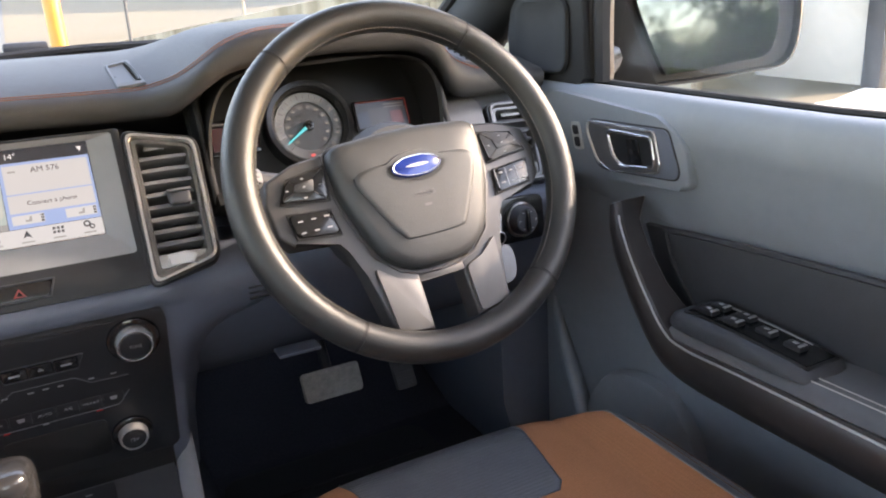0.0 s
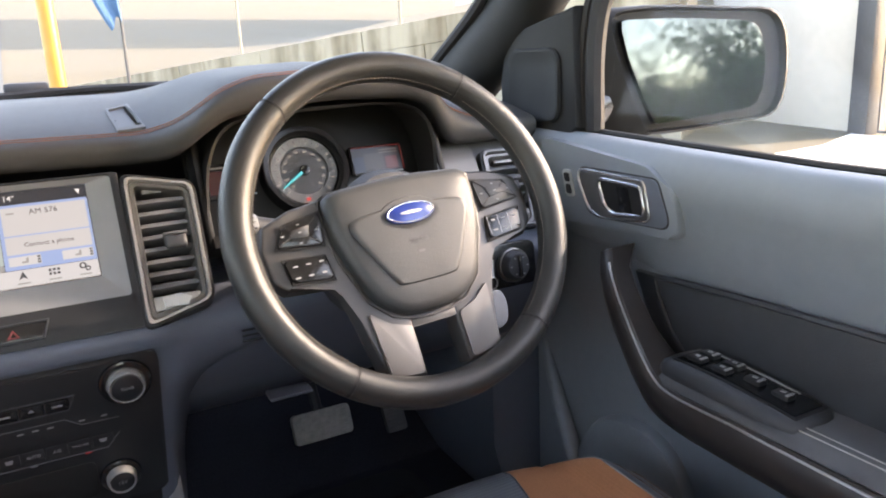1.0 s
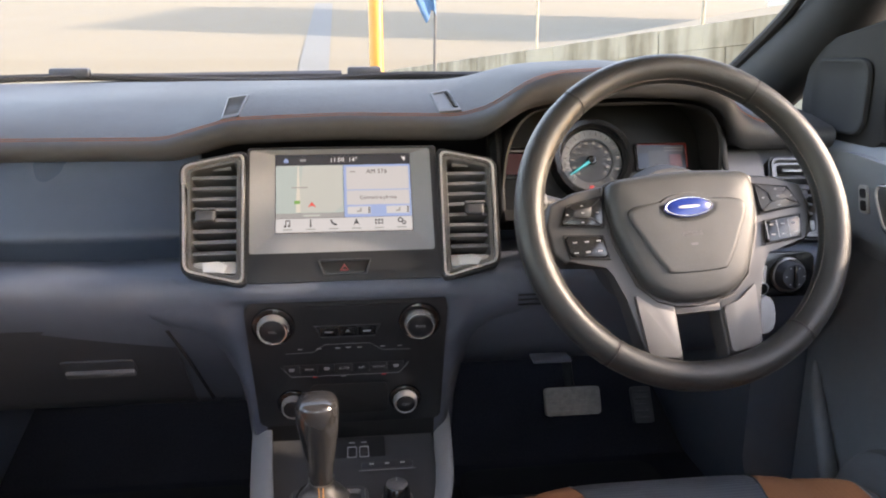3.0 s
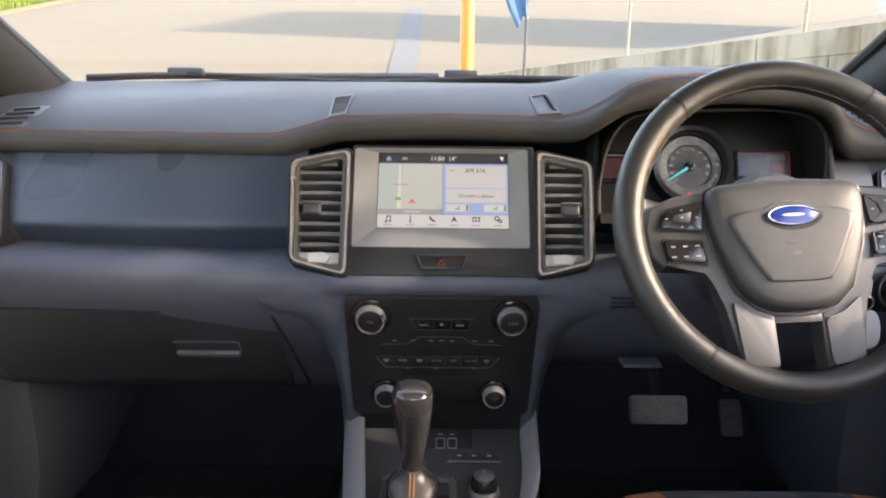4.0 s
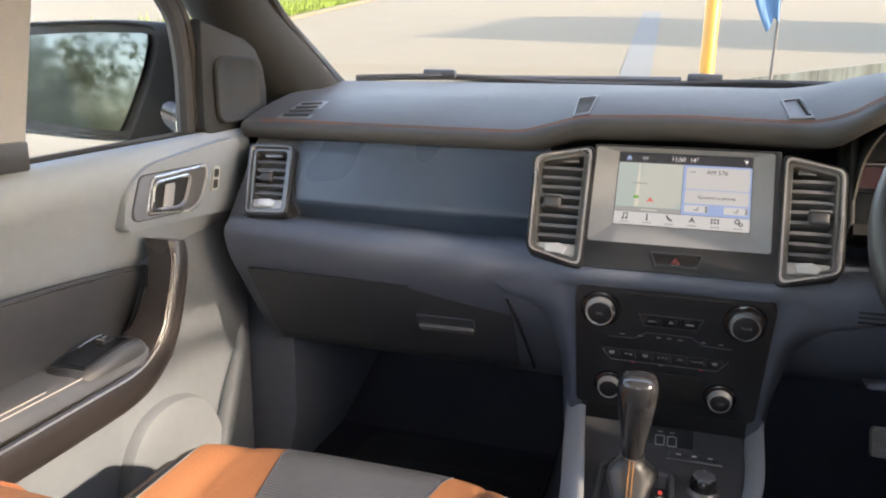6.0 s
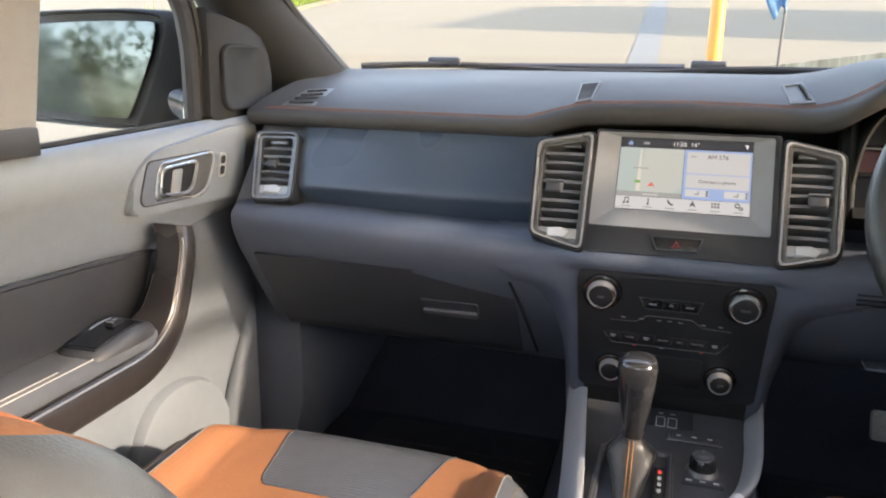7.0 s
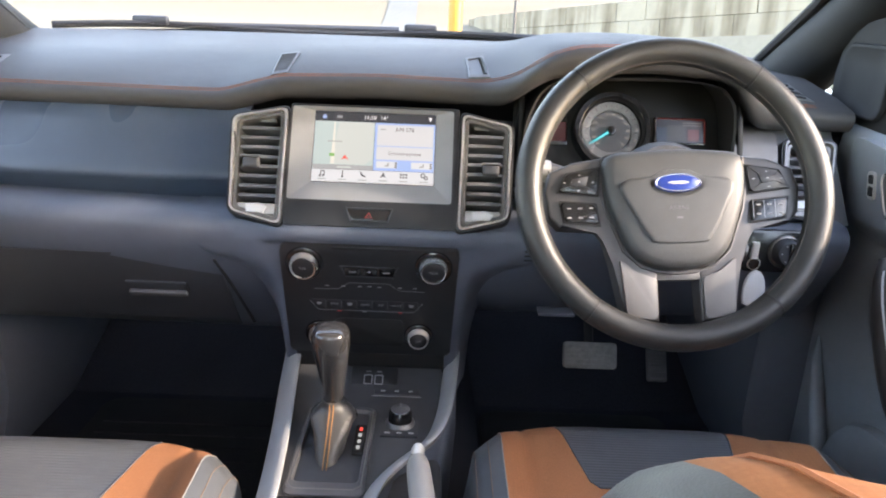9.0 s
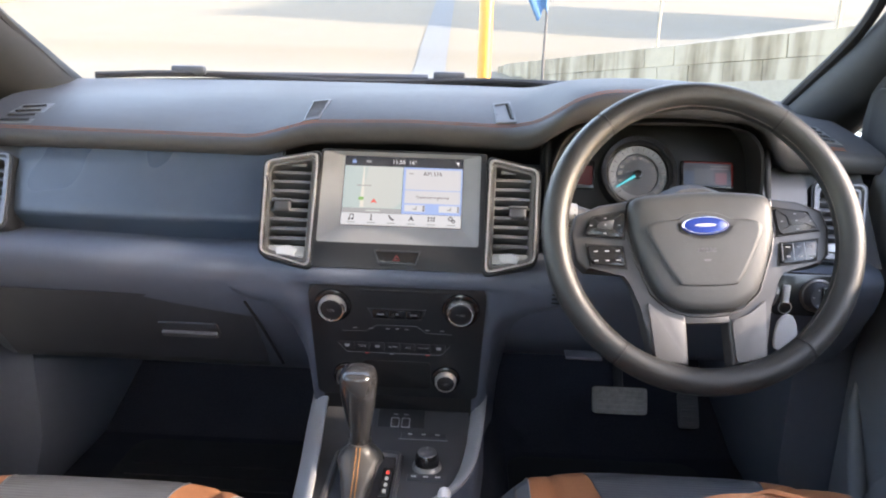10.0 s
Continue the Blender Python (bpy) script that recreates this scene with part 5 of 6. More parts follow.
for s in (-1, 1):
    M = lambda pts: [(s * x, y) for x, y in (pts if s > 0 else pts[::-1])]
    part("spoke_arm", prism(M([(0.084, 0.043), (0.120, 0.038), (0.150, 0.026), (0.157, 0.002), (0.153, -0.030), (0.140, -0.043), (0.094, -0.047), (0.086, -0.058), (0.078, -0.090), (0.067, -0.156), (0.0255, -0.160), (0.0245, -0.098), (0.0435, -0.0915), (0.064, -0.072), (0.0825, -0.024), (0.088, 0.005)]), -0.022, 0.006, 0.004, 3), SPOKE, hub_frame, "gunmetal grey spoke")
    part("spoke_trim", prism(round_poly(M([(0.070, -0.084), (0.0645, -0.152), (0.029, -0.157), (0.0285, -0.107), (0.050, -0.100)]), 0.004), 0.0, 0.0098, 0.002, 3), SPOKESILVER, hub_frame, "satin silver lower spoke insert")
    part("spoke_edge", tube([(s * x, y, 0.0065) for x, y in ((0.0885, 0.040), (0.0895, 0.004), (0.0835, -0.026), (0.065, -0.074), (0.044, -0.0935), (0.023, -0.1003), (0.0, -0.1018))], 0.0016, 6), SPOKE, hub_frame)
    # right pad takes the paler, duller black for the sun glare there
    up = part("button_pad", prism(round_poly(M([(0.091, 0.0285), (0.130, 0.0215), (0.141, 0.001), (0.0945, -0.0045)]), 0.004), 0.004, 0.011, 0.003, 3), GLOSSB if s < 0 else PANELB, hub_frame, "upper switch pad")
    part("pad_edge", tube([(s * x, y, 0.0085) for x, y in ((0.0895, 0.0300), (0.131, 0.0230), (0.1430, 0.000), (0.0930, -0.0060), (0.0895, 0.0300))], 0.0011, 6), RUBBER, up)
    part("pad_centre", prism(round_poly(M([(0.104, 0.0185), (0.124, 0.0155), (0.1265, 0.0085), (0.1075, 0.0060)]), 0.002), 0.0108, 0.0124, 0.0006), PANELB, up)
    for x0, y0, x1, y1 in ((0.104, 0.0185, 0.093, 0.027), (0.124, 0.0155, 0.130, 0.0205), (0.1265, 0.0085, 0.139, 0.002), (0.1075, 0.0060, 0.096, -0.003)):
        part("pad_crease", tube([(s * x0, y0, 0.0112), (s * x1, y1, 0.0108)], 0.0006, 5), RUBBER, up)
    for x, y in ((0.115, 0.0205), (0.1165, 0.0015), (0.133, 0.0115), (0.0985, 0.0115), (0.1155, 0.0120)):
        flat("print_bar", s * x - 0.0016, y - 0.0006, s * x + 0.0016, y + 0.0006, PRINT, up, 0.0126 if (x, y) == (0.1155, 0.0120) else 0.0114, 0.0002)
    lp = part("button_pad", prism(round_poly(M([(0.097, -0.0165), (0.1385, -0.0125), (0.1345, -0.0355), (0.093, -0.0400)]), 0.004), 0.004, 0.011, 0.0025, 3), GLOSSB, hub_frame, "lower switch pad")
    part("pad_rim", tube([(s * x, y, 0.0085) for x, y in ((0.0955, -0.0150), (0.1402, -0.0108), (0.1360, -0.0370), (0.0915, -0.0418), (0.0955, -0.0150))], 0.0013, 6), RUBBER, lp)
    for du in (-0.0135, 0.0, 0.0135):
        for v in (-0.0205, -0.0320):
            flat("print_bar", s * 0.1155 + du - 0.0026, v - 0.0008, s * 0.1155 + du + 0.0026, v + 0.0008, PRINT, lp, 0.0114, 0.0002)
        if s > 0:
            flat("key_gap", s * 0.1155 + du - 0.0071, -0.0365, s * 0.1155 + du - 0.0064, -0.0155, GUNMETAL, lp, 0.0114, 0.0002)
part("lower_bridge", prism(round_poly([(-0.030, -0.1095), (0.030, -0.1095), (0.030, -0.097), (0.0, -0.0985), (-0.030, -0.097)], 0.003), -0.02, 0.0052, 0.003), SPOKE, hub_frame)
part("hub_back", lathe([(0, -0.02), (0.06, -0.022), (0.07, -0.04), (0.05, -0.09), (0.0, -0.09)], 24), BLACKP, sw)

# steering column, stalks, key
col = thing("steering_column", "dark plastic steering column shroud behind the wheel", "column", WF)
part("shroud", loft([[(0.060 * f * math.cos(a), -0.012 + 0.055 * f * math.sin(a), w) for a in [2 * math.pi * k / 20 for k in range(20)]] for f, w in ((0.8, -0.05), (1.0, -0.06), (1.05, -0.14), (1.1, -0.26))]), BLACKP, col)
for s in (-1, 1):
    stalk = part("stalk", tube([(s * 0.05, 0.012, -0.075), (s * 0.10, 0.022, -0.070), (s * 0.150, 0.030, -0.060)], [0.009, 0.010, 0.013], 12), BLACKP, col)
    part("stalk_end", tube([(s * 0.146, 0.030, -0.062), (s * 0.168, 0.032, -0.058)], [0.0145, 0.013], 14), SILVER, stalk)
wi = WF.inverted()
part("ignition_barrel", tube([wi @ Vector(p) for p in ((0.425, -0.070, 1.165), (0.480, -0.072, 1.150), (0.508, -0.076, 1.144))], [0.024, 0.020, 0.018], 16), BLACKP, col)
part("barrel_ring", tube([wi @ Vector(p) for p in ((0.506, -0.076, 1.1445), (0.512, -0.077, 1.143))], 0.013, 16), GUNMETAL, col)
key = thing("car_key", "silver car key with a pale tag hanging in the ignition", "key", pose(0.524, -0.080, 1.138))
part("blade_head", box(0.010, 0.006, 0.024, (0, 0, 0.010), 0.002), PALEMET, key)
part("ring", lathe([(0.008, 0.0006), (0.0088, 0), (0.0088, -0.0012), (0.008, -0.0006)], 18), PALEMET, key).matrix_local = pose(0.0, -0.004, -0.008, 90, 20, 0)
part("tag", prism(smooth2([(-0.014, -0.062), (0.014, -0.060), (0.016, -0.030), (0.004, -0.016), (-0.012, -0.028)], 3), -0.002, 0.002, 0.001), WHITEP, key, "pale plastic tag").matrix_local = pose(0, -0.006, 0, 82, 0, 12)
# light switch
ls = thing("light_switch", "black rotary light switch in the dash", "switch", plane_frame(0.583, -0.027, 1.131, 8))
part("plate", prism(rounded(-0.055, -0.030, 0.045, 0.030, 0.010), -0.01, 0.003, 0.002), GLOSSB, ls)
kk = part("rotary_knob", lathe([(0, 0.020), (0.016, 0.019), (0.019, 0.014), (0.021, 0.0)], 28, at=(0.006, 0, 0.003)), BLACKP, ls)
part("knob_ring", lathe([(0.0205, 0.004), (0.0215, 0.007), (0.0235, 0.006), (0.0240, 0.0)], 30, at=(0.006, 0, 0.003)), GUNMETAL, kk)
part("knob_bar", box(0.005, 0.030, 0.006, (0.006, 0, 0.024), 0.002), GLOSSB, kk)
for a in range(0, 360, 60):
    flat("print_bar", 0.006 + 0.0125 * math.cos(radians(a)) - 0.0012, 0.0125 * math.sin(radians(a)) - 0.0006, 0.006 + 0.0125 * math.cos(radians(a)) + 0.0012, 0.0125 * math.sin(radians(a)) + 0.0006, WHITEP, kk, 0.0232, 0.0002)

# ---- centre console ----
con = thing("centre_console", "slate grey centre console with a black gear plate and silver rails", "console")


def con_z(y):
    return 0.893 + 0.10 * max(0.0, y + 0.12) - 0.02 * max(0.0, -y - 0.30)


rows = []
for y in np.linspace(0.06, -0.95, 34):
    w = float(np.interp(y, (-0.95, -0.45, -0.30, -0.15, 0.06), (0.125, 0.112, 0.112, 0.122, 0.136)))
    z = con_z(y)
    rows.append([(-w - 0.008, y, 0.60), (-w, y, z - 0.05), (-w + 0.004, y, z - 0.012), (-w + 0.014, y, z - 0.004), (w - 0.014, y, z - 0.004), (w - 0.004, y, z - 0.012), (w, y, z - 0.05), (w + 0.008, y, 0.60)])
part("body", loft(rows), SLATE, con, "slate grey console body", 50)
# side rails: the left runs straight, the right turns in towards the parking brake
lr = smooth_path([(-0.126, 0.055, 0.918), (-0.116, -0.05, 0.908), (-0.104, -0.16, 0.900), (-0.092, -0.30, 0.896), (-0.086, -0.44, 0.894), (-0.085, -0.60, 0.894)], 6)
part("rail", tube(lr, 0.0195, 14, flat=0.34), RAIL, con, "silver grey side rail")
rr = smooth_path([(0.128, 0.06, 0.918), (0.122, -0.03, 0.909), (0.113, -0.12, 0.903), (0.096, -0.185, 0.902), (0.058, -0.238, 0.900), (0.032, -0.288, 0.898), (0.024, -0.36, 0.896), (0.024, -0.60, 0.894)], 6)
part("rail", tube(rr, 0.0160, 14, flat=0.34), RAIL, con, "silver grey rail curving to the brake lever")
# black tray in front and gear plate
tray = [(-0.112, 0.05), (0.112, 0.05), (0.108, -0.08), (0.098, -0.17), (0.058, -0.235), (0.030, -0.300), (-0.080, -0.300), (-0.090, -0.17), (-0.104, -0.06)]
bm = bmesh.new()
top = [bm.verts.new((x, y, con_z(y) + 0.002)) for x, y in tray]
bot = [bm.verts.new((x, y, con_z(y) - 0.02)) for x, y in tray]
bmesh.ops.triangulate(bm, faces=[bm.faces.new(top)])
for k in range(len(tray)):
    j = (k + 1) % len(tray)
    bm.faces.new((top[k], top[j], bot[j], bot[k]))
part("tray", bm, mat("console_tray_grey", (0.058, 0.060, 0.066), 0.45, var=0.12, bump=0.15, bscale=1500), con, "matt black console plate")
part("usb_shelf", prism(rounded(-0.112, 0.896, 0.112, 0.952, 0.006), 0.0, 0.030, 0.003), PANELB, con, "black recess with sockets").matrix_local = Matrix(((1, 0, 0, 0), (0, 0, -1, 0.046), (0, 1, 0, 0), (0, 0, 0, 1)))
upl = part("usb_plate", prism(rounded(-0.034, -0.019, 0.036, 0.020, 0.004), -0.006, 0.001, 0.001), PANELB, con, "sloping black socket plate")
upl.matrix_local = plane_frame(0.008, -0.030, 0.9075, 62)
for x in (0.004, 0.020):
    x -= 0.012
    u = part("usb_port", prism(rounded(x - 0.006, -0.011, x + 0.006, 0.004, 0.002), 0.0, 0.0016, 0.0004), RUBBER, upl)
    bm = band(rounded(x - 0.0065, -0.012, x + 0.0065, 0.005, 0.002), rounded(x - 0.005, -0.0105, x + 0.005, 0.0035, 0.0015), 0, 0.0024, 0.0003)
    part("port_rim", bm, PRINT, u)
    part("port_mark", box(0.007, 0.0016, 0.0006, (x, 0.011, 0.0016), 0), PRINT, u)
bs = part("button_strip", box(0.066, 0.018, 0.005, (0.045, -0.064, con_z(-0.064) + 0.004), 0.002), BLACKP, con)
part("strip_line", box(0.072, 0.0012, 0.0008, (0.045, -0.076, con_z(-0.076) + 0.0065), 0), PRINT, bs)
for x in (0.025, 0.045, 0.065):
    part("button_print", box(0.006, 0.003, 0.0008, (x, -0.064, con_z(-0.064) + 0.0073), 0), WHITEP, bs)
dl = part("drive_dial", lathe([(0, 0.024), (0.012, 0.023), (0.0155, 0.018), (0.017, 0.0)], 28, at=(0.054, -0.135, 0.896)), GLOSSB, con, "rotary drive selector")
part("dial_ring", lathe([(0.0165, 0.006), (0.019, 0.004), (0.0205, 0.0)], 28, at=(0.054, -0.135, 0.896)), GUNMETAL, dl)
part("dial_cap", lathe([(0, 0.0262), (0.009, 0.0258), (0.0125, 0.0235), (0.0130, 0.0215)], 28, at=(0.054, -0.135, 0.896)), CHARCOAL, dl, "satin grey cap")
part("dial_mark", box(0.0016, 0.008, 0.0008, (0.054, -0.130, 0.9222), 0), PRINT, dl)
dp = part("dial_plate", box(0.050, 0.014, 0.004, (0.054, -0.163, 0.896), 0.001), BLACKP, con)
for x in (0.038, 0.054, 0.070):
    part("plate_print", box(0.007, 0.003, 0.0006, (x, -0.163, 0.8984), 0), WHITEP, dp)
# gear gate
gate = part("gear_gate", band(rounded(-0.076, -0.300, 0.020, -0.104, 0.012), rounded(-0.067, -0.276, 0.011, -0.116, 0.007), 0.885, 0.902, 0.004), CHARCOAL, con, "dark satin gear gate frame")
part("gate_well", prism(rounded(-0.068, -0.277, 0.012, -0.115, 0.006), 0.886, 0.896, 0.001), BLACKP, gate)
gi = part("gear_indicator", prism(rounded(-0.004, -0.216, 0.010, -0.148, 0.003), 0.896, 0.900, 0.001), RUBBER, gate, "gear position display")
for i in range(4):
    part("gear_mark", prism(rounded(0.001, -0.164 - 0.0145 * i, 0.0055, -0.156 - 0.0145 * i, 0.001), 0.900, 0.9006, 0), E_RED if i == 0 else E_GREY, gi)
part("gate_edge", tube([(-0.072, -0.115, 0.9015), (-0.072, -0.285, 0.9015), (-0.063, -0.294, 0.9015), (0.007, -0.294, 0.9015), (0.016, -0.285, 0.9015), (0.016, -0.115, 0.9015)], 0.0012, 6), GUNMETAL, gate)
# cup holder
part("rear_plate", prism([(-0.084, -0.303), (0.026, -0.303), (0.036, -0.40), (0.036, -0.62), (-0.084, -0.62)], 0.884, 0.8935, 0.002), RAIL, con, "silver grey plate round the cup holder")
cup = part("cup_holder", lathe([(0.034, -0.07), (0.036, -0.01), (0.038, 0.003), (0.042, 0.006), (0.046, 0.003), (0.047, -0.004)], 36, at=(-0.033, -0.362, 0.893)), RAIL, con, "round cup holder")
part("cup_floor", lathe([(0, -0.005), (0.037, -0.005), (0.037, -0.008), (0, -0.008)], 30, at=(-0.033, -0.362, 0.9005)), RUBBER, cup)
part("brake_slot", prism(smooth2([(0.048, -0.30), (0.075, -0.245), (0.105, -0.22), (0.112, -0.30), (0.110, -0.62), (0.046, -0.62)], 4), 0.885, 0.8965, 0.001), RUBBER, con, "dark slot for the brake lever")

gear = thing("gear_selector", "dark gear selector with a leather boot and orange stitching", "gear selector", pose(-0.033, -0.180, 0.890))
rows = []
for z, w, d, y in ((0.002, 0.0185, 0.058, -0.010), (0.009, 0.0190, 0.053, -0.009), (0.016, 0.0205, 0.047, -0.005), (0.023, 0.0235, 0.041, 0.000), (0.030, 0.0275, 0.035, 0.005), (0.037, 0.0300, 0.030, 0.009), (0.042, 0.0285, 0.026, 0.012), (0.046, 0.0235, 0.022, 0.013), (0.050, 0.0180, 0.0185, 0.014), (0.054, 0.0150, 0.0165, 0.014), (0.058, 0.0142, 0.0155, 0.014)):
    fold = math.sin(math.pi * min(1.0, z / 0.056))
    rows.append([(w * (abs(math.cos(a)) ** 0.85) * math.copysign(1, math.cos(a)) * (1 + fold * (0.07 * math.sin(5 * a + z * 190) + 0.035 * math.sin(9 * a - z * 310))), y + d * math.sin(a) * (1 + 0.05 * fold * math.cos(4 * a + z * 220)), z) for a in [2 * math.pi * k / 40 for k in range(40)]])
part("boot", loft(rows), mat("boot_leather", (0.060, 0.058, 0.056), 0.30, var=0.15, bump=0.3, bscale=900, tex="voronoi"), gear, "creased black leather boot", 70)
part("collar", lathe([(0.0142, 0.0), (0.0150, 0.002), (0.0150, 0.004), (0.0138, 0.0055)], 24, at=(0, 0.014, 0.057)), GUNMETAL, gear)
rows = []
for z, w, d, y in ((0.060, 0.0128, 0.015, 0.014), (0.072, 0.0141, 0.017, 0.013), (0.090, 0.0163, 0.020, 0.010), (0.112, 0.0194, 0.0240, 0.006), (0.134, 0.0222, 0.0270, 0.001), (0.148, 0.0234, 0.0280, -0.003), (0.157, 0.0234, 0.0278, -0.005), (0.1635, 0.0225, 0.0266, -0.007), (0.1680, 0.0204, 0.0240, -0.008), (0.1705, 0.0176, 0.0205, -0.009), (0.1722, 0.0114, 0.0135, -0.009), (0.1728, 0.0044, 0.005, -0.009)):
    rows.append([(w * math.copysign(abs(math.cos(a)) ** 0.72, math.cos(a)), y + d * math.copysign(abs(math.sin(a)) ** 0.76, math.sin(a)), z) for a in [2 * math.pi * k / 28 for k in range(28)]])
part("knob", loft(rows), mat("selector_gloss", (0.030, 0.030, 0.032), 0.17, var=0.08, spec=0.9), gear, "glossy dark grip", 60)
seam = smooth_path([(0, -0.0690, 0.002), (0, -0.0628, 0.009), (0, -0.0525, 0.016), (0, -0.0415, 0.023), (0, -0.0305, 0.030), (0, -0.0215, 0.037), (0, -0.0145, 0.042), (0, -0.0094, 0.046), (0, -0.0050, 0.050), (0, -0.0030, 0.054), (0, -0.0020, 0.058)], 6)
for d in (-0.0024, 0.0024):
    bm = bmesh.new()
    for k in range(0, len(seam) - 2, 2):
        tube([seam[k] + Vector((d, -0.0016, 0.0010)), seam[k + 2].lerp(seam[k], 0.25) + Vector((d, -0.0016, 0.0010))], 0.0008, 5, bm=bm)
    part("boot_stitching", bm, SEAMGOLD, gear, "amber stitching")

hbk = thing("parking_brake", "silver grey parking brake lever with a chrome button", "lever", pose(0.082, -0.292, 0.943))
gp = smooth_path([(0, 0.0, 0.0), (0.002, -0.02, 0.0), (0.008, -0.07, -0.003), (0.016, -0.13, -0.008), (0.026, -0.22, -0.016), (0.034, -0.30, -0.030)], 5)
part("grip", tube(gp, [0.0115 + 0.0030 * math.sin(min(1, i / 8) * 1.57) for i in range(len(gp))], 16, flat=0.95), mat("grip_grey", (0.30, 0.295, 0.285), 0.42, var=0.06, bump=0.2), hbk, "grey grip")
part("button", tube([(0, -0.004, 0.001), (0, 0.013, 0.0075), (0, 0.017, 0.0090)], [0.0080, 0.0078, 0.006], 14), PALEMET, hbk, "chrome release button")
part("button_collar", tube([(0, 0.003, 0), (0, -0.006, 0)], 0.0105, 16), GUNMETAL, hbk)

# ---- seats ----
RIB = mat("ribbed_black_leather", (0.080, 0.084, 0.092), 0.34, var=0.14, bump=0.25, bscale=900, tex="voronoi", coarse=7)
_n, _l = RIB.node_tree.nodes, RIB.node_tree.links
_w = _n.new("ShaderNodeTexWave")
_w.bands_direction = "Y"
_w.inputs["Scale"].default_value = 56
_w.inputs["Distortion"].default_value = 0.6
_w.inputs["Detail"].default_value = 1
_c = _n.new("ShaderNodeTexCoord")
_b = _n.new("ShaderNodeBump")
_b.inputs["Strength"].default_value = 0.16
_b.inputs["Distance"].default_value = 0.002
_l.new(_c.outputs["Object"], _w.inputs["Vector"])
_l.new(_w.outputs["Fac"], _b.inputs["Height"])
_l.new(_b.outputs[0], _n["Principled BSDF"].inputs["Normal"])


def split_loft(rows, pick, closed=False):
    """Faces of one grid, sorted into bmeshes by pick(centre)."""
    out = {}
    for i in range(len(rows) - 1):
        for j in range(len(rows[0]) - 1):
            q = [rows[i][j], rows[i][j + 1], rows[i + 1][j + 1], rows[i + 1][j]]
            out.setdefault(pick(i, j), []).append(q)
    res = {}
    for key, quads in out.items():
        b = bmesh.new()
        for q in quads:
            b.faces.new([b.verts.new(p) for p in q])
        bmesh.ops.remove_doubles(b, verts=b.verts, dist=1e-5)
        res[key] = b
    return res


def seat(x, y, z, label, recline):
    s = thing("front_seat", label, "car seat", pose(x, y, z), group="front seats")
    us = np.linspace(-1, 1, 65)
    prof = [(-0.035, -0.21), (-0.004, -0.19), (0.012, -0.13), (0.016, -0.085), (0.012, -0.050), (0.002, -0.026), (-0.014, -0.010), (-0.034, -0.002)] + [(-0.05 - 0.0125 * k, 0.001 - 0.010 * (k / 37) ** 1.2) for k in range(38)]
    rows = []
    for py, pz in prof:
        r = []
        for u in us:
            au = abs(u)
            hw = 0.243
            hf = 0.114 if py > -0.02 else 0.114 - 0.022 * min(1.0, (-0.02 - py) / 0.12) - 0.012 * max(0.0, min(1.0, (-0.145 - py) / 0.013)) ** 2
            px = math.copysign(float(np.interp(au, (0, 0.4375, 0.8125, 1.0), (0, hf, 0.195, hw))), u)
            au = abs(px) / hw
            bol = 0.022 * math.exp(-((au - 0.80) / 0.11) ** 2) if py < 0.0 else 0.0
            bol *= min(1.0, max(0.0, -py / 0.06))
            edge = -0.13 * max(0.0, (au - 0.935) / 0.065) ** 1.5
            dip = -0.006 * (1 - au ** 2)
            groove = -0.005 * math.exp(-((au - 0.665) / 0.018) ** 2) * min(1.0, max(0.0, -py / 0.03))
            # seam across the cushion behind the front panel
            if au < 0.78:
                groove -= 0.005 * math.exp(-((py + 0.225 + 0.03 * au) / 0.007) ** 2)
            front = -0.105 * au ** 4
            zz = pz + bol + edge * (1.0 if pz > -0.06 else 0.4) + dip + groove
            r.append(Vector((px + (0.010 if au > 0.97 else 0) * u, py + front * (1.0 if py > -0.30 else max(0.0, 1 - (-0.30 - py) / 0.1)), max(zz, -0.22))))
        rows.append(r)

    def pick(i, j):
        py = 0.5 * (prof[i][0] + prof[i + 1][0])
        u = abs(0.5 * (us[j] + us[j + 1]))
        if py > -0.158 and u < 0.4375:
            return "front_panel"
        if u > 0.8125:
            return "bolster" if us[j] > 0 else "bolster."
        if py < -0.225 - 0.03 * u and u < 0.64:
            return "seat_base_fabric"
        return "seat_fabric"
    mats = {"front_panel": (RIB, "ribbed black leather panel"), "bolster": (SEATBLK, "black leather bolster"), "seat_fabric": (ORANGE, "burnt orange mesh fabric"), "seat_base_fabric": (ORANGE, "burnt orange mesh fabric")}
    for key, b in split_loft(rows, pick).items():
        part(key.strip("."), b, mats[key.strip(".")][0], s, mats[key.strip(".")][1], 70)
    for sg in (-1, 1):
        for o in (0.8125, 0.885, 0.925):
            j = min(range(65), key=lambda q: abs(us[q] - sg * o))
            part("piping", tube([rows[i][j] + Vector((0, 0, 0.0006)) for i in range(2, len(rows), 1)], 0.0009 if o < 0.85 else 0.0006, 5), THREADG if o < 0.85 else SEATSEAM, s, "grey seam piping" if o < 0.85 else "brown seam stitching")
    # seam round the ribbed panel
    jl, jr = (min(range(65), key=lambda q: abs(us[q] - o)) for o in (-0.4375, 0.4375))
    i0, i1 = 2, max(i for i in range(len(prof) - 1) if 0.5 * (prof[i][0] + prof[i + 1][0]) > -0.158) + 1
    loop = [rows[i][jl] for i in range(i0, i1)] + [rows[i1][j] for j in range(jl, jr + 1)] + [rows[i][jr] for i in range(i1 - 1, i0 - 1, -1)]
    part("panel_seam", tube([p + Vector((0, 0, 0.0004)) for p in loop], 0.0011, 6), SEATBLK, s, "dark seam round the ribbed panel")
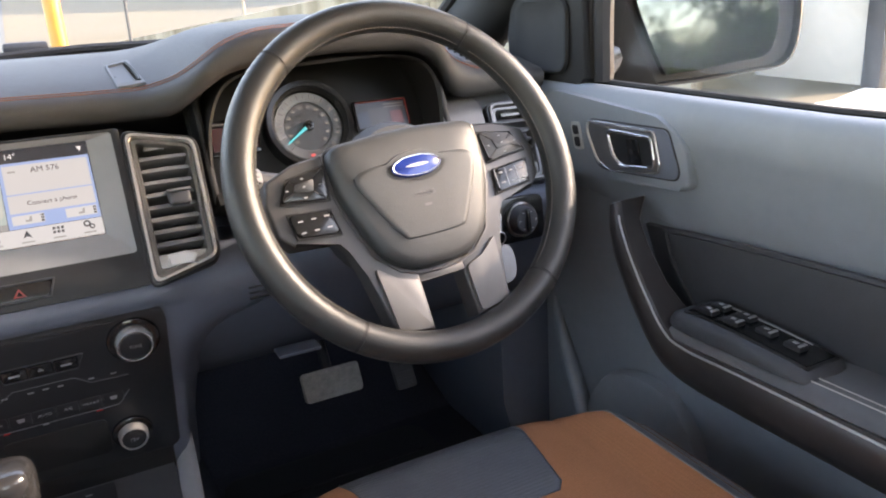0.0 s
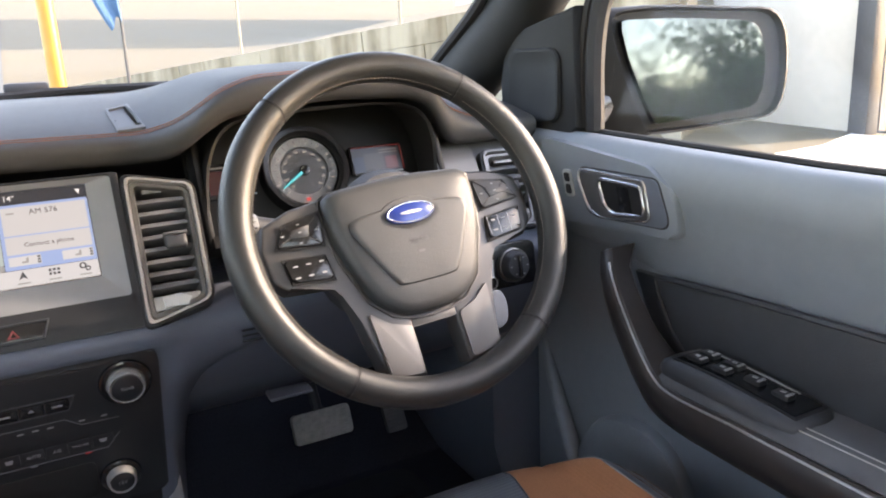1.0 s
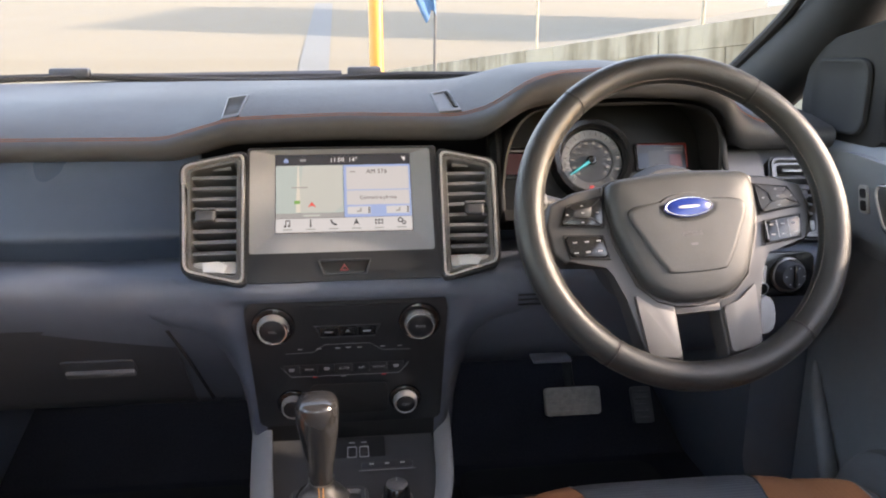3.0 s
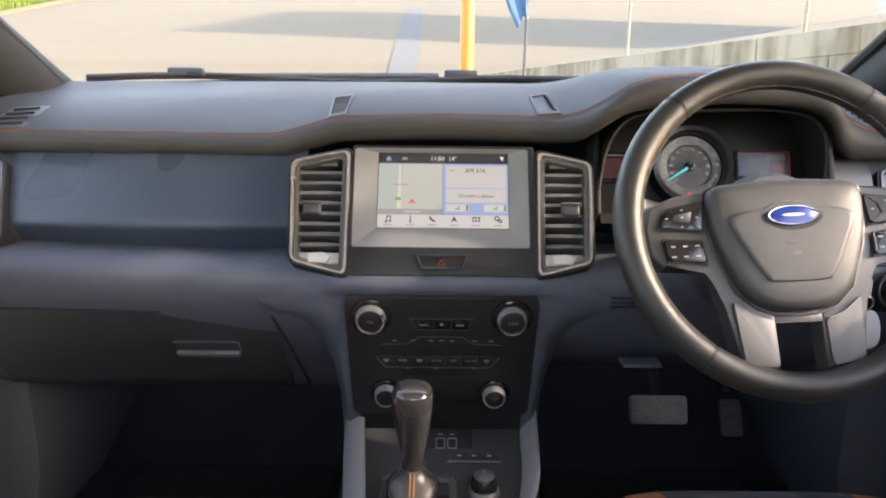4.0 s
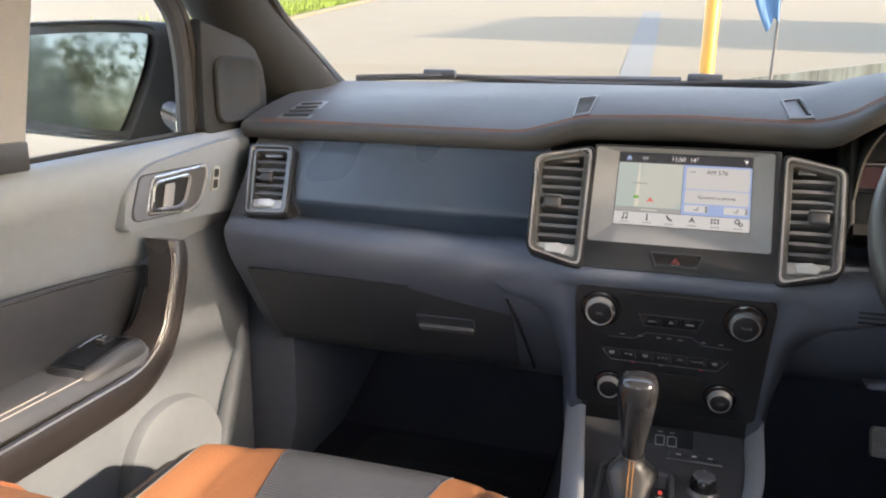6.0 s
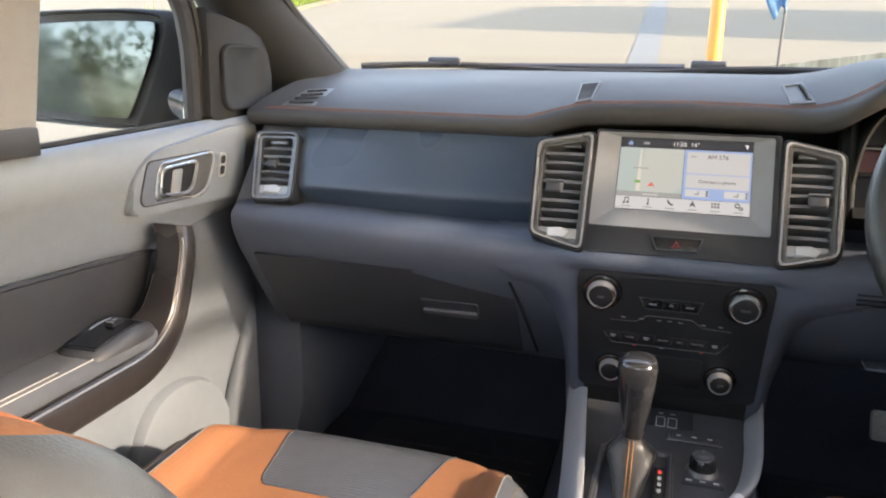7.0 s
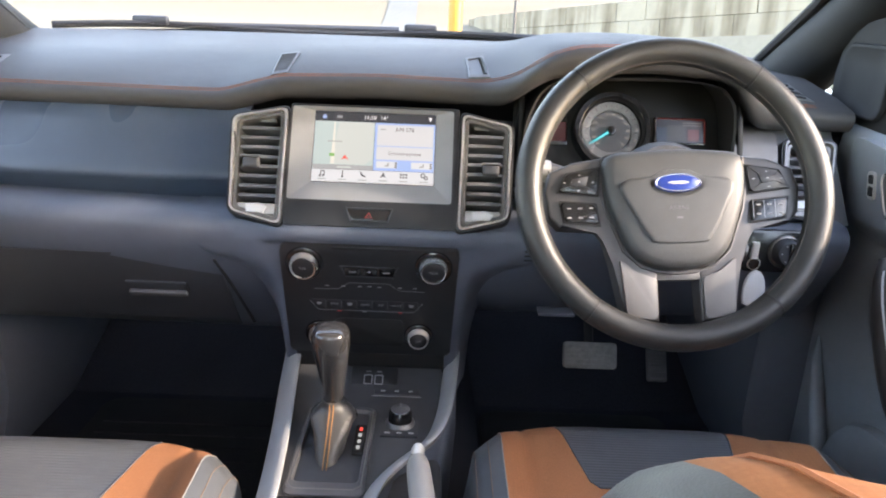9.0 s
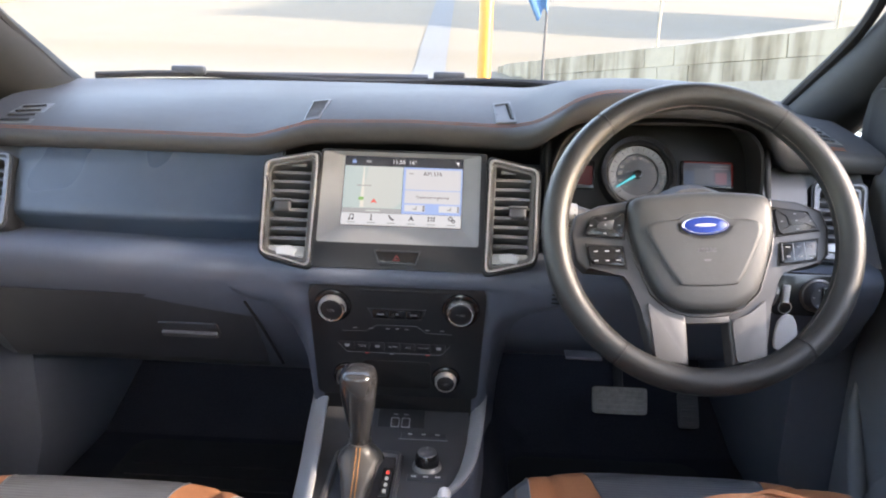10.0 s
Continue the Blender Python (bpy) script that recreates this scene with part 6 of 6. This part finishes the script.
    part("cushion_core", box(0.44, 0.50, 0.15, (0, -0.29, -0.12), 0.03, 3), SEATBLK, s)
    part("plinth", box(0.40, 0.42, 0.16, (0, -0.30, -0.26), 0.01), BLACKP, s)
    for sg in (-1, 1):
        part("slide_rail", box(0.03, 0.55, 0.05, (sg * 0.19, -0.28, -0.285), 0.005), GUNMETAL, s)
    # reclined backrest with rounded shoulders
    BACK = 0.515
    m = pose(0, -0.505, 0.01, recline, 0, 0)
    rows = []
    vs = np.linspace(0, 1, 36)
    us2 = np.linspace(-1, 1, 81)
    for v in vs:
        hw = 0.262 - 0.045 * max(0.0, (v - 0.70) / 0.30) ** 3
        r = []
        for u in us2:
            au = abs(u)
            bol = 0.034 * math.exp(-((au - 0.80) / 0.16) ** 2) * (1 - 0.6 * v)
            edge = -0.10 * max(0.0, (au - 0.86) / 0.14) ** 1.8
            top = -0.075 * max(0.0, (v - 0.84) / 0.16) ** 2.2
            r.append(m @ Vector((u * hw, 0.012 + bol + edge + top, v * BACK - 0.045 * au ** 4 * v)))
        rows.append(r)

    def pick2(i, j):
        u = abs(0.5 * (us2[j] + us2[j + 1]))
        return ("back_bolster" if us2[j] > 0 else "back_bolster.") if u > 0.775 + 0.05 * max(0.0, min(1.0, (i - 22) / 8)) else ("back_panel" if u < 0.36 and i < 20 else ("back_fabric" if us2[j] > 0 else "back_fabric."))
    for key, b in split_loft(rows, pick2).items():
        key = key.strip(".")
        part(key, b, {"back_bolster": SEATBLK, "back_panel": RIB, "back_fabric": ORANGE}[key], s, {"back_bolster": "black leather back bolster", "back_panel": "ribbed black leather panel", "back_fabric": "burnt orange mesh fabric"}[key], 70)
    b = box(0.44, 0.09, 0.48, (0, -0.055, 0.24), 0.04, 4)
    bmesh.ops.transform(b, matrix=m, verts=b.verts)
    part("back_shell", b, SEATBLK, s)
    for sg in (-1, 1):
        for o in (0.75, 0.90):
            j = min(range(81), key=lambda q: abs(us2[q] - sg * o))
            part("back_piping", tube([rows[i][j] + Vector((0, 0, 0.001)) for i in range(1, len(rows))], 0.0010, 5), THREAD, s, "orange piping")
    return s


seat(-0.363, -0.185, 0.912, "burnt orange and black passenger seat lit by the sun", 32)
seat(0.378, -0.130, 0.922, "burnt orange and black driver's seat in the shade", 31)


# ---- doors ----
def door(s, belt, insert_top, label):
    m = Matrix(((0, 0, 1, -0.745), (1, 0, 0, 0), (0, 1, 0, 0), (0, 0, 0, 1))) if s < 0 else Matrix(((0, 0, -1, 0.745), (-1, 0, 0, 0), (0, 1, 0, 0), (0, 0, 0, 1)))
    d = thing("door_1" if s < 0 else "door_2", label, "car door", m, group="front doors", kind="structure")
    U = lambda y: y if s < 0 else -y
    P = lambda pts: [(U(y), z) for y, z in (pts if s < 0 else pts[::-1])]
    zb = lambda y: float(np.interp(-y, [p[0] for p in belt], [p[1] for p in belt]))
    zi = lambda y: float(np.interp(-y, [p[0] for p in insert_top], [p[1] for p in insert_top]))
    ys = np.concatenate([np.linspace(0.13, -0.2, 14), np.linspace(-0.25, -0.84, 12)])
    # upper trim
    rows = []
    for y in ys:
        b, i = zb(y), zi(y)
        f = min(1.0, max(0.0, (0.13 - y) / 0.06))
        rows.append([(U(y), z, w) for w, z in ((-0.045, b - 0.012), (-0.018, b - 0.002), (0.0, b), (0.012, b - 0.006), (0.022, b - 0.022), (0.026, b - 0.05), (0.022, b - 0.40 * (b - i)), (0.012, b - 0.75 * (b - i)), (0.009, i + 0.01), (0.004, i), (-0.04, i))])
    part("upper_trim", loft(rows), DOORGREY, d, "grey grained upper trim", 50)
    part("window_seal", tube([(U(y), zb(y) + 0.001, -0.022) for y in ys], 0.004, 6), RUBBER, d)
    # lower panel
    part("lower_panel", prism(P([(0.115, 1.24), (0.10, 1.10), (0.135, 0.98), (0.135, 0.62), (-0.84, 0.62), (-0.84, 1.13), (-0.2, 1.13)]), -0.05, 0.002, 0.004), DOORGREY, d, "grey lower door panel")
    part("speaker_pod", dome(P([(0.02, 0.64), (0.012, 0.78), (-0.04, 0.865), (-0.12, 0.893), (-0.19, 0.875), (-0.235, 0.80), (-0.245, 0.64)]), 0.0, 0.024, ((1.0, 0.4), (0.96, 0.8), (0.85, 1.0), (0.4, 1.05))), DOORGREY, d)
    part("map_pocket", dome(P([(-0.34, 0.64), (-0.36, 0.78), (-0.50, 0.82), (-0.82, 0.82), (-0.82, 0.64)]), 0.0, 0.045, ((1.0, 0.5), (0.97, 0.9), (0.9, 1.0), (0.4, 1.0))), DOORGREY, d)
    part("front_rib", tube([(U(y), z, w) for y, z, w in ((0.115, 0.945, -0.004), (0.090, 0.905, 0.008), (0.045, 0.835, 0.016), (0.005, 0.76, 0.018), (-0.01, 0.68, 0.012))], [0.006, 0.012, 0.017, 0.019, 0.019], 12, flat=0.8), DOORGREY, d, "raised rib at the door's front edge")
    # black insert
    fx = 0.036 if s > 0 else 0.0
    part("insert", prism(P([(-0.148 + fx, zi(-0.148) - 0.006), (-0.30, zi(-0.30) - 0.002), (-0.45, zi(-0.45) - 0.002), (-0.84, zi(-0.84) - 0.002), (-0.84, 1.02 - 0.05), (-0.25 + fx, 0.995), (-0.178 + fx, 1.055)]), 0.0, 0.012, 0.003), DOORBLK, d, "black leather door insert")
    part("insert_frame", tube([(U(y), z, 0.012) for y, z in ((-0.84, zi(-0.84)), (-0.45, zi(-0.45)), (-0.30, zi(-0.30)), (-0.185, zi(-0.18) - 0.002), (-0.152, zi(-0.155) - 0.006), (-0.160, 1.09), (-0.180, 1.055), (-0.235, 1.0))], 0.004, 6), BLACKP, d)
    # armrest: black pad on a brown metallic skirt that runs into the pull handle
    rows = []
    for y in np.linspace(-0.235, -0.84, 16):
        k = min(1.0, (-0.235 - y) / 0.03)
        rows.append([(U(y), z, w) for w, z in ((0.0, 1.035), (0.055, 1.036), (0.074, 1.033), (0.083, 1.026), (0.086, 1.018), (0.080, 1.010), (0.0, 0.995))])
    part("armrest_pad", loft(rows), PADBLK, d, "black leather armrest pad", 50)
    part("armrest_stitching", tube([(U(y), 1.0357, 0.066) for y in np.linspace(-0.40, -0.84, 12)], 0.0008, 5), THREADP, d)
    part("armrest_stitching", tube([(U(y), 1.0337, 0.073) for y in np.linspace(-0.30, -0.84, 12)], 0.0008, 5), THREADP, d)
    # one moulding sweeps down from the pull handle and back under the armrest pad
    keys = ((-0.143, 1.158, 0.042, 0.020, 0.070), (-0.150, 1.130, 0.043, 0.030, 0.079), (-0.170, 1.088, 0.042, 0.036, 0.085), (-0.196, 1.040, 0.043, 0.030, 0.089), (-0.230, 1.007, 0.047, 0.012, 0.090), (-0.275, 0.990, 0.051, 0.002, 0.091), (-0.35, 0.987, 0.052, 0.0, 0.091), (-0.55, 0.985, 0.052, 0.0, 0.091), (-0.84, 0.983, 0.052, 0.0, 0.091))
    if s > 0:
        keys = ((-0.113, 1.153, 0.030, 0.020, 0.070), (-0.127, 1.128, 0.036, 0.042, 0.080), (-0.149, 1.097, 0.040, 0.048, 0.087), (-0.180, 1.055, 0.042, 0.046, 0.090), (-0.216, 1.012, 0.045, 0.030, 0.091), (-0.256, 0.991, 0.052, 0.008, 0.091), (-0.35, 0.988, 0.056, 0.0, 0.091), (-0.55, 0.986, 0.056, 0.0, 0.091), (-0.84, 0.984, 0.056, 0.0, 0.091))
    line = smooth_path([(k[0], k[1], 0) for k in keys], 6)
    rows, crest = [], []
    for i, p in enumerate(line):
        f = i / 6
        h, w0, w1 = (float(np.interp(f, range(len(keys)), [k[c] for k in keys])) for c in (2, 3, 4))
        tan = (line[min(i + 1, len(line) - 1)] - line[max(i - 1, 0)]).normalized()
        nrm = Vector((tan.y, -tan.x, 0))
        if nrm.y < 0:
            nrm = -nrm
        q = min(0.006, h * 0.3)
        sec = ((-h / 2 + q, w0), (h / 2 - q, w0), (h / 2, w0 + q), (h / 2, w1 - q), (h / 2 - q, w1), (0.0, w1 + 0.002), (-h / 2 + q * 1.4, w1 - 0.002), (-h / 2, w1 - 2 * q), (-h / 2, w0 + q))
        rows.append([(U(p.x + nrm.x * a), p.y + nrm.y * a, w) for a, w in sec])
        crest.append((U(p.x + nrm.x * (h / 2 - 0.003)), p.y + nrm.y * (h / 2 - 0.003), w1 - 0.002))
    part("pull_handle", loft(rows), BROWNMET, d, "dark brown metallic pull handle and skirt", 40)
    # thin silver line drawn as the highlight along the crest
    part("pull_highlight", tube(crest[4:], 0.0015, 6), SILVER, d)
    # window switches: a rounded pod on the pad with a black inlay
    y0, y1, nsw = (-0.222, -0.415, 4) if s > 0 else (-0.232, -0.348, 1)
    prof = ((y0, 0.034, 0.064, 1.037), (y0 - 0.006, 0.022, 0.075, 1.044), (y0 - 0.018, 0.014, 0.081, 1.049), (y0 - 0.04, 0.010, 0.084, 1.051), (0.5 * (y0 + y1), 0.010, 0.084, 1.050), (y1 + 0.020, 0.010, 0.084, 1.044), (y1, 0.014, 0.080, 1.0415), (y1 - 0.008, 0.022, 0.070, 1.039), (y1 - 0.011, 0.034, 0.058, 1.0365))
    top = lambda y: float(np.interp(-y, [-q[0] for q in prof], [q[3] for q in prof]))
    swp = part("switch_panel", loft([[(U(y), z, w) for w, z in ((a, 1.030), (a + 0.001, h - 0.006), (a + 0.006, h - 0.001), (0.5 * (a + b), h), (b - 0.008, h - 0.001), (b - 0.001, h - 0.007), (b, 1.030))] for y, a, b, h in prof]), DOORBLK, d, "rounded switch pod", 60)
    part("switch_rim", loft([[(U(y), top(y) + dz, w) for w, dz in ((0.0225, -0.004), (0.0225, 0.0008), (0.0715, 0.0008), (0.0715, -0.004))] for y in np.linspace(y0 - 0.024, y1 + 0.002, 7)]), PANELB, swp)
    part("switch_well", loft([[(U(y), top(y) + dz, w) for w, dz in ((0.026, -0.004), (0.026, 0.0018), (0.068, 0.0018), (0.068, -0.004))] for y in np.linspace(y0 - 0.028, y1 + 0.006, 7)]), GLOSSB, swp)
    part("switch_line", tube([(U(y), top(y) + 0.0022, 0.0265) for y in np.linspace(y0 - 0.032, y0 - 0.032 - 0.030 * nsw - 0.01, 6)], 0.0011, 5), SILVER, swp)
    for k in range(nsw):
        y = y0 - 0.048 - 0.036 * k
        for q in ((0.036, 0.056) if (nsw > 1 and k < 2) else (0.046,)):
            b = part("window_switch", box(0.022, 0.008, 0.015, (U(y), top(y) + 0.003, q), 0.003), PANELB, swp)
            part("switch_dip", box(0.011, 0.0012, 0.013, (U(y + 0.013), top(y) + 0.0020, q), 0.0004), DEEP, b)
            part("switch_tip", box(0.004, 0.002, 0.012, (U(y - 0.008), top(y) + 0.0065, q), 0.001), SILVER, b)
            part("switch_mark", box(0.006, 0.0006, 0.004, (U(y), top(y) + 0.0073, q), 0), WHITEP, b)
    # inner handle on a raised pod at the front of the trim
    pan = part("handle_pod", prism(round_poly(P([(-0.198, 1.236), (-0.150, 1.2645), (0.050, 1.284), (0.088, 1.282), (0.060, 1.166), (-0.210, 1.179)]), [0.02, 0.03, 0.02, 0.01, 0.01, 0.012]), -0.01, 0.031, 0.006, 3), DOORGREY, d, "raised grey handle pod")
    rec = [(-0.172, 1.252), (-0.020, 1.252), (-0.012, 1.236), (-0.036, 1.190), (-0.055, 1.184), (-0.188, 1.189), (-0.194, 1.200)]
    # dark plate stands for the shadow round the handle surround
    part("recess_edge", prism(round_poly(P(rec), 0.010), 0.02, 0.0318, 0), RUBBER, pan, "flat dark plate for the shadow gap")
    part("recess_plate", prism(round_poly(P([(-0.098 + (y + 0.098) * 0.975, 1.219 + (z - 1.219) * 0.945) for y, z in rec]), 0.009), 0.02, 0.0332, 0.001), DOORSLATE, pan, "darker handle surround")
    fo = round_poly(P([(-0.150, 1.2455), (-0.022, 1.2490), (-0.018, 1.236), (-0.042, 1.196), (-0.066, 1.187), (-0.164, 1.196)]), [0.012, 0.006, 0.010, 0.014, 0.012, 0.007])
    fi = round_poly(P([(-0.146, 1.2385), (-0.070, 1.2405), (-0.063, 1.236), (-0.078, 1.203), (-0.094, 1.1955), (-0.155, 1.2010)]), [0.012, 0.006, 0.010, 0.014, 0.012, 0.007])
    part("handle_bezel", band(fo, fi, 0.022, 0.0365, 0.0025), GUNMETAL, pan, "dark satin handle surround")
    part("bezel_edge", tube([(x, z, 0.0345) for x, z in fo + fo[:1]], 0.0022, 6), VENTMET, pan, "satin silver edge")
    part("bezel_ring", tube([(x, z, 0.0355) for x, z in fi + fi[:1]], 0.0026, 6), CHROME, pan, "bright inner ring")
    # near-flush black plate gives the cavity its shade by colour
    part("handle_cavity", prism(fi, 0.020, 0.0335, 0), DEEP, pan)
    # same pull on both doors: silver where lit, black where shaded
    part("door_handle", prism(round_poly(P([(-0.098, 1.233), (-0.120, 1.233), (-0.130, 1.1985), (-0.108, 1.1985)]), 0.003), 0.030, 0.0350, 0.002), SILVER if s < 0 else GLOSSB, pan, "door pull inside the bezel")
    lk = part("lock_switch", prism(round_poly(P([(0.002, 1.2445), (0.020, 1.2435), (0.010, 1.2055), (-0.009, 1.2065)]), 0.005), 0.026, 0.0345, 0.002), SILVER, pan, "door lock switch")
    part("lock_mark", prism(round_poly(P([(0.003, 1.240), (0.015, 1.239), (0.0115, 1.2265), (-0.0005, 1.2275)]), 0.003), 0.0335, 0.0352, 0.0005), RUBBER, lk)
    part("lock_mark", prism(round_poly(P([(-0.001, 1.224), (0.0105, 1.223), (0.007, 1.2095), (-0.005, 1.2105)]), 0.003), 0.0335, 0.0352, 0.0005), RUBBER, lk)
    # sail panel with tweeter, window frame, glass
    sail = part("sail_panel", prism(P([(0.22, 1.26), (0.225, 1.36), (0.215, 1.40), (0.190, 1.43), (0.150, 1.445), (0.03, 1.47), (0.025, 1.30), (0.05, 1.28)]), -0.04, 0.006, 0.005), PILLAR, d, "dark grey sail panel with tweeter")
    part("tweeter", dome(P(rounded(0.055, 1.305, 0.190, 1.415, 0.025)), 0.008, 0.020, ((1.0, 0.5), (0.96, 0.68), (0.9, 0.70), (0.86, 0.62), (0.4, 0.60)), 1), PILLAR, sail)
    fr = smooth_path([(U(0.012), 1.295, -0.020), (U(0.010), 1.42, -0.020), (U(-0.01), 1.50, -0.032), (U(-0.12), 1.60, -0.06), (U(-0.30), 1.67, -0.085), (U(-0.60), 1.70, -0.095), (U(-0.84), 1.70, -0.095)], 5)
    part("window_frame", tube(fr, 0.014, 8), RUBBER, d)
    part("frame_seal", tube([p + Vector((U(0.018), 0.004, 0.006)) for p in fr], 0.008, 8), RUBBER, d)
    gpts = [(0.005, 1.28), (0.0, 1.42), (-0.02, 1.50), (-0.13, 1.60), (-0.31, 1.67), (-0.6, 1.70), (-0.84, 1.70), (-0.84, 1.13), (-0.45, zb(-0.45) - 0.03)]
    g = part("glass", loft([[(U(y), z, -0.024 - 0.25 * max(0, z - 1.30) + dw) for y, z in gpts] for dw in (-0.002, 0.002)]), GLASS, d)
    g.visible_shadow = False
    # outer skin
    part("outer_skin", prism(P([(0.14, 1.24), (0.10, 0.5), (-0.86, 0.5), (-0.86, 1.12), (-0.45, zb(-0.45) - 0.06), (0.0, zb(0) - 0.05)]), -0.12, -0.055, 0.01), PAINT, d)
    return d


door(-1, ((-0.13, 1.298), (0.05, 1.291), (0.36, 1.281), (0.84, 1.278)), ((-0.13, 1.15), (0.10, 1.13), (0.157, 1.122), (0.41, 1.135), (0.84, 1.150)), "grey closed passenger door with black insert and silver handle")
door(1, ((-0.13, 1.298), (0.05, 1.291), (0.36, 1.281), (0.84, 1.278)), ((-0.13, 1.15), (0.10, 1.13), (0.157, 1.122), (0.41, 1.128), (0.84, 1.135)), "grey closed driver's door with black insert and silver handle")


# ---- mirrors ----
def door_mirror(s):
    m = plane_frame(s * 1.05, 0.12, 1.365, 4, -s * 10)
    t = thing("door_mirror", "dark door mirror with a wide glass outside the window", "mirror", m, group="door mirrors")
    S = lambda pts: [(s * x, y) for x, y in (pts if s > 0 else pts[::-1])]
    out = S([(-0.150, 0.075), (-0.10, 0.108), (0.10, 0.104), (0.190, 0.092), (0.214, 0.02), (0.192, -0.078), (0.10, -0.094), (-0.055, -0.102), (-0.095, -0.085)])
    o = smooth2(out, 4)
    cx, cy = sum(p[0] for p in o) / len(o), sum(p[1] for p in o) / len(o)
    rows = [[(cx + (x - cx) * f * (g if s * x < 0 else 1.0), cy + (y - cy) * f, w) for x, y in o] for f, w, g in ((0.94, -0.006, 1.0), (0.97, 0.006, 1.0), (1.0, 0.004, 1.0), (1.03, -0.012, 1.12), (1.03, -0.03, 1.34), (1.02, -0.07, 1.40), (0.85, -0.12, 1.3), (0.5, -0.14, 1.0))]
    part("housing", loft(rows), HOUSING, t, "dark grey housing", 60)
    gi = S([(-0.128, 0.070), (-0.09, 0.088), (0.09, 0.082), (0.145, 0.068), (0.160, 0.01), (0.145, -0.062), (0.08, -0.074), (-0.045, -0.084), (-0.075, -0.070)])
    part("mirror_glass", prism(smooth2(gi, 3), -0.004, 0.0085, 0.001), MIRROR, t, "reflecting mirror glass", 4)
    part("stalk", tube([(s * -0.12, -0.05, -0.05), (s * -0.19, -0.075, -0.05), (s * -0.26, -0.09, -0.04)], [0.045, 0.05, 0.055], 14, flat=0.7), PAINT, t)
    return t


door_mirror(1)
door_mirror(-1)

# ---- pedals and mats ----
br = thing("brake_pedal", "worn pale brake pedal pad in the footwell", "pedal", plane_frame(0.420, 0.355, 0.770, 24))
part("pad", prism(rounded(-0.055, -0.026, 0.055, 0.028, 0.008), -0.010, 0.004, 0.003), PEDAL, br)
for k in range(5):
    part("tread", box(0.094, 0.004, 0.003, (0, -0.018 + 0.0095 * k, 0.005), 0.001), PEDAL, br)
part("arm", tube([(0, 0.0, -0.012), (0.0, 0.10, -0.03), (0.0, 0.22, -0.04)], 0.010, 8), BLACKP, br)
ac = thing("accelerator_pedal", "black accelerator pedal in the footwell", "pedal", plane_frame(0.556, 0.345, 0.762, 32))
part("pad", prism(rounded(-0.020, -0.036, 0.020, 0.034, 0.006), -0.008, 0.003, 0.002), CHARCOAL, ac)
for k in range(5):
    part("tread", box(0.030, 0.005, 0.004, (0, -0.027 + 0.0125 * k, 0.004), 0.001), CHARCOAL, ac)
part("arm", tube([(0, 0.05, -0.01), (0, 0.20, -0.02)], 0.008, 8), BLACKP, ac)
for x in (-0.40, 0.40):
    mt = thing("floor_mat", "black ribbed floor mat in the footwell", "mat", pose(x, 0.08, 0.602), group="floor mats")
    part("mat", prism(rounded(-0.20, -0.30, 0.20, 0.32, 0.04), 0, 0.008, 0.003), RUBBER, mt)
    for k in range(12):
        part("rib", box(0.34, 0.006, 0.003, (0, -0.24 + 0.042 * k, 0.0085), 0.001), RUBBER, mt)

# price card held in the passenger window
pc = thing("window_card", "white folded card standing in the passenger window", "card", pose(-0.735, -0.415, 1.286, 0, 0, 0))
lean = pose(0, -0.042, 0, -11, 0, 0)
part("card", box(0.003, 0.20, 0.34, (0, 0.015, 0.185), 0.0008), CARD, pc).matrix_local = lean
part("fold_line", box(0.0036, 0.20, 0.0012, (0, 0.015, 0.118), 0), CARD, pc).matrix_local = lean
part("holder", box(0.016, 0.200, 0.034, (0.0, -0.022, 0.010), 0.003), BLACKP, pc, "black clip holder")
